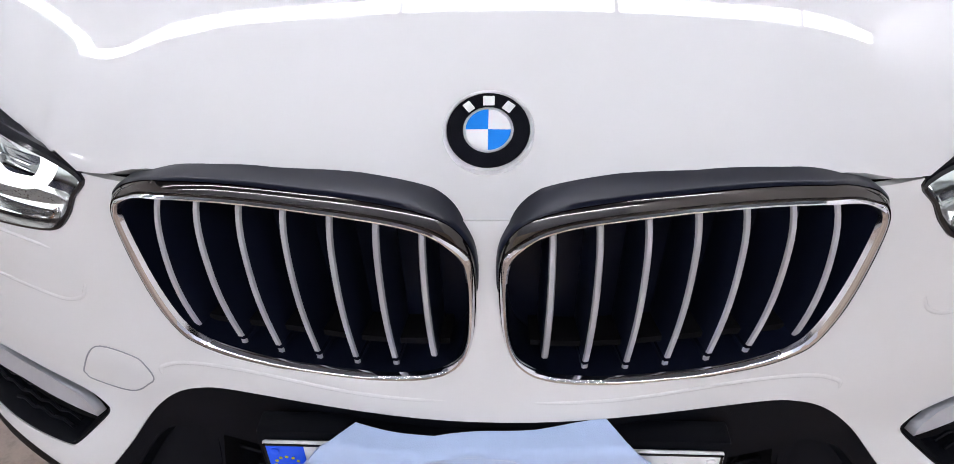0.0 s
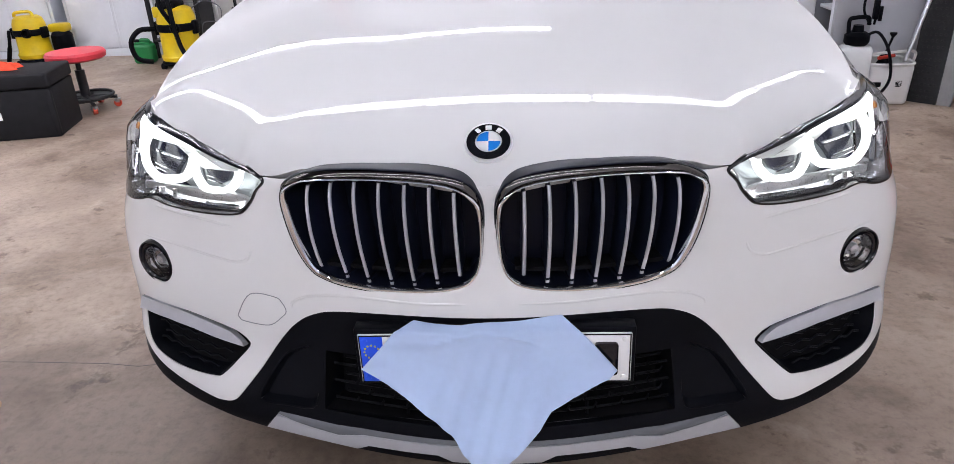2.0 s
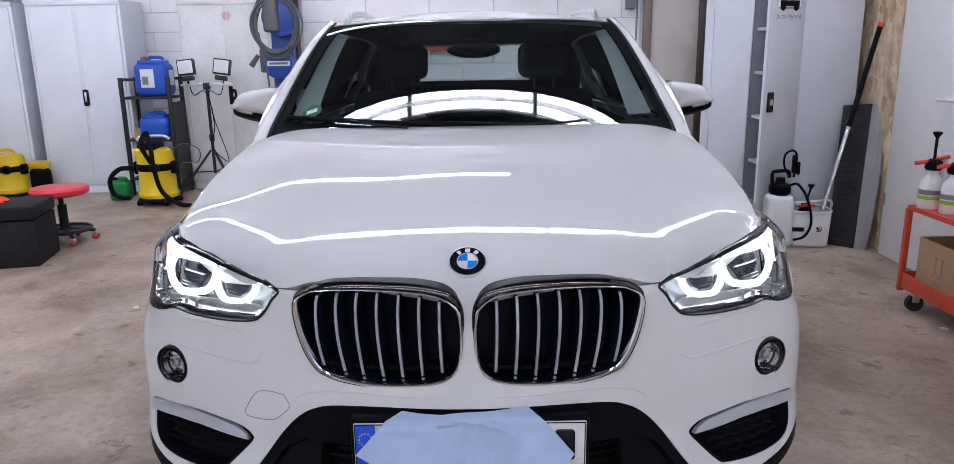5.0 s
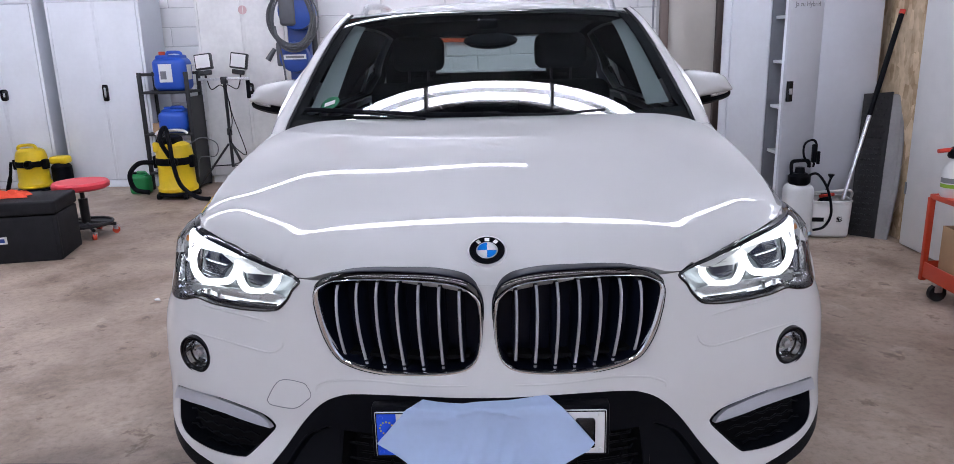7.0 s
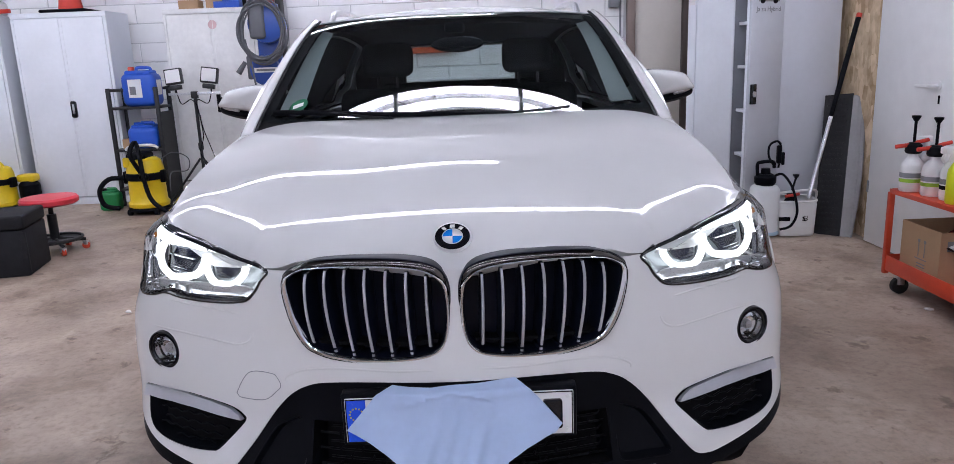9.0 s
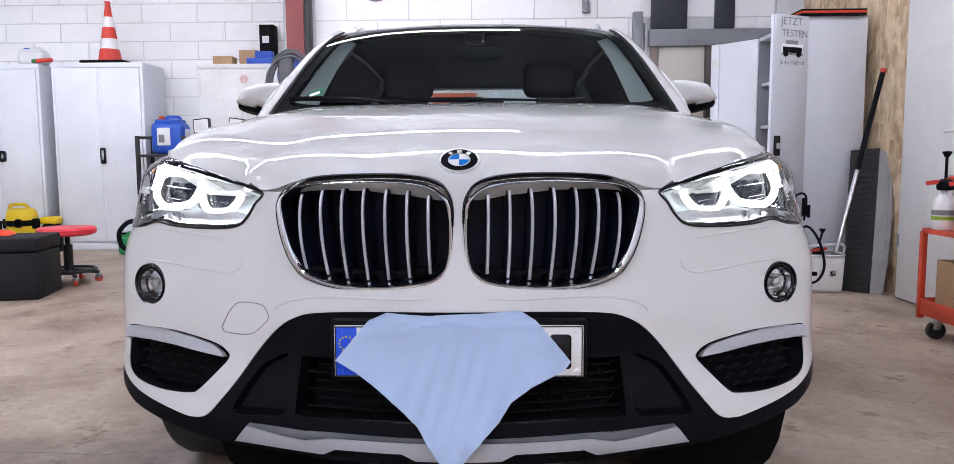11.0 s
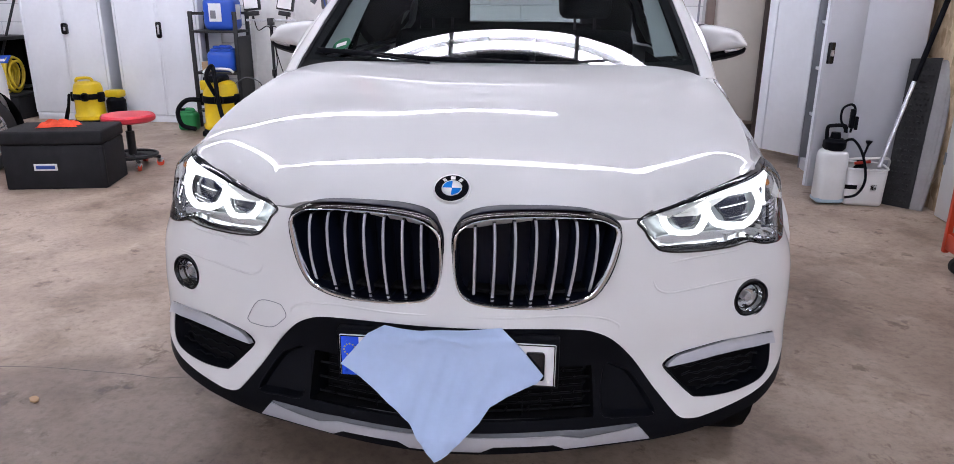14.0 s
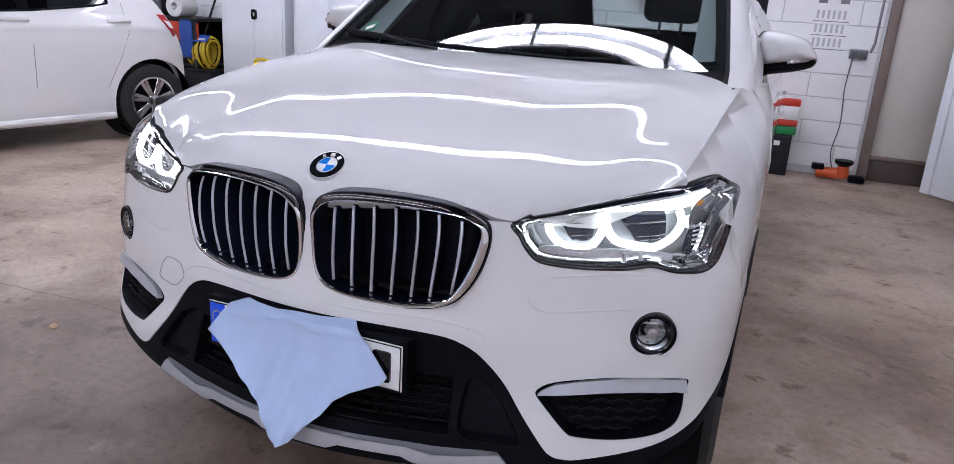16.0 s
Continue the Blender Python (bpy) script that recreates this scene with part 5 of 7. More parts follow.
# ---- the cloth over the plate ----
def plate_cloth():
    o = [(-.185, .606), (-.150, .618), (-.06, .613), (.05, .616), (.130, .619), (.160, .606), (.232, .520), (.218, .500), (.150, .470), (.108, .440), (.085, .405), (.050, .372), (.012, .325), (-.020, .305), (-.050, .345), (-.085, .400), (-.140, .450), (-.205, .495), (-.256, .522), (-.222, .562)]

    def f(x, z):
        h = .62 - z
        y = -.0165 - .004 * np.sin(14 * x + 3) - .009 * np.exp(-((z - .603 + .25 * (x + .02) ** 2 / .1) / .005) ** 2) * np.exp(-((x + .02) / .07) ** 2) - .003 * np.exp(-((z - .590 - .05 * x) / .010) ** 2) - .005 * np.sin(26 * x - 16 * z) * np.clip(h * 5, 0, 1) - .003 * np.sin(40 * x + 30 * z) - .0022 * np.sin(75 * x - 52 * z + 9 * np.sin(11 * x)) * np.clip(h * 8, 0, 1)
        y = y - .008 * np.clip(h * 4, 0, 1) - .048 * np.clip((h - .09) / .17, 0, 1) ** 1.3 + .03 * np.clip((z - .607) / .012, 0, 1)
        return np.stack([x, y, z], -1)
    c = part("cloth", panel(o[::-1], f, (), 0.007, 0.003), CLOTH)
    tagged(c, "light blue microfibre cloth draped over the number plate", "cloth")


plate_cloth()


# ---- the things along the back wall ----
def words(txt, size, m, parent, material, name="lettering"):
    cu = bpy.data.curves.new("txt", "FONT")
    cu.body, cu.size, cu.extrude, cu.align_x = txt, size, 0.0006, "CENTER"
    tmp = bpy.data.objects.new("txt", cu)
    me = bpy.data.meshes.new_from_object(tmp)
    bpy.data.objects.remove(tmp)
    me.transform(m)
    return part(name, me, material, parent)


def steel_cabinet(label, x0, x1, y, depth, h, oval, material=LOCKER, seam=0.5):
    t = thing("steel_cabinet", label, "cabinet", "steel cabinets", ((x0 + x1) / 2, y, 0))
    w = (x1 - x0) / 2
    # body sides darker than the fronts: their shade is in the colour
    part("body", boxm((-w, 0.022, 0), (w, depth, h), 0.006), LOCKSHADE if material is LOCKER else material, t)
    xs = -w + 2 * w * seam
    part("plinth", boxm((-w + 0.01, 0.008, 0.0), (w - 0.01, 0.03, 0.075), 0.003), material, t)
    part("lintel", boxm((-w, 0.004, h - 0.05), (w, 0.024, h), 0.004), material, t)
    for s in (-1, 1):
        part("stile", boxm((s * w - (0.03 if s > 0 else 0), 0.004, 0.08), (s * w + (0.03 if s < 0 else 0), 0.024, h - 0.052), 0.003), material, t)
    d1 = part("door", boxm((-w + 0.033, 0.0, 0.085), (xs - 0.002, 0.02, h - 0.056), 0.004), material, t)
    d2 = part("door", boxm((xs + 0.002, -0.006, 0.085), (w - 0.033, 0.02, h - 0.056), 0.004), material, t)
    part("door_fold", boxm((xs + 0.030, -0.009, 0.09), (xs + 0.036, -0.004, h - 0.06), 0.002), material, d2)
    if oval:
        r0, hh = 0.028, 0.085
        part("handle", boxm((xs + 0.004, -0.026, 1.0 - hh), (xs + 0.062, -0.004, 1.0 + hh), 0.018, 3), GLOSSBK, d2, "black recessed handle")
        part("grip", boxm((xs + 0.022, -0.030, 0.955), (xs + 0.044, -0.022, 1.055), 0.004), SATIN, d2)
    else:
        part("handle", boxm((xs + 0.004, -0.022, 0.94), (xs + 0.075, -0.004, 1.06), 0.025, 3), GLOSSBK, d2, "black round handle")
        part("grip", boxm((xs + 0.028, -0.026, 0.98), (xs + 0.050, -0.02, 1.02), 0.004), SATIN, d2)
    return t


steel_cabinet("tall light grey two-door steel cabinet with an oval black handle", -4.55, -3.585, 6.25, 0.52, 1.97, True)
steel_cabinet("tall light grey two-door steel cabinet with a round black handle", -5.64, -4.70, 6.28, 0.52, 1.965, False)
old = steel_cabinet("old scuffed off-white two-door steel cabinet with a round sticker", -3.07, -2.12, 6.40, 0.44, 1.965, False, OLDWHITE)
part("round_sticker", lathem([(0.045, 0), (0.045, 0.0015), (0, 0.0015)], 24, Matrix.Translation((0.03, -0.0065, 1.80)) @ Matrix.Rotation(math.pi / 2, 4, "X")), mat("faded pink print", (0.66, 0.45, 0.45), 0.7), old)


def traffic_cone(x, y, z):
    t = thing("traffic_cone", "red and white traffic cone on a black foot on a cabinet", "traffic cone", at=(x, y, z))
    part("foot", boxm((-0.24, -0.20, 0), (0.24, 0.20, 0.035), 0.02, 3), BLACKPL, t)
    prof = [(0.120, 0.035, CONERD), (0.098, 0.165, CONEWH), (0.081, 0.275, CONERD), (0.062, 0.395, CONEWH), (0.044, 0.505, CONERD), (0.024, 0.645, None)]
    for (r0, z0, m), (r1, z1, _) in zip(prof, prof[1:]):
        part("band", lathem([(r0, z0), (r1, z1)], 28, None, False), m, t)
    part("tip", lathem([(0.024, 0.645), (0.030, 0.650), (0.030, 0.665), (0.0, 0.668)], 20, None, False), CONERD, t)


traffic_cone(-4.03, 6.48, 1.97)


def jerrycan(name, label, x, y, z, w, d, h, material, cap, group=""):
    t = thing(name, label, "canister", group, (x, y, z))
    part("body", boxm((-w / 2, -d / 2, 0), (w / 2, d / 2, h * 0.86), min(w, d) * 0.26, 5), material, t)
    bm = bmesh.new()
    box(bm, (-w * 0.38, -d * 0.36, h * 0.80), (w * 0.38, d * 0.36, h * 0.93), 0.02, 3)
    part("shoulder", bm, material, t)
    part("grip", tubem(smooth_path([(w * 0.30, 0, h * 0.86), (w * 0.28, 0, h * 0.98), (0, 0, h), (-w * 0.10, 0, h * 0.98), (-w * 0.12, 0, h * 0.86)], 5), 0.016, 8), material, t)
    part("cap", lathem([(0.032, h * 0.92), (0.032, h * 1.0), (0.028, h * 1.02), (0, h * 1.02)], 18, Matrix.Translation((-w * 0.26, 0, 0))), cap, t)
    return t


jerrycan("clear_canister", "translucent plastic water canister lying on a cabinet", -4.82, 6.42, 1.965, 0.28, 0.20, 0.18, TRANSLU, BLUEPL)
rod = thing("warning_flag", "rolled red and green warning flag on a cabinet", "flag", at=(-4.70, 6.30, 1.98))
part("roll", tubem([(-0.02, 0, 0.02), (0.14, 0, 0.025)], 0.022, 10), CONERD, rod)
part("end", tubem([(-0.07, 0, 0.018), (-0.02, 0, 0.02)], 0.020, 10), GREENPL, rod)


def shelf_rack():
    t = thing("shelf_rack", "black steel shelf rack holding blue canisters", "shelf", at=(-3.34, 6.22, 0))
    for x in (-0.24, 0.24):
        for y in (-0.16, 0.16):
            part("post", boxm((x - 0.018, y - 0.018, 0), (x + 0.018, y + 0.018, 1.20), 0.003), BLACKST, t)
    for z in (0.16, 0.56, 0.985, 1.165):
        if z > 1.1:
            for y in (-0.16, 0.16):
                part("rail", boxm((-0.24, y - 0.012, z), (0.24, y + 0.012, z + 0.03), 0.003), BLACKST, t)
        else:
            part("shelf", boxm((-0.25, -0.18, z), (0.25, 0.18, z + 0.025), 0.004), BLACKST, t)
    part("side_sheet", boxm((0.255, -0.17, 0.02), (0.262, 0.17, 0.95)), BLACKST, t)


shelf_rack()
can = jerrycan("blue_canister", "blue plastic canister with a white label on the rack", -3.27, 6.16, 1.010, 0.345, 0.25, 0.385, BLUEPL, REDST, "blue canisters")
part("label", boxm((-0.09, -0.1275, 0.09), (0.045, -0.1255, 0.27), 0.0005), PAPER, can)
part("print", boxm((-0.075, -0.1285, 0.12), (-0.015, -0.127, 0.20), 0.0003), INKGREY, can)
part("side_label", boxm((0.1735, -0.06, 0.11), (0.1755, 0.05, 0.26), 0.0005), PAPER, can)
jerrycan("blue_canister", "dull blue plastic canister lying on the lower shelf", -3.29, 6.14, 0.585, 0.30, 0.24, 0.26, BLUEPL, BLUEPL, "blue canisters")
part_box = thing("carton", "small brown carton on the rack shelf", "carton", at=(-3.47, 6.15, 0.585))
part("body", boxm((-0.05, -0.06, 0), (0.05, 0.06, 0.10), 0.003), CARDBD, part_box)
jerrycan("green_canister", "small green plastic canister on the floor", -3.60, 5.84, 0, 0.20, 0.14, 0.22, GREENPL, BLACKPL)


def vacuum(label, x, y, rz, big):
    t = thing("vacuum_cleaner", label, "vacuum cleaner", "wet vacuums", (x, y, 0), rz)
    k = 1.0 if big else 0.86
    bm = bmesh.new()
    lathe(bm, [(0.150 * k, 0.06), (0.185 * k, 0.075), (0.190 * k, 0.11), (0.172 * k, 0.135), (0.168 * k, 0.33 * k), (0.172 * k, 0.34 * k)], 32)
    part("drum", bm, YELLOW, t)
    part("band", lathem([(0.175 * k, 0.335 * k), (0.184 * k, 0.345 * k), (0.184 * k, 0.395 * k), (0.175 * k, 0.405 * k)], 32, None, False), BLACKPL, t)
    part("head", lathem([(0.174 * k, 0.40 * k), (0.168 * k, 0.46 * k), (0.150 * k, 0.52 * k), (0.11 * k, 0.545 * k), (0, 0.55 * k)], 32), YELLOW, t)
    part("base_ring", lathem([(0.19 * k, 0.035), (0.195 * k, 0.05), (0.19 * k, 0.065), (0.15, 0.065), (0.15, 0.035)], 28), BLACKPL, t)
    for a in (40, 130, 220, 310):
        c = Vector((0.19 * k * math.cos(radians(a)), 0.19 * k * math.sin(radians(a)), 0.028))
        bm = bmesh.new()
        cyl(bm, c + Vector((-0.018, 0, 0)), c + Vector((0.018, 0, 0)), 0.028, 14)
        part("castor", bm, BLACKPL, t)
    part("inlet", lathem([(0.045, 0), (0.045, 0.03), (0.032, 0.045), (0.028, 0.02)], 20, Matrix.Translation((0.06, -0.172 * k, 0.37 * k)) @ Matrix.Rotation(radians(80), 4, "X"), False), BLACKPL, t)
    for s in (-1, 1):
        part("clip", boxm((s * 0.175 * k - 0.025, -0.06, 0.30 * k), (s * 0.175 * k + 0.025, 0.02, 0.42 * k), 0.012, 3), BLACKPL, t)
    if big:
        part("motor_cover", boxm((-0.13, -0.12, 0.50), (0.06, 0.12, 0.60), 0.035, 3), BLACKPL, t)
        part("side_flash", boxm((-0.155, -0.13, 0.46), (-0.08, -0.08, 0.56), 0.02, 3), YELLOW, t)
        part("carry_bar", tubem(smooth_path([(-0.15, -0.02, 0.62), (-0.10, -0.02, 0.655), (0.10, -0.02, 0.66), (0.16, -0.02, 0.63)], 5), 0.014, 8), OLDWHITE, t)
        part("hose", tubem(smooth_path([(0.04, -0.20, 0.42), (-0.02, -0.24, 0.60), (-0.01, -0.12, 0.70), (0.05, -0.20, 0.56), (0.08, -0.24, 0.36), (0.14, -0.26, 0.16), (0.30, -0.30, 0.05), (0.42, -0.28, 0.03)], 8), 0.021, 10), BLACKPL, t)
        part("hose_loop", tubem(smooth_path([(-0.18, -0.08, 0.36), (-0.30, -0.14, 0.36), (-0.38, -0.18, 0.26), (-0.35, -0.18, 0.12), (-0.22, -0.16, 0.08)], 8), 0.023, 10), BLACKPL, t)
        part("cable", tubem(smooth_path([(0.16, 0.0, 0.52), (0.28, 0.02, 0.58), (0.42, 0.02, 0.52), (0.40, 0.02, 0.40), (0.24, 0.02, 0.38), (0.22, 0.0, 0.2)], 8), 0.005, 6), CABLE, t)
    else:
        part("carry_bar", tubem(smooth_path([(-0.11, -0.02, 0.46), (-0.09, -0.02, 0.50), (0.05, -0.02, 0.505), (0.08, -0.02, 0.46)], 5), 0.016, 8), YELLOW, t)
        part("nozzle", tubem(smooth_path([(-0.24, -0.10, 0.05), (-0.20, -0.08, 0.20), (-0.19, -0.05, 0.34)], 5), [0.03] * 5 + [0.022] * 5 + [0.016], 8, flat=0.5), BLACKPL, t)
    return t


vacuum("yellow and black wet vacuum cleaner with a hanging hose", -3.12, 5.62, 0, True)
vacuum("worn yellow wet vacuum cleaner with a black band", -4.78, 5.98, 0, False)
vm = thing("motor_unit", "black and yellow vacuum motor beside the cabinet", "vacuum part", at=(-4.55, 6.10, 0))
part("body", lathem([(0.09, 0), (0.10, 0.05), (0.10, 0.26), (0.07, 0.30), (0, 0.31)], 20), BLACKPL, vm)
part("cap", boxm((-0.09, -0.07, 0.29), (0.09, 0.07, 0.37), 0.025, 3), YELLOW, vm)


def work_light():
    t = thing("work_light_stand", "twin LED floodlights on a black tripod stand", "work light", at=(-2.72, 6.08, 0))
    bm = bmesh.new()
    cyl(bm, (0, 0, 0.22), (0, 0, 1.12), 0.016, 12)
    cyl(bm, (0, 0, 0.55), (0, 0, 0.62), 0.026, 12)
    part("pole", bm, BLACKST, t)
    for a in (200, 320, 80):
        d = Vector((math.cos(radians(a)), math.sin(radians(a)), 0))
        part("leg", tubem([tuple(d * 0.02 + Vector((0, 0, 0.46))), tuple(d * 0.36 + Vector((0, 0, 0.02)))], 0.011, 8), BLACKST, t)
        part("brace", tubem([(0, 0, 0.24), tuple(d * 0.19 + Vector((0, 0, 0.24)))], 0.007, 6), BLACKST, t)
    part("cross_bar", boxm((-0.26, -0.012, 1.105), (0.26, 0.012, 1.130), 0.003), SATIN, t)
    part("clamp", boxm((-0.03, -0.03, 1.07), (0.03, 0.03, 1.14), 0.006), BLACKST, t)
    for x in (-0.18, 0.18):
        m = Matrix.Translation((x, -0.02, 1.29)) @ Matrix.Rotation(radians(-8), 4, "X") @ Matrix.Rotation(radians(8 if x > 0 else -6), 4, "Y")
        h = part("lamp_head", boxm((-0.085, -0.03, -0.075), (0.085, 0.03, 0.08), 0.008, 2, m), BLACKST, t)
        part("lamp_glass", boxm((-0.072, -0.034, -0.060), (0.072, -0.0305, 0.066), 0.002, 1, m), WHITEPL, h)
        part("led_board", boxm((-0.05, -0.036, -0.04), (0.05, -0.0345, 0.045), 0.0005, 1, m), PAPER, h)
        part("driver_box", boxm((-0.06, -0.02, -0.13), (0.06, 0.025, -0.085), 0.006, 2, m), BLACKST, h)
        part("bracket", tubem([(x, -0.02, 1.13), (x, -0.02, 1.17)], 0.008, 8), BLACKST, t)
        part("cable", tubem(smooth_path([(x, 0.0, 1.16), (x * 0.75, -0.02, 1.02), (x * 0.2, -0.02, 1.06), (0.02, -0.02, 1.0)], 7), 0.005, 6), BLACKPL, t)
    part("cable", tubem(smooth_path([(0.02, -0.02, 1.0), (0.05, -0.03, 0.7), (0.0, -0.02, 0.5), (0.16, -0.02, 0.35), (0.05, 0, 0.75), (0.03, 0, 0.9)], 8), 0.005, 6), BLACKPL, t)
    part("grip", tubem([(0.24, 0, 0.92), (0.24, 0, 1.10)], 0.022, 8), BLACKPL, t)


work_light()


def cable_reel():
    t = thing("cable_reel", "blue cable reels with coiled grey cable on a blue post", "cable reel", at=(-1.80, 5.58, 0))
    part("post", boxm((-0.10, 0.02, 0), (0.10, 0.12, 1.92), 0.006), BLUEST, t)
    my = Matrix.Rotation(math.pi / 2, 4, "X")
    u = part("upper_reel", lathem([(0.10, -0.02), (0.165, 0.0), (0.17, 0.05), (0.165, 0.13), (0.10, 0.15), (0, 0.15)], 28, Matrix.Translation((0.03, 0.0, 1.73)) @ my), BLUEST, t)
    part("reel_guard", boxm((-0.12, -0.17, 1.60), (0.03, 0.0, 1.93), 0.03, 3), GREYPL, u)
    lo = part("lower_reel", lathem([(0.10, -0.02), (0.135, 0.0), (0.14, 0.04), (0.135, 0.09), (0.11, 0.105), (0, 0.108)], 28, Matrix.Translation((-0.03, 0.0, 1.32)) @ my), BLUEST, t)
    part("plate", boxm((-0.12, -0.113, 1.30), (0.09, -0.1085, 1.345), 0.001), PAPER, lo)
    part("bar", boxm((-0.10, -0.1145, 1.313), (0.07, -0.1125, 1.332), 0.0005), INKGREY, lo)
    part("bracket", boxm((-0.20, -0.07, 1.24), (-0.10, 0.03, 1.46), 0.02, 3), GREYPL, t)
    part("plug", tubem([(-0.21, -0.06, 1.40), (-0.28, -0.07, 1.30)], [0.02, 0.028], 10), GREYPL, t)
    random.seed(7)
    for i in range(9):
        rx, rz = 0.20 + random.uniform(-0.025, 0.03), 0.27 + random.uniform(-0.03, 0.03)
        cx, cz = random.uniform(-0.015, 0.02), 1.70 + random.uniform(-0.03, 0.01)
        pts = [(cx + rx * math.cos(a), -0.13 - 0.012 * i * 0.6 + 0.015 * math.sin(3 * a + i), cz + rz * math.sin(a) - 0.02) for a in np.linspace(0, 2 * math.pi, 36, endpoint=False)]
        part("cable_turn", tubem(pts, 0.0085, 6, True), CABLE, t)
    part("cable_tail", tubem(smooth_path([(-0.17, -0.14, 1.6), (-0.11, -0.15, 1.2), (-0.10, -0.12, 0.6), (-0.11, -0.1, 0.05)], 8), 0.009, 6), CABLE, t)


cable_reel()
col = thing("steel_column", "maroon painted steel column at the wall corner", "column", at=(-1.83, 5.80, 0), kind="structure")
part("web", boxm((-0.085, -0.06, 0), (0.085, -0.045, ROOM["h"]), 0.002), MAROON, col)
part("flange", boxm((-0.09, -0.05, 0), (-0.078, 0.10, ROOM["h"]), 0.002), MAROON, col)
part("dark_edge", boxm((0.087, -0.05, 0), (0.135, 0.10, ROOM["h"]), 0.002), BLACKST, col)

for nm, lab, cat, lo, hi, mt in (("carton", "small light brown carton on the old cabinet", "carton", (-2.93, 6.5, 1.965), (-2.72, 6.66, 2.06), CARDBD), ("wooden_box", "tan wooden box on the old cabinet", "box", (-2.66, 6.55, 1.965), (-2.46, 6.75, 2.13), CARDBD), ("blue_case", "flat blue plastic case on the old cabinet", "case", (-2.54, 6.42, 1.965), (-2.27, 6.54, 2.03), BLUEPL), ("blue_case", "small blue plastic case on another case", "case", (-2.45, 6.43, 2.031), (-2.27, 6.54, 2.10), BLUEPL), ("black_carton", "upright black carton with a white label", "carton", (-2.44, 6.57, 1.966), (-2.28, 6.72, 2.40), MATTEBK)):
    b = thing(nm, lab, cat, at=((lo[0] + hi[0]) / 2, (lo[1] + hi[1]) / 2, lo[2]))
    w, d, h = (hi[0] - lo[0]) / 2, (hi[1] - lo[1]) / 2, hi[2] - lo[2]
    part("body", boxm((-w, -d, 0), (w, d, h), 0.006), mt, b)
    part("lid_seam" if nm != "black_carton" else "label", boxm((-w * 0.6, -d - 0.0015, h * 0.55), (w * 0.3, -d + 0.001, h * 0.72), 0.0005), PAPER if nm == "black_carton" else mt, b)

clock = thing("wall_clock", "round white wall clock with black marks", "clock", at=(-1.07, 5.95, 2.66))
mc = Matrix.Rotation(math.pi / 2, 4, "X")
part("case", lathem([(0.165, 0), (0.165, 0.03), (0.155, 0.035), (0.15, 0.025), (0, 0.025)], 36, mc), GREYST, clock)
part("dial", lathem([(0.15, 0.026), (0, 0.027)], 36, mc, False), PAPER, clock)
for k in range(12):
    part("mark", boxm((-0.005, -0.030, 0.115), (0.005, -0.027, 0.14), 0, 1, Matrix.Rotation(k * math.pi / 6, 4, "Y")), MATTEBK, clock)
for a, l in ((-60, 0.08), (190, 0.12)):
    part("hand_bar", boxm((-0.004, -0.033, 0), (0.004, -0.031, l), 0, 1, Matrix.Rotation(radians(a), 4, "Y")), MATTEBK, clock)

# stool and chest in front
def rolling_stool(x, y):
    t = thing("rolling_stool", "red padded rolling stool with a black ring base", "stool", at=(x, y, 0))
    part("seat", lathem([(0.0, 0.375), (0.18, 0.375), (0.205, 0.39), (0.208, 0.42), (0.195, 0.437), (0.12, 0.443), (0, 0.444)], 36), REDVINYL, t)
    bm = bmesh.new()
    cyl(bm, (0, 0, 0.10), (0, 0, 0.30), 0.034, 16)
    cyl(bm, (0, 0, 0.30), (0, 0, 0.38), 0.018, 12)
    part("column", bm, BLACKST, t)
    part("tray_ring", tubem([(0.19 * math.cos(a), 0.19 * math.sin(a), 0.105) for a in np.linspace(0, 2 * math.pi, 40, endpoint=False)], 0.011, 8, True), BLACKST, t)
    part("tray", lathem([(0.188, 0.088), (0.188, 0.097), (0, 0.097)], 32), BLACKST, t)
    for k in range(5):
        a = k * 2 * math.pi / 5 + 0.4
        d = Vector((math.cos(a), math.sin(a), 0))
        part("foot", tubem([tuple(d * 0.03 + Vector((0, 0, 0.10))), tuple(d * 0.21 + Vector((0, 0, 0.075)))], 0.014, 8), BLACKST, t)
        c = d * 0.205 + Vector((0, 0, 0.028))
        s = Vector((-d.y, d.x, 0))
        bm = bmesh.new()
        cyl(bm, c - s * 0.014, c + s * 0.014, 0.028, 16)
        w = part("castor", bm, REDST, t, "red castor wheel")
        part("fork", boxm((-0.02, -0.02, 0.03), (0.02, 0.02, 0.062), 0.006, 2, Matrix.Translation((c.x, c.y, 0))), SATIN, w)


rolling_stool(-3.22, 4.10)


def tool_chest():
    t = thing("tool_chest", "black moulded foam chest with a lid and a small label", "chest", at=(-3.02, 3.395, 0), rz=12.4)
    part("tub", boxm((-0.70, 0, 0), (0, 0.44, 0.325), 0.012, 2), FOAM, t)
    part("lid", boxm((-0.705, -0.006, 0.33), (0.006, 0.446, 0.425), 0.016, 3), FOAM, t)
    part("label", boxm((-0.49, -0.004, 0.14), (-0.33, 0.002, 0.19), 0.001), PAPER, t)
    part("bar", boxm((-0.475, -0.0055, 0.152), (-0.345, -0.0035, 0.178), 0.0005), BLUEST, t)
    part("corner", boxm((-0.03, -0.003, 0.02), (0.003, 0.03, 0.31), 0.006, 2), FOAM, t)


tool_chest()


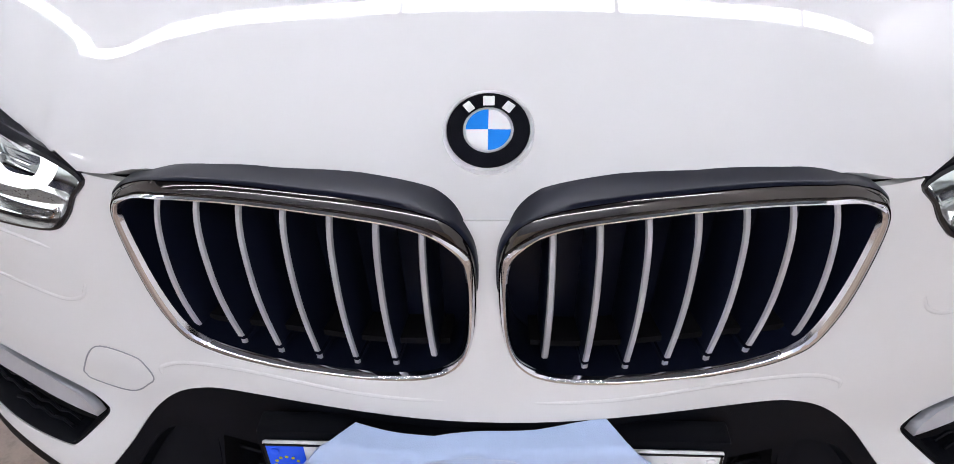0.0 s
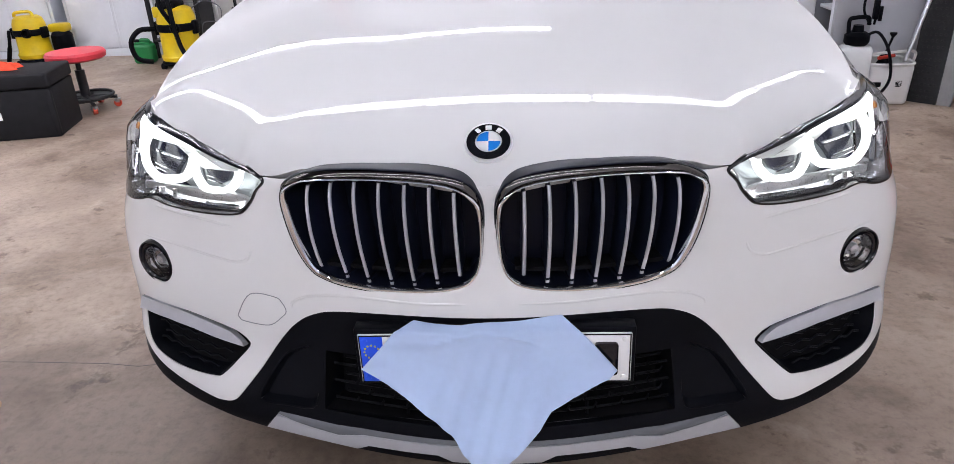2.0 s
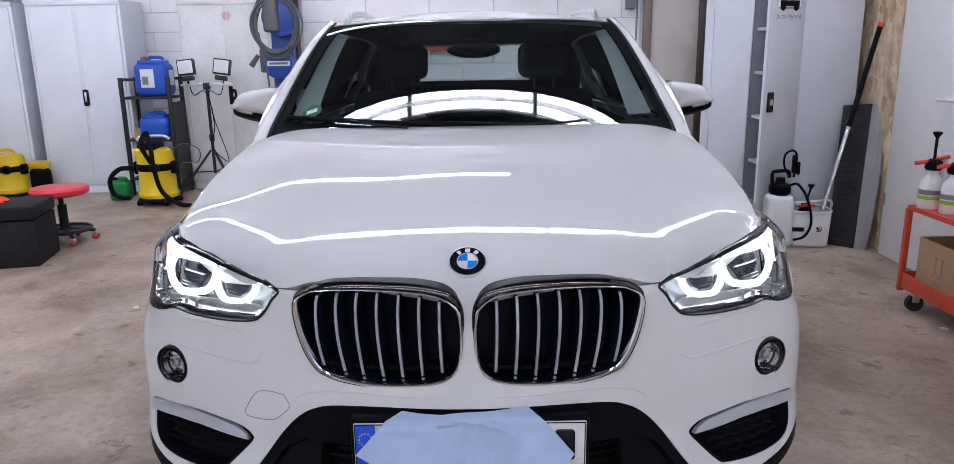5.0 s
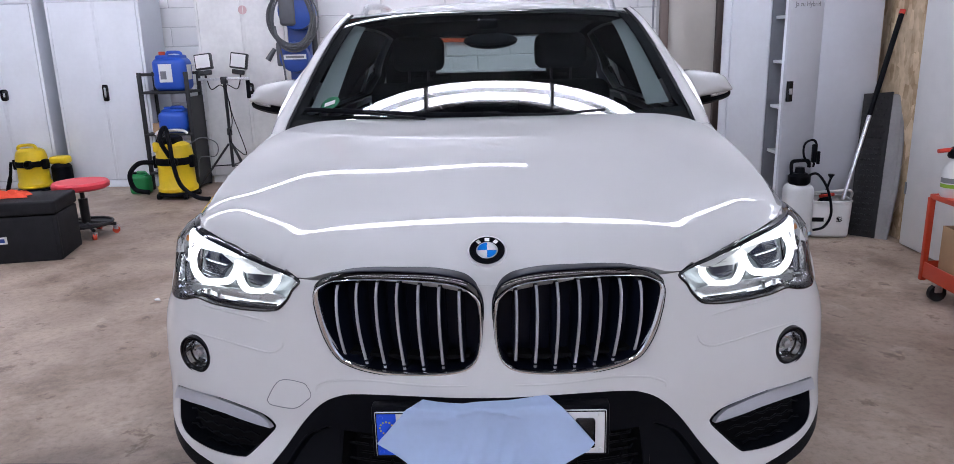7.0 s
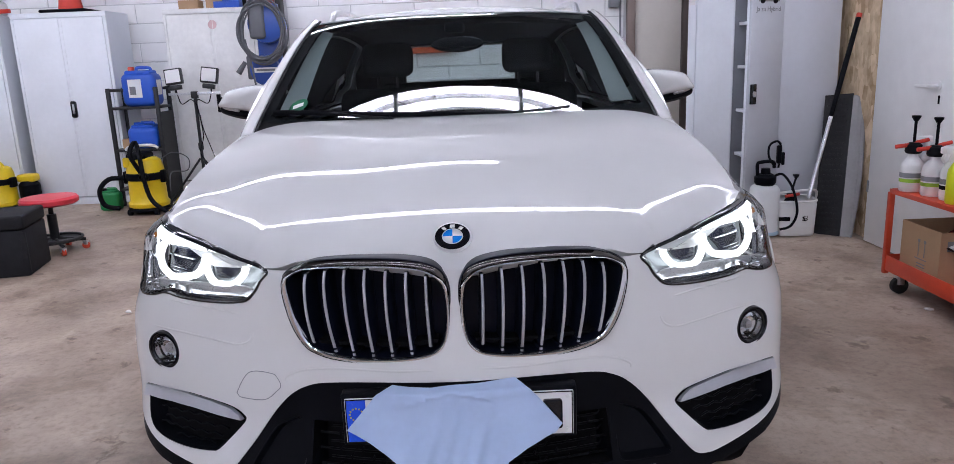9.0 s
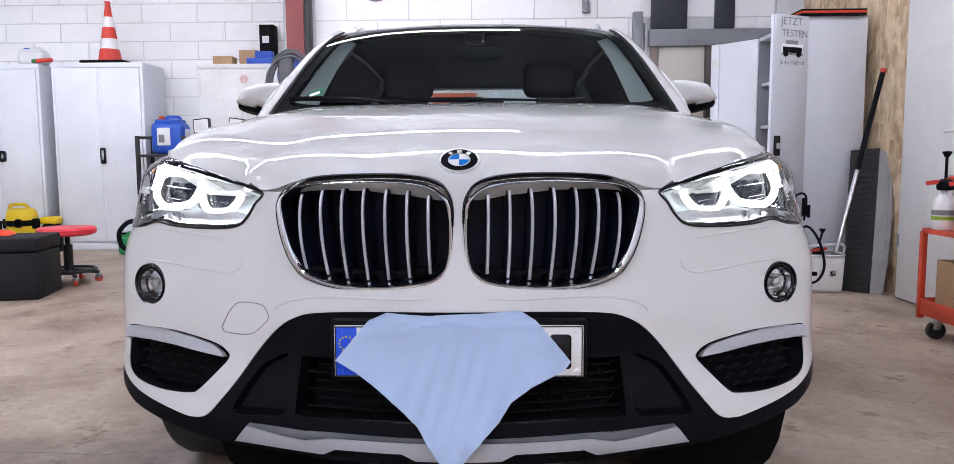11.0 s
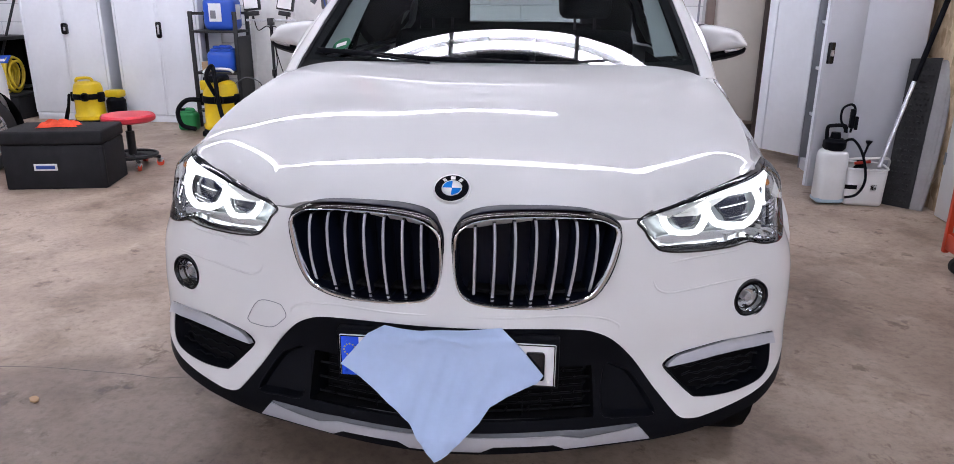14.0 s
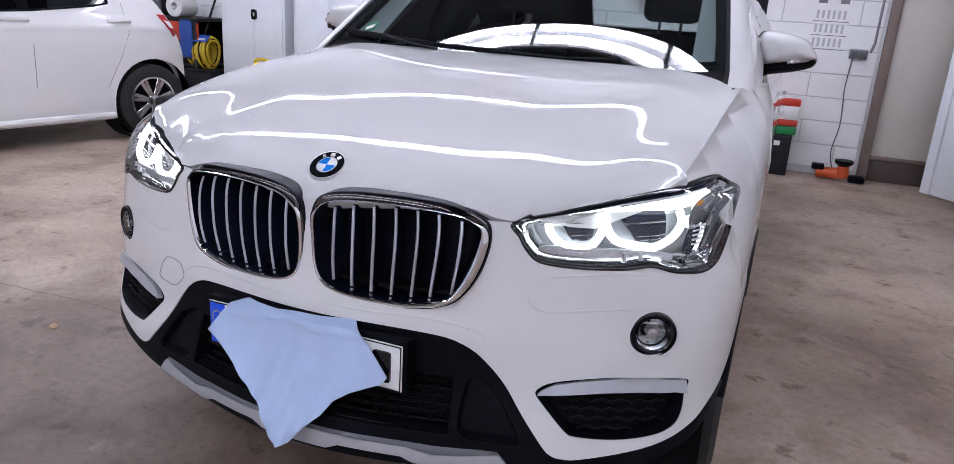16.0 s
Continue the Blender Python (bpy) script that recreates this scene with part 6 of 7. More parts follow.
def rag():
    bm = bmesh.new()
    random.seed(3)
    n = 22
    V = []
    for i in range(n):
        row = []
        for j in range(n):
            u, v = i / (n - 1) - 0.5, j / (n - 1) - 0.5
            h = 0.028 * abs(math.sin(9 * u + 4 * v)) + 0.022 * abs(math.sin(13 * v - 5 * u + 1)) + 0.006 * noise.noise(Vector((u * 8, v * 8, 0)))
            r = 1 + 0.18 * math.sin(5 * math.atan2(v, u))
            edge = max(abs(u), abs(v)) * 2
            row.append(bm.verts.new((0.25 * u * r, 0.15 * v * r, max(0.003, h * (1 - edge ** 4) + 0.006))))
        V.append(row)
    for i in range(n - 1):
        for j in range(n - 1):
            bm.faces.new((V[i][j], V[i + 1][j], V[i + 1][j + 1], V[i][j + 1]))
    me_ob = part("rag", bm, REDCLOTH)
    me_ob.matrix_basis = pose(-3.42, 3.53, 0.426, 0, 0, 20)
    tagged(me_ob, "crumpled orange red cloth lying on the chest", "cloth")


rag()

# ---- the small white car ----
car2 = thing("small_car", "white small hatchback parked behind the chest", "car")
X2 = -4.75


def side2(y, z):
    v = np.clip((1.02 - z) / 0.25, 0, 1)
    up = np.clip((z - 1.02) / 0.42, 0, 1)
    x = X2 - 0.045 + 0.045 * (1 - (1 - v) ** 3) - 0.17 * up ** 1.15 - 0.05 * np.clip((0.35 - z) / 0.2, 0, 1) ** 2
    x = x - 0.30 * np.clip((y - 4.25) / 0.52, 0, 1) ** 2.2 - 0.20 * np.clip((1.5 - y) / 0.5, 0, 1) ** 2
    x = x + 0.008 * np.exp(-((z - 0.93) / 0.03) ** 2)
    return np.stack([x, y, z], -1)


def small_car():
    yw, zw, r = 4.27, 0.31, 0.36
    tail = [(4.70, 0.30), (4.74, 0.50), (4.70, 0.70), (4.60, 0.84), (4.49, 1.0), (4.29, 1.25), (4.10, 1.42)]
    win_r = [(2.60, 1.02), (3.34, 1.048), (3.82, 1.092), (3.95, 1.115), (3.955, 1.20), (3.91, 1.385), (3.60, 1.40), (2.60, 1.40)]
    front_end = [(1.00, 1.42), (1.00, 0.20)]
    low_edge = [(1.60, 0.17)] + [(3.90, 0.18)] + arch(yw, zw, r, 200, -15, 22) + [(4.70, 0.27)]
    body = low_edge + tail + [(3.4, 1.455), (2.2, 1.455)] + front_end
    part("body_side", panel(body, side2, [win_r], 0.045, 0.03), PAINT2, car2)
    part("side_window", panel(win_r, lambda y, z: side2(y, z) - np.array([0.012, 0, 0]), (), 0.1, 0), TINT, car2)
    part("window_seal", tubem([tuple(p) for p in side2(np.array([a for a, _ in win_r]), np.array([b for _, b in win_r]))], 0.008, 6, True), BLACKPL, car2)
    part("window_post", panel([(3.25, 1.05), (3.33, 1.055), (3.31, 1.40), (3.23, 1.40)], lambda y, z: side2(y, z) - np.array([0.006, 0, 0]), (), 0.1, 0.005), GLOSSBK, car2)
    for ys in (3.30,):
        part("door_gap", tubem([tuple(p) for p in side2(np.array([ys + 0.02, ys + 0.01, ys, ys - 0.01]), np.array([1.05, 0.8, 0.5, 0.22]))], 0.0025, 5), GREYST, car2)
    part("door_gap", tubem([tuple(p) for p in side2(np.array([4.06, 4.08, 4.0, 3.86]), np.array([1.12, 0.90, 0.70, 0.45]))], 0.002, 5), GREYST, car2)
    for y in (4.0, 3.20):
        h = side2(np.array([y - 0.10, y, y + 0.10]), np.full(3, 0.985)) + np.array([0.016, 0, 0])
        part("door_handle", tubem([tuple(p) for p in h], 0.014, 8, flat=1.2), PAINT2, car2)
    sl = side2(np.linspace(1.7, 3.9, 9), np.full(9, 0.215)) + np.array([0.006, 0, 0])
    part("sill", tubem([tuple(p) for p in sl], 0.03, 8), PAINT2, car2)
    part("tail_lamp", panel([(4.37, 1.04), (4.45, 1.035), (4.57, 0.875), (4.53, 0.85), (4.46, 0.93)], lambda y, z: side2(y, z) + np.array([0.008, 0, 0]), (), 0.03, 0.02), mat("red lamp plastic", (0.42, 0.01, 0.02), 0.15), car2)
    part("lamp_clear", panel([(4.43, 0.99), (4.49, 0.98), (4.53, 0.92), (4.48, 0.93)], lambda y, z: side2(y, z) + np.array([0.013, 0, 0]), (), 0.03, 0.01), WHITEPL, car2)
    part("core", boxm((X2 - 1.50, 1.10, 0.28), (X2 - 0.20, 3.75, 0.98), 0.04), MATTEBK, car2)
    part("rear_core", boxm((X2 - 1.40, 3.75, 0.45), (X2 - 0.42, 4.50, 1.0), 0.04), PAINT2, car2)
    part("roof", boxm((X2 - 1.42, 1.9, 1.40), (X2 - 0.20, 4.06, 1.475), 0.03, 3), PAINT2, car2)
    part("far_side", boxm((X2 - 1.66, 1.1, 0.25), (X2 - 1.55, 4.6, 1.0), 0.03), PAINT2, car2)
    part("liner", boxm((X2 - 1.45, 1.95, 0.98), (X2 - 1.40, 4.1, 1.40), 0), CABIN, car2)
    bm = bmesh.new()
    lathe(bm, [(0.37, 0.0), (0.37, -0.25), (0, -0.25)], 26, Matrix.Translation((X2 - 0.03, yw, zw)) @ Matrix.Rotation(math.pi / 2, 4, "Y"), False)
    part("wheel_well", bm, MATTEBK, car2)
    for yy in (yw, 1.72):
        m = Matrix.Translation((X2 - 0.12, yy, zw)) @ Matrix.Rotation(math.pi / 2, 4, "Y")
        w = part("wheel", lathem([(0.20, -0.09), (0.27, -0.10), (0.303, -0.085), (0.31, -0.06), (0.31, 0.06), (0.303, 0.085), (0.27, 0.10), (0.205, 0.095)], 36, m, False), RUBBER, car2)
        bm = bmesh.new()
        lathe(bm, [(0.208, 0.085), (0.206, 0.098), (0.190, 0.10), (0.184, 0.085)], 36, m, False)
        lathe(bm, [(0.05, 0.06), (0.05, 0.095), (0.035, 0.103), (0, 0.103)], 18, m)
        for k in range(7):
            a = k * 2 * math.pi / 7
            for d in (-0.11, 0.11):
                part("spoke", boxm((0.04, -0.016, 0.075), (0.19, 0.016, 0.095), 0.004, 1, m @ Matrix.Rotation(a + d, 4, "Z")), RIM, w)
        part("hub_cap", bm, RIM, w)
        part("disc", lathem([(0.19, 0.05), (0, 0.05)], 24, m, False), MATTEBK, w)


small_car()
car2.matrix_basis = pose(-4.17, 3.62, 0, 0, 0, -13) @ Matrix.Translation((4.75, -4.20, 0))

# corner behind the small car
bx = thing("black_box", "black plastic box on the floor beside a cabinet", "box", at=(-5.98, 6.36, 0))
part("body", boxm((-0.22, -0.18, 0), (0.22, 0.18, 0.25), 0.012), FOAM, bx)
part("lid", boxm((-0.225, -0.185, 0.252), (0.225, 0.185, 0.285), 0.01), FOAM, bx)
hank = thing("cable_hank", "thick coil of yellow cable on a black box", "cable", at=(-6.0, 6.34, 0.287))
random.seed(11)
for i in range(16):
    r = 0.17 + random.uniform(-0.03, 0.03)
    pts = [(-0.16 + 0.021 * i + 0.01 * math.sin(2 * a), r * math.cos(a) * 0.8, 0.20 + r * 1.05 * math.sin(a)) for a in np.linspace(0, 2 * math.pi, 26, endpoint=False)]
    part("turn", tubem(pts, 0.0125, 6, True), YCABLE, hank)
sp = thing("blue_plate", "blue and white plate lying on the cable coil", "sign", at=(-6.0, 6.25, 0.66), rz=8)
part("sheet", boxm((-0.15, -0.06, 0), (0.15, 0.06, 0.006), 0.002, 1, Matrix.Rotation(0.7, 4, "X")), BLUEPL, sp)
part("bar", boxm((-0.11, -0.035, 0.0065), (0.11, 0.0, 0.009), 0, 1, Matrix.Rotation(0.7, 4, "X")), PAPER, sp)


def workbench():
    t = thing("workbench", "cluttered dark workbench with a red front against the wall", "workbench", at=(-6.9, 6.50, 0))
    part("top", boxm((-1.1, -0.30, 0.86), (0.95, 0.34, 0.90), 0.006), BLACKST, t)
    part("drawer_front", boxm((-1.05, -0.28, 0.62), (0.92, -0.25, 0.85), 0.006), REDST, t)
    part("back_panel", boxm((-1.05, 0.25, 0.05), (0.92, 0.27, 0.86), 0.003), MATTEBK, t)
    for x in (-1.02, 0.88):
        for y in (-0.26, 0.28):
            part("leg", boxm((x - 0.03, y - 0.03, 0), (x + 0.03, y + 0.03, 0.86), 0.004), BLACKST, t)
    part("low_shelf", boxm((-1.05, -0.26, 0.30), (0.92, 0.28, 0.33), 0.004), BLACKST, t)


workbench()
roll = thing("paper_roll", "large white paper roll lying on the workbench", "paper roll", at=(-6.35, 6.38, 0.90))
part("roll", lathem([(0.045, -0.14), (0.13, -0.14), (0.13, 0.14), (0.045, 0.14), (0.045, -0.14)], 28, Matrix.Translation((0, 0, 0.13)) @ Matrix.Rotation(math.pi / 2, 4, "X") @ Matrix.Rotation(0.0, 4, "Z"), False), PAPER, roll)
bag = thing("blue_bag", "dark blue cloth bag hanging at the workbench", "bag", at=(-6.15, 6.22, 0.40))
part("bag", boxm((-0.10, -0.05, 0), (0.10, 0.05, 0.48), 0.045, 3), BLUEST, bag)
for i, (x, z, h, mt) in enumerate(((-6.62, 0.90, 0.22, BLACKPL), (-6.80, 0.90, 0.30, GREYPL), (-7.05, 0.90, 0.18, REDST), (-5.98, 0.90, 0.0, BLACKPL))):
    if h:
        b = thing("tool_case", "small closed tool case on the workbench", "tool case", at=(x, 6.5, z))
        part("body", boxm((-0.08, -0.12, 0), (0.08, 0.12, h), 0.015, 2), mt, b)
pole = thing("squeegee", "black squeegee pole leaning beside the cabinet", "squeegee", at=(-5.75, 6.5, 0))
part("pole", tubem([(-0.32, -0.1, 0.62), (0.02, 0.1, 1.72)], 0.014, 8), BLACKST, pole)
part("blade", tubem([(-0.36, -0.2, 0.60), (-0.30, 0.05, 0.64)], 0.022, 8), BLACKPL, pole)
win = thing("window_1", "dark window with a grey frame above the workbench", "window", at=(-7.05, 6.86, 1.28), kind="structure")
part("window_frame", boxm((-0.85, -0.03, 0), (0.85, 0.0, 0.07), 0.004), GREYST, win)
part("window_frame", boxm((-0.85, -0.03, 0.93), (0.85, 0.0, 1.0), 0.004), GREYST, win)
for x in (-0.85, -0.02, 0.79):
    part("window_frame", boxm((x, -0.028, 0.07), (x + 0.06, 0.0, 0.93), 0.004), GREYST, win)
part("pane", boxm((-0.80, -0.012, 0.06), (0.80, -0.004, 0.94)), mat("dark window glass", (0.10, 0.14, 0.14), 0.08), win)


# ---- the things along the right side ----
def open_locker():
    t = thing("open_locker", "grey steel locker with both doors open and tools inside", "locker", at=(2.30, 3.86, 0))
    h = 1.93
    # near faces and inside wear darker enamel copies, with the shade painted in
    part("near_side", boxm((0, 0, 0), (0.42, 0.018, h), 0.003), NEARSHADE, t)
    part("far_side", boxm((0, 0.95, 0), (0.42, 0.968, h), 0.003), INSHADE, t)
    part("back", boxm((0.40, 0.02, 0), (0.42, 0.948, h), 0.003), INSHADE, t)
    part("top", boxm((0, 0.019, h - 0.03), (0.40, 0.949, h), 0.003), LOCKSHADE, t)
    part("plinth", boxm((0.01, 0.019, 0), (0.40, 0.949, 0.09), 0.003), LOCKSHADE, t)
    for z in (0.45, 0.82, 1.18, 1.53):
        part("shelf", boxm((0.03, 0.02, z), (0.40, 0.948, z + 0.025), 0.002), LOCKER, t)
    # near door, swung towards the viewer
    d = Vector((-0.275, -0.125, 0))
    a = math.degrees(math.atan2(d.y, d.x))
    md = pose(0, 0, 0, 0, 0, a)
    nd = part("near_door", boxm((0.0, -0.012, 0.10), (0.305, 0.012, h - 0.005), 0.003, 2, md), NEARSHADE, t, "open steel door with shade in its grey and a printed poster")
    part("edge_fold", boxm((0.285, -0.035, 0.10), (0.305, -0.012, h - 0.005), 0.002, 1, md), LOCKER, nd)
    part("lock", boxm((0.245, 0.012, 0.95), (0.295, 0.028, 1.09), 0.004, 2, md), GLOSSBK, nd, "black lock plate")
    part("grip", boxm((0.258, 0.026, 1.0), (0.282, 0.036, 1.04), 0.003, 2, md), SATIN, nd)
    # lettering on the outer face; the face looks back at the viewer
    mt = md @ Matrix.Translation((0.150, 0.0126, 1.80)) @ Matrix.Rotation(math.pi, 4, "Z") @ Matrix.Rotation(math.pi / 2, 4, "X")
    words("JETZT", 0.075, mt @ Matrix.Translation((-0.01, 0.055, 0)), nd, INKGREY)
    words("TESTEN", 0.070, mt @ Matrix.Translation((0.02, -0.025, 0)), nd, INKGREY)
    words("Ja zu Hybrid", 0.046, mt @ Matrix.Translation((0.0, -0.215, 0)), nd, INKGREY)
    q = mt @ Matrix.Translation((0, -0.105, 0))
    part("picture", boxm((-0.10, -0.035, -0.0004), (0.10, 0.03, 0.0008), 0.0, 1, q), PAPER, nd, "printed picture of a white car")
    part("print", boxm((-0.088, -0.030, -0.0002), (0.088, 0.010, 0.0012), 0.0, 1, q), MATTEBK, nd)
    part("print", boxm((-0.06, 0.028, -0.0003), (0.05, 0.055, 0.0010), 0.0, 1, q), INKGREY, nd)
    for x in (-0.06, 0.06):
        part("print", lathem([(0.024, -0.0003), (0.024, 0.0013), (0, 0.0013)], 16, q @ Matrix.Translation((x, -0.035, 0))), MATTEBK, nd)
    part("print", boxm((-0.098, -0.045, -0.0003), (0.098, -0.032, 0.0011), 0.0, 1, q), INKGREY, nd)
    # far door, swung open wide
    d = Vector((-0.27, 0.36, 0))
    mf = Matrix.Translation((0, 0.96, 0)) @ pose(0, 0, 0, 0, 0, math.degrees(math.atan2(d.y, d.x)))
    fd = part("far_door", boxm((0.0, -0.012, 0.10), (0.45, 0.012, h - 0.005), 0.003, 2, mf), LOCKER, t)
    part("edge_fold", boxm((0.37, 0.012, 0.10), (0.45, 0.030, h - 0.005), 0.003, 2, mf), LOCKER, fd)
    mq = mf @ Matrix.Translation((0.41, 0.0305, 1.76)) @ Matrix.Rotation(math.pi / 2, 4, "X") @ Matrix.Rotation(math.pi, 4, "Y")
    part("sticker", boxm((-0.03, -0.035, -0.0005), (0.03, 0.035, 0.0005), 0, 1, mq), PAPER, fd)
    for i, (z, x) in enumerate(((1.555, 0.10), (1.555, 0.22))):
        b = part("stored_tool", boxm((0.05, x, z), (0.14, x + 0.08, z + 0.14), 0.02, 3), REDST if i == 0 else BLACKPL, t)
    for i, (z, y, w) in enumerate(((1.205, 0.06, 0.10), (1.205, 0.20, 0.08), (0.845, 0.05, 0.06), (0.845, 0.16, 0.07), (0.475, 0.06, 0.09))):
        part("stored_bottle", lathem([(w * 0.45, 0), (w * 0.45, 0.13), (w * 0.2, 0.17), (w * 0.2, 0.20), (0, 0.20)], 14, Matrix.Translation((0.10, y + w / 2, z))), [WHITEPL, TRANSLU, GREYST][i % 3], t)


open_locker()
pad = thing("polishing_pads", "flat black pads with a red layer on a locker", "pad", at=(2.50, 4.0, 1.93))
for z0, z1, mt in ((0.0, 0.014, BLACKPL), (0.0145, 0.032, CONERD), (0.0325, 0.044, BLACKPL)):
    part("layer", boxm((-0.26, -0.17, z0), (0.20, 0.17, z1), 0.006, 2), mt, pad)

osb_b = part("wall_board", boxm((2.815, 3.36, 0), (2.858, 5.2, 2.35), 0.002), OSB)
tagged(osb_b, "raw oriented strand board on the side wall", "wall board", kind="structure")


def side_door():
    t = thing("door_1", "plain white steel door with a white lever handle", "door", at=(2.75, 2.40, 0), kind="structure")
    part("leaf", boxm((0, 0.0, 0.01), (0.05, 1.0, 2.12), 0.004), WHITEPL, t)
    part("frame", boxm((0.052, -0.09, 0), (0.11, 1.0, 2.2), 0.004), GREYST, t)
    part("jamb", boxm((0.0, -0.09, 0), (0.05, -0.012, 2.2), 0.004), WHITEPL, t)
    h = part("door_handle", tubem(smooth_path([(0.0, 0.33, 1.085), (-0.05, 0.335, 1.085), (-0.055, 0.37, 1.085), (-0.05, 0.47, 1.082)], 5), 0.011, 10), WHITEPL, t)
    part("rose", lathem([(0.028, 0), (0.028, 0.008), (0, 0.009)], 20, Matrix.Translation((0.001, 0.33, 1.085)) @ Matrix.Rotation(-math.pi / 2, 4, "Y")), WHITEPL, t)
    part("keyhole", boxm((-0.004, 0.31, 0.98), (0.001, 0.325, 1.03), 0.003), MATTEBK, t)
    part("hinge", boxm((-0.006, 0.985, 0.35), (0.004, 1.003, 0.43), 0.002), GREYST, t)


side_door()


def rubber_mats():
    m = thing("rubber_mat", "dark studded rubber mat leaning against the board wall", "mat", at=(0, 0, 0))
    A, B, C, D = Vector((2.535, 3.69, 0.0)), Vector((2.665, 3.57, 0.0)), Vector((2.775, 3.73, 1.0)), Vector((2.625, 3.83, 0.985))
    bm = bmesh.new()
    n = (B - A).cross(D - A).normalized() * 0.02
    quad = [bm.verts.new(p) for p in (A, B, C, D)]
    quad2 = [bm.verts.new(p - n) for p in (A, B, C, D)]
    bm.faces.new(quad)
    bm.faces.new(quad2[::-1])
    for i in range(4):
        bm.faces.new((quad[i], quad2[i], quad2[(i + 1) % 4], quad[(i + 1) % 4]))
    bmesh.ops.recalc_face_normals(bm, faces=bm.faces)
    sheet = part("sheet", bm, RUBMAT, m)
    bm = bmesh.new()
    for i in range(1, 26):
        for j in range(1, 6):
            v, u = i / 26, (j + (i % 2) * 0.5) / 6.6
            p = A.lerp(B, u).lerp(D.lerp(C, u), v) + n * 0.02
            lathe(bm, [(0.010, 0), (0.007, 0.005), (0, 0.006)], 6, Matrix.Translation(p) @ n.to_track_quat("Z", "Y").to_matrix().to_4x4())
    part("studs", bm, RUBMAT, m)["kind"] = "stuff"
    f = thing("felt_boards", "curved grey felt boards leaning behind the rubber mat", "board", at=(0, 0, 0))
    for k in range(3):
        rows = []
        for i in range(15):
            v = i / 14
            bulge = 0.10 * math.sin(math.pi * v) * (0.6 + 0.25 * k)
            a = Vector((2.668 + 0.012 * k, 3.565, 0)).lerp(Vector((2.780 + 0.012 * k, 3.735, 0.985)), v)
            b = a + Vector((0.03, -0.020 - 0.014 * k - 0.5 * bulge, -0.02 * v))
            rows.append([tuple(a), tuple(b), tuple(b + Vector((0.012, 0.004, 0))), tuple(a + Vector((0.012, 0.004, 0)))])
        bm = strip(rows, True)
        bmesh.ops.recalc_face_normals(bm, faces=bm.faces)
        part("board", bm, CARPET, f)


rubber_mats()


def broom():
    t = thing("broom_pole", "long pole with a black upper grip and a red tip", "pole", at=(0, 0, 0))
    a, b = Vector((2.44, 3.60, 0.28)), Vector((2.785, 3.745, 1.545))
    part("lower_tube", tubem([tuple(a), tuple(a.lerp(b, 0.46))], 0.0135, 10), SATIN, t)
    part("grip", tubem([tuple(a.lerp(b, 0.45)), tuple(a.lerp(b, 0.98))], 0.0175, 10), BLACKPL, t)
    part("tip", tubem([tuple(a.lerp(b, 0.978)), tuple(b)], 0.019, 10), CONERD, t)


broom()


def pressure_sprayer(x, y):
    t = thing("pressure_sprayer", "white tank pressure sprayer with a black pump and hose", "sprayer", at=(x, y, 0))
    part("tank", boxm((-0.095, -0.075, 0.01), (0.095, 0.075, 0.385), 0.045, 4), TRANSLU, t)
    part("fluid", boxm((-0.096, -0.076, 0.012), (0.096, 0.076, 0.06), 0.03, 4), mat("pale blue fluid", (0.45, 0.62, 0.72), 0.3), t)
    part("collar", lathem([(0.062, 0.38), (0.075, 0.40), (0.075, 0.44), (0.05, 0.46), (0.035, 0.46), (0.03, 0.50), (0, 0.50)], 24), BLACKPL, t)
    part("pump_grip", tubem(smooth_path([(-0.055, 0, 0.45), (-0.06, 0, 0.53), (-0.03, 0, 0.545), (0.05, 0, 0.545), (0.06, 0, 0.50)], 5), 0.013, 8), BLACKPL, t)
    part("hose", tubem(smooth_path([(0.05, -0.02, 0.44), (0.10, -0.06, 0.46), (0.16, -0.10, 0.36), (0.19, -0.12, 0.20), (0.15, -0.12, 0.10), (0.08, -0.10, 0.07)], 8), 0.009, 8), BLACKPL, t)
    part("lance_loop", tubem(smooth_path([(0.07, 0.0, 0.50), (0.02, 0.0, 0.58), (0.02, 0.0, 0.66), (0.07, 0.0, 0.69), (0.10, 0.0, 0.66), (0.10, 0.0, 0.58), (0.09, 0, 0.50)], 7), 0.008, 8), BLACKPL, t)
    part("trigger", boxm((0.075, -0.02, 0.53), (0.105, 0.02, 0.66), 0.010, 3), BLACKPL, t)
    part("lever", boxm((0.11, -0.01, 0.52), (0.13, 0.01, 0.61), 0.004, 2, pose(0, 0, 0, 0, 0, 0)), BLACKPL, t)


pressure_sprayer(2.15, 3.66)


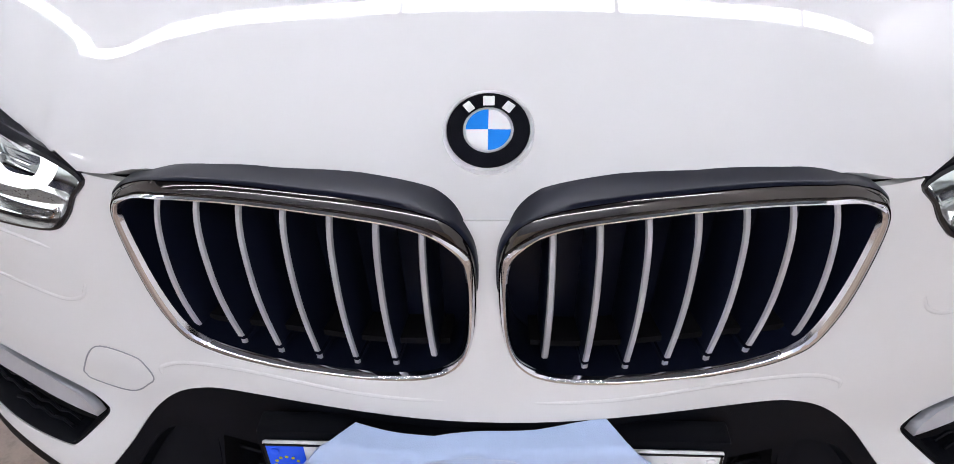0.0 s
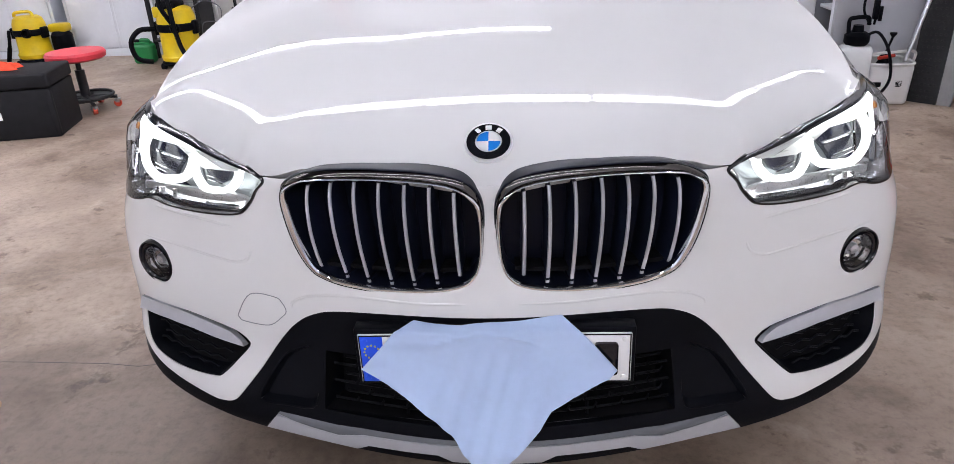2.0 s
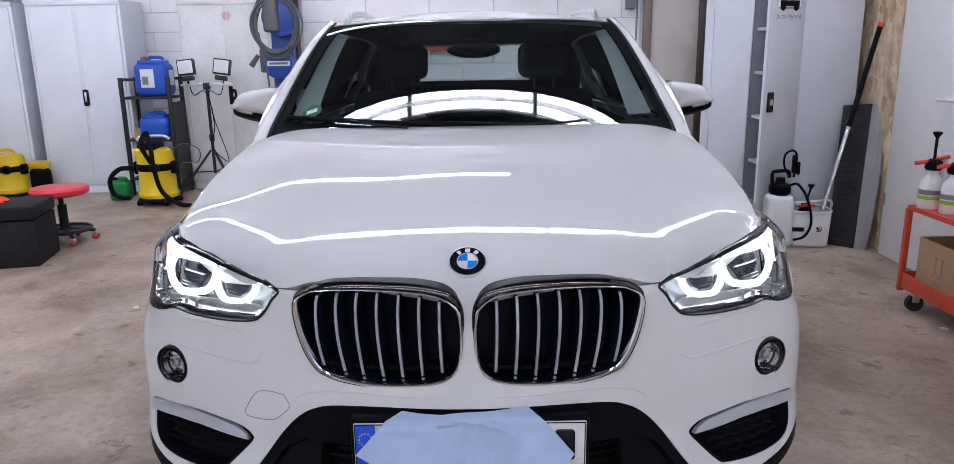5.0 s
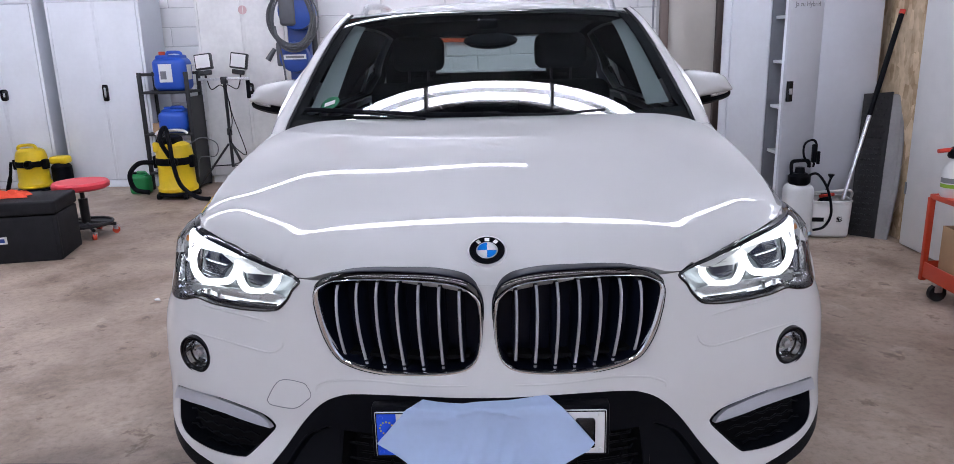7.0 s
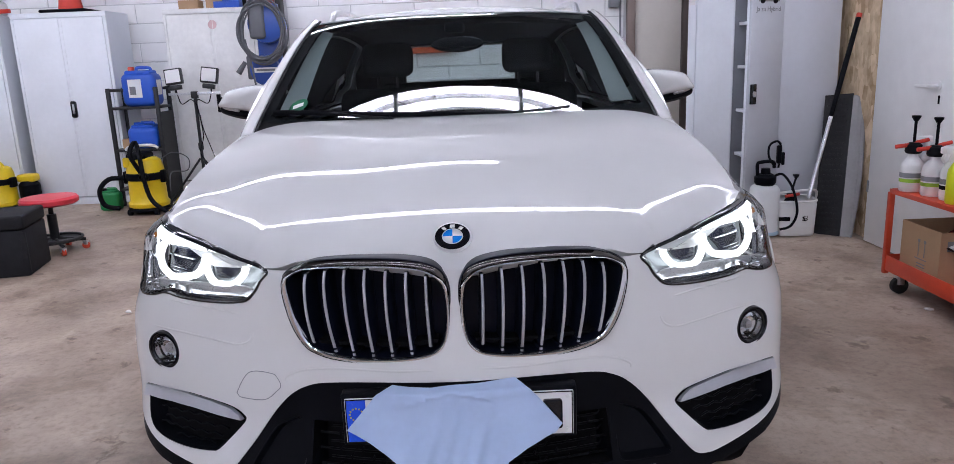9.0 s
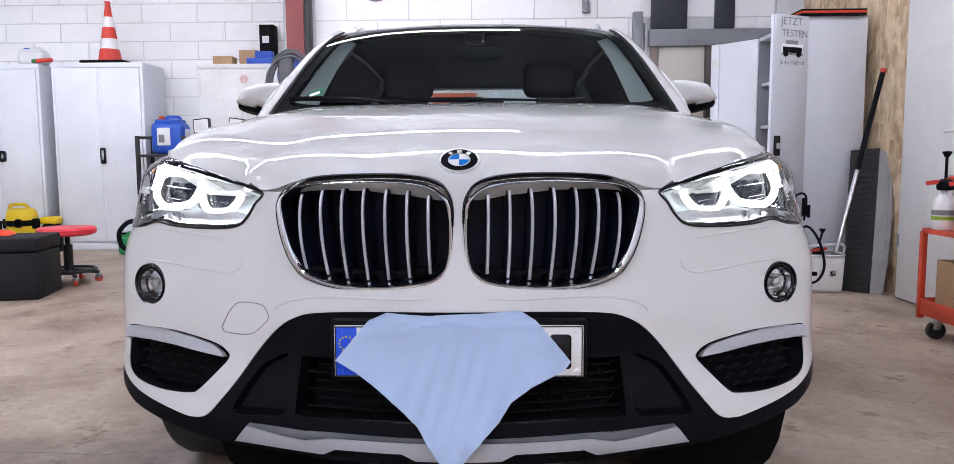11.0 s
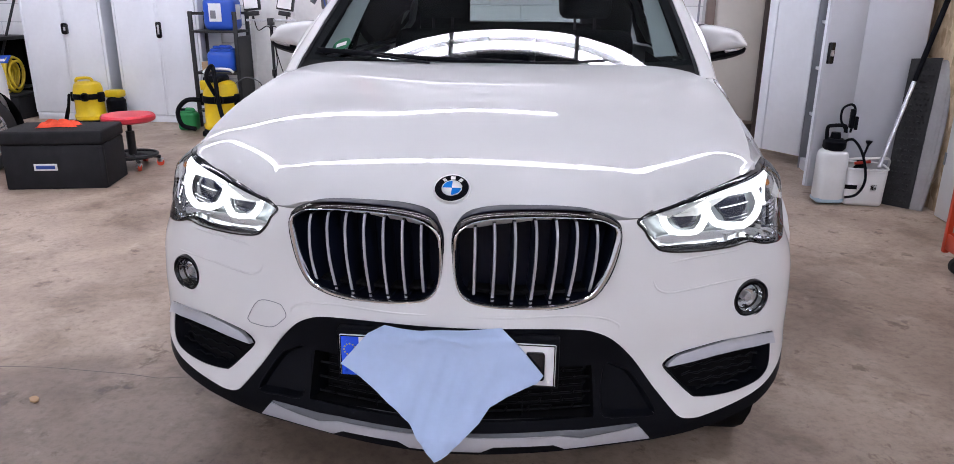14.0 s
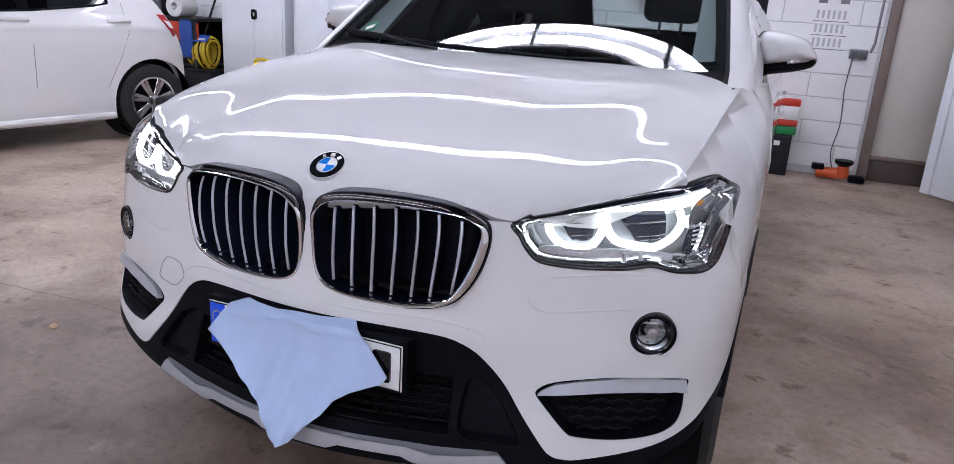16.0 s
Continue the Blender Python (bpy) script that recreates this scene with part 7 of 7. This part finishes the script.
def white_bucket(x, y):
    t = thing("bucket", "white square bucket with a wire grip and small labels", "bucket", at=(x, y, 0), rz=-8)
    bm = bmesh.new()
    box(bm, (-0.135, -0.125, 0.0), (0.135, 0.125, 0.27), 0.03, 3)
    for v in bm.verts:
        k = 0.92 + 0.08 * v.co.z / 0.27
        v.co.x *= k
        v.co.y *= k
    bmesh.ops.delete(bm, geom=[f for f in bm.faces if f.normal.z > 0.9 and f.calc_center_median().z > 0.25], context="FACES")
    part("tub", bm, WHITEPL, t)
    part("rim", tubem([(0.142 * math.copysign(abs(math.cos(a)) ** 0.5, math.cos(a)), 0.132 * math.copysign(abs(math.sin(a)) ** 0.5, math.sin(a)), 0.262) for a in np.linspace(0, 2 * math.pi, 40, endpoint=False)], 0.008, 6, True), WHITEPL, t)
    part("bail", tubem(smooth_path([(-0.145, 0, 0.25), (-0.13, -0.06, 0.31), (0.0, -0.10, 0.335), (0.13, -0.06, 0.33), (0.15, 0, 0.25)], 6), 0.009, 8), WHITEPL, t)
    lab = part("label", boxm((0.03, -0.1265, 0.11), (0.07, -0.1225, 0.165), 0.0005), PAPER, t)
    bm = bmesh.new()
    random.seed(8)
    for i in range(7):
        for j in range(7):
            if random.random() < 0.5:
                box(bm, (0.032 + i * 0.0052, -0.1275, 0.122 + j * 0.0052), (0.032 + (i + 1) * 0.0052, -0.1262, 0.122 + (j + 1) * 0.0052))
    part("print", bm, MATTEBK, lab)
    part("bar", boxm((-0.128, -0.123, 0.12), (-0.05, -0.1195, 0.15), 0.0005), MATTEBK, t)
    s = part("inner_can", lathem([(0.05, 0.05), (0.05, 0.24), (0.03, 0.27), (0.03, 0.30), (0, 0.30)], 20, Matrix.Translation((-0.02, 0.0, 0))), BLACKPL, t)
    part("pump_rod", tubem([(-0.02, 0, 0.30), (0.01, 0.0, 0.42)], 0.008, 8), BLACKPL, s)
    part("knob", lathem([(0.008, 0), (0.022, 0.02), (0.022, 0.028), (0, 0.03)], 14, Matrix.Translation((0.008, 0, 0.41))), BLACKPL, s)
    part("red_lever", tubem([(-0.07, -0.04, 0.285), (0.03, -0.03, 0.30)], 0.011, 8), CONERD, s)


white_bucket(2.385, 3.71)


def trolley():
    t = thing("tool_trolley", "red steel trolley with a loaded top tray", "trolley", at=(2.305, 1.42, 0))
    L, W = 0.92, 0.46
    for z, up in ((0.13, 0.075), (0.555, 0.016)):
        part("tray_floor", boxm((0.0, 0, z), (W, L, z + 0.012), 0.003), REDST, t)
        part("tray_lip", boxm((-0.008, -0.008, z - 0.01), (0.0, L + 0.008, z + up), 0.003), REDST, t)
        part("tray_lip", boxm((0.0, L, z - 0.01), (W, L + 0.008, z + up), 0.003), REDST, t)
        part("tray_lip", boxm((W, -0.008, z - 0.01), (W + 0.008, L + 0.008, z + up), 0.003), REDST, t)
        part("tray_lip", boxm((0.0, -0.008, z - 0.01), (W, 0.0, z + up), 0.003), REDST, t)
    for x in (0.0, W):
        for y in (0.0, L):
            part("post", boxm((x - 0.014, y - 0.014, 0.10), (x + 0.014, y + 0.014, 0.553), 0.003), REDST, t)
            c = Vector((x + (0.05 if x == 0 else -0.05), y + (0.06 if y == 0 else -0.06), 0.045))
            bm = bmesh.new()
            cyl(bm, c - Vector((0, 0.014, 0)), c + Vector((0, 0.014, 0)), 0.045, 18)
            w = part("castor", bm, RUBBER, t)
            part("fork", boxm((c.x - 0.02, c.y - 0.022, 0.05), (c.x + 0.02, c.y + 0.022, 0.12), 0.006), SATIN, w)


trolley()


def spray_bottle(label, x, y, z, body, trigger, h=0.20, r=0.045, pump=False, band=None):
    t = thing("spray_bottle", label, "spray bottle", "bottles on the trolley", (x, y, z))
    part("body", lathem([(r * 0.9, 0), (r, 0.008), (r, h * 0.62), (r * 0.9, h * 0.72), (r * 0.42, h * 0.88), (r * 0.36, h)], 22), body, t)
    if band:
        part("label", lathem([(r * 1.01, h * 0.24), (r * 1.01, h * 0.33)], 22, None, False), band, t)
        part("label", lathem([(r * 1.01, h * 0.36), (r * 1.01, h * 0.48)], 22, None, False), GREYST, t)
    if pump:
        part("pump_head", lathem([(r * 0.62, h * 0.95), (r * 0.75, h * 1.0), (r * 0.72, h * 1.16), (r * 0.4, h * 1.22), (0, h * 1.22)], 18), BLACKPL, t)
        part("spout", tubem([(-0.02, 0, h * 1.16), (-0.09, 0.01, h * 1.12)], 0.011, 8), CONERD, t)
        part("lever", tubem([(0.0, 0, h * 1.20), (0.07, -0.01, h * 1.28)], 0.010, 8), CONERD, t)
        part("rod", tubem([(0, 0, h * 1.2), (0, 0, h * 1.78)], 0.0075, 8), BLACKPL, t)
        part("knob", lathem([(0.009, h * 1.74), (0.022, h * 1.84), (0.022, h * 1.88), (0, h * 1.89)], 14), BLACKPL, t)
    else:
        part("neck", lathem([(r * 0.42, h * 0.97), (r * 0.42, h * 1.06), (0, h * 1.06)], 16), trigger, t)
        part("trigger_head", boxm((-0.055, -0.013, h * 1.04), (0.03, 0.013, h * 1.04 + 0.035), 0.008, 3), trigger, t)
        part("trigger", tubem(smooth_path([(-0.035, 0, h * 1.05), (-0.045, 0, h * 0.95), (-0.038, 0, h * 0.86)], 4), 0.006, 6), trigger, t)


ZT = 0.568
spray_bottle("white pump spray bottle with a green band and red lever", 2.362, 2.275, ZT, WHITEPL, BLACKPL, 0.21, 0.055, True, mat("leaf green label", (0.28, 0.50, 0.03), 0.5))
spray_bottle("white pump spray bottle with a green band and red lever", 2.392, 2.135, ZT, WHITEPL, BLACKPL, 0.21, 0.055, True, bpy.data.materials["leaf green label"])
spray_bottle("slim white trigger spray bottle with yellow fluid", 2.440, 2.300, ZT, TRANSLU, WHITEPL, 0.24, 0.030, False, YELLOW)
spray_bottle("white trigger spray bottle with a dark label", 2.395, 2.010, ZT, WHITEPL, WHITEPL, 0.22, 0.042, False, MATTEBK)
spray_bottle("lime yellow trigger spray bottle", 2.365, 1.915, ZT, LIMEPL, WHITEPL, 0.23, 0.042)
spray_bottle("white trigger spray bottle", 2.390, 1.815, ZT, WHITEPL, WHITEPL, 0.20, 0.04)
spray_bottle("white trigger spray bottle", 2.485, 1.70, ZT, TRANSLU, WHITEPL, 0.22, 0.04)
aero = thing("aerosol_can", "grey aerosol can with a white cap", "aerosol can", at=(2.58, 2.05, ZT))
part("can", lathem([(0.033, 0), (0.033, 0.21), (0.022, 0.225), (0.022, 0.228)], 20), SATIN, aero)
part("cap", lathem([(0.026, 0.222), (0.026, 0.25), (0.018, 0.262), (0, 0.262)], 18), WHITEPL, aero)
brush = thing("blue_brush", "blue wash brush standing upright on the trolley", "brush", at=(2.56, 1.88, ZT))
part("stem", tubem([(0, 0, 0), (0.05, -0.03, 0.46)], 0.016, 8), BLUEPL, brush)
part("head", boxm((-0.02, -0.09, 0.40), (0.10, 0.05, 0.52), 0.02, 3), mat("pale blue plastic", (0.22, 0.45, 0.78), 0.4), brush)
cb = thing("cardboard_box", "open brown cardboard box with dark print on the trolley", "carton", at=(2.345, 1.95, 0.143))
part("body", boxm((0, 0, 0), (0.40, 0.33, 0.005), 0), CARDBD, cb)
for lo, hi in (((0, 0, 0.005), (0.005, 0.33, 0.27)), ((0.395, 0, 0.005), (0.40, 0.33, 0.27)), ((0.005, 0, 0.005), (0.395, 0.005, 0.27)), ((0.005, 0.325, 0.005), (0.395, 0.33, 0.27))):
    part("wall", boxm(lo, hi), CARDBD, cb, smooth=False)
for k in range(6):
    part("bar", boxm((0.035 + 0.056 * k, -0.0015, 0.175), (0.078 + 0.056 * k, 0.001, 0.225), 0.0004), INKGREY, cb)
for y in (0.12, 0.17):
    part("arrow", boxm((-0.0015, y, 0.11), (0.001, y + 0.006, 0.19)), INKGREY, cb)
    part("arrow", boxm((-0.0015, y - 0.006, 0.185), (0.001, y + 0.012, 0.20)), INKGREY, cb)
part("arrow", boxm((-0.0015, 0.10, 0.095), (0.001, 0.20, 0.10)), INKGREY, cb)
for z in (0.07, 0.055):
    part("bar", boxm((-0.0015, 0.11, z), (0.001, 0.18, z + 0.006)), INKGREY, cb)
mag = thing("black_flyer", "black and white printed flyer sticking out of the carton", "flyer", at=(2.48, 1.92, 0.36))
part("sheet", boxm((-0.10, -0.14, 0), (0.10, 0.14, 0.004), 0, 1, pose(0, 0, 0, 12, -22, 10)), GLOSSBK, mag)
part("bar", boxm((-0.09, -0.11, 0.0042), (-0.05, 0.11, 0.006), 0, 1, pose(0, 0, 0, 12, -22, 10)), PAPER, mag)


# ---- the back wall on the right ----
def back_door():
    t = thing("door_2", "beige door with a brown frame and dark kick plate", "door", at=(1.66, 5.95, 0), kind="structure")
    part("leaf", boxm((0.045, -0.03, 0.22), (0.50, -0.004, 2.03), 0.003), BEIGE, t)
    part("kick_plate", boxm((0.045, -0.04, 0.0), (0.50, -0.004, 0.19), 0.003), DARKBR, t)
    part("drip_rail", boxm((0.045, -0.055, 0.19), (0.50, -0.004, 0.222), 0.004), BROWN, t)
    part("jamb", boxm((-0.035, -0.07, 0), (0.043, 0.0, 2.03), 0.004), BROWN, t)
    part("jamb", boxm((0.502, -0.07, 0), (0.56, 0.0, 2.03), 0.004), DARKBR, t)
    part("lintel", boxm((-0.05, -0.09, 2.03), (1.15, 0.0, 2.19), 0.006), GREYST, t)
    part("grey_post", boxm((-0.21, -0.09, 1.78), (-0.12, 0.0, 2.36), 0.006), GREYST, t)


back_door()
for x0, x1 in ((1.63, 1.98), (2.25, 2.44)):
    d = thing("dark_panel", "dark navy upright panel on the back wall", "panel", at=((x0 + x1) / 2, 5.95, 2.20), kind="structure")
    part("sheet", boxm((-(x1 - x0) / 2, -0.05, 0), ((x1 - x0) / 2, 0.0, 1.5), 0.004), mat("navy sheet", (0.018, 0.022, 0.035), 0.35), d)
cal = thing("wall_calendar", "white wall calendar with small prints and grey columns", "calendar", at=(1.19, 5.948, 0.94))
part("sheet", boxm((-0.14, -0.006, 0), (0.14, 0.0, 0.66), 0.001), PAPER, cal)
for i in range(3):
    part("page_edge", boxm((-0.14, -0.0085, 0.14 + 0.115 * i), (0.14, -0.0055, 0.146 + 0.115 * i), 0), INKGREY, cal)
    for j in range(6):
        part("column", boxm((-0.12 + 0.042 * j, -0.0075, 0.165 + 0.115 * i), (-0.10 + 0.042 * j, -0.0058, 0.235 + 0.115 * i), 0), mat("pale grey print", (0.5, 0.5, 0.52), 0.8) if (i, j) == (0, 0) else bpy.data.materials["pale grey print"], cal)
part("picture", boxm((-0.12, -0.0075, 0.52), (-0.05, -0.0058, 0.56), 0), INKGREY, cal)
part("picture", boxm((0.05, -0.0075, 0.52), (0.12, -0.0058, 0.57), 0), INKGREY, cal)
part("binding", boxm((-0.14, -0.010, 0.645), (0.14, 0.0, 0.665), 0.002), GREYST, cal)
sock = thing("wall_socket", "grey surface socket with a cable on the wall", "socket", at=(1.45, 5.95, 1.06))
part("box", boxm((-0.07, -0.05, -0.04), (0.07, 0.0, 0.04), 0.008), GREYST, sock)
part("cover", boxm((-0.06, -0.058, -0.03), (-0.002, -0.05, 0.03), 0.004), GREYPL, sock)
part("cover", boxm((0.004, -0.058, -0.03), (0.06, -0.05, 0.03), 0.004), GREYPL, sock)
part("conduit", tubem([(0.09, -0.012, 0.02), (0.11, -0.012, 0.10), (0.12, -0.012, 1.2)], 0.010, 8), GREYST, sock)
part("cable", tubem(smooth_path([(-0.04, -0.055, -0.03), (-0.05, -0.03, -0.3), (-0.03, -0.03, -0.6), (-0.06, -0.03, -0.85), (-0.02, -0.06, -1.0)], 7), 0.005, 6), CABLE, sock)
bb = thing("black_bin", "black plastic bin against the white wall", "bin", at=(0.96, 5.78, 0))
part("body", boxm((-0.09, -0.15, 0), (0.09, 0.15, 0.34), 0.01), FOAM, bb)
part("label", boxm((-0.06, -0.152, 0.26), (0.0, -0.149, 0.30), 0.0005), PAPER, bb)
rb = thing("red_bag", "red white and green packet standing on the bin", "packet", at=(0.99, 5.80, 0.342))
for z0, z1, mt in ((0, 0.075, GREENPL), (0.075, 0.13, CONERD), (0.13, 0.25, PAPER), (0.25, 0.31, CONERD)):
    part("band", boxm((-0.085, -0.05, z0), (0.085, 0.05, z1 - 0.001), 0.012, 2), mt, rb)


def floor_tool():
    t = thing("angle_tool", "orange and black power tool lying on the floor", "power tool", at=(1.44, 5.74, 0))
    part("body", tubem([(-0.15, 0, 0.055), (0.02, 0, 0.06)], [0.045, 0.05], 12), ORANGE, t)
    part("motor", lathem([(0.05, 0.03), (0.055, 0.06), (0.045, 0.13), (0.03, 0.14)], 18, Matrix.Translation((0.06, 0, 0))), ORANGE, t)
    part("collar", lathem([(0.045, 0.13), (0.075, 0.155), (0.075, 0.18), (0, 0.18)], 18, Matrix.Translation((0.06, 0, 0))), BLACKPL, t)
    part("battery", boxm((-0.19, -0.04, 0.08), (-0.09, 0.04, 0.13), 0.01), BLACKPL, t)
    part("guard", boxm((0.11, -0.06, 0.0), (0.24, 0.06, 0.055), 0.02, 3), BLACKPL, t)


floor_tool()
pipe = thing("wall_pipe", "short grey pipe stub on the back wall", "pipe", at=(0.99, 5.95, 2.36), kind="structure")
part("stub", tubem([(0, 0, 0.12), (0, -0.05, 0.10), (0, -0.05, 0.0)], 0.035, 10), GREYST, pipe)
hook = thing("orange_box", "orange red box fixed on the back wall", "box", at=(-0.30, 5.95, 1.42))
part("body", boxm((-0.22, -0.10, 0), (0.22, 0, 0.17), 0.015, 2), ORANGE, hook)

# litter on the floor
random.seed(21)
for x, y, mt, nm, lab in ((-1.55, 0.55, CARDBD, "wood_chip", "small brown chip on the concrete floor"), (2.35, 2.0, PAPER, "paper_scrap", "small white paper scrap on the floor"), (-1.95, 2.5, PAPER, "paper_scrap", "small white paper scrap on the floor")):
    bm = bmesh.new()
    vs = [bm.verts.new((0.028 * math.cos(a) * random.uniform(0.6, 1.2), 0.016 * math.sin(a) * random.uniform(0.6, 1.2), 0.002)) for a in np.linspace(0, 2 * math.pi, 7, endpoint=False)]
    f = bm.faces.new(vs)
    g = bmesh.ops.extrude_face_region(bm, geom=[f])
    bmesh.ops.translate(bm, verts=[v for v in g["geom"] if isinstance(v, bmesh.types.BMVert)], vec=(0, 0, 0.006))
    bmesh.ops.recalc_face_normals(bm, faces=bm.faces)
    o = part(nm, bm, mt, smooth=False)
    o.matrix_basis = pose(x, y, 0, 0, 0, random.uniform(0, 180))
    tagged(o, lab, "litter")


# ---- blocks of the back walls, each proud of its joints ----
def block_wall(parent_name, x0, x1, y, z0, z1, bw, bh, skips=()):
    wall = bpy.data.objects[parent_name]
    bm = bmesh.new()
    box(bm, (0.004, -0.009, 0.003), (bw - 0.005, 0.009, bh - 0.004), 0.004, 1)
    me = bpy.data.meshes.new("block")
    bm.to_mesh(me)
    bm.free()
    me.materials.append(WALLWHITE)
    cut = {}
    def lay(xa, xb, z):
        """One block from xa to xb, cut to length where it meets an opening or an end."""
        if xb - xa < 0.05:
            return
        key = round((xb - xa) / bw, 2)
        if key not in cut:
            cut[key] = me if key == 1 else me.copy()
            if key != 1:
                cut[key].transform(Matrix.Diagonal((key, 1, 1, 1)))
        o = new("block", cut[key])
        o.parent, o.location = wall, (xa, y, z)
    r, z = 0, z0
    while z + bh <= z1:
        x = x0 - (bw / 2 if r % 2 else 0)
        while x < x1:
            spans = [(max(x, x0), min(x + bw, x1))]
            for a, b, c, d in skips:
                if c < z + bh and z < d:
                    spans = [q for lo, hi in spans for q in (((lo, min(hi, a)), (max(lo, b), hi)) if lo < b and a < hi else ((lo, hi),))]
            for lo, hi in spans:
                lay(lo, hi, z)
            x += bw
        z += bh
        r += 1


block_wall("wall_north_step", -1.68, 2.84, ROOM["yr"], 0.06, 3.0, 0.62, 0.205, ((1.60, 2.26, 0, 2.2),))
block_wall("wall_north", -8.18, -1.95, ROOM["y1"], 0.02, 3.2, 0.62, 0.205)
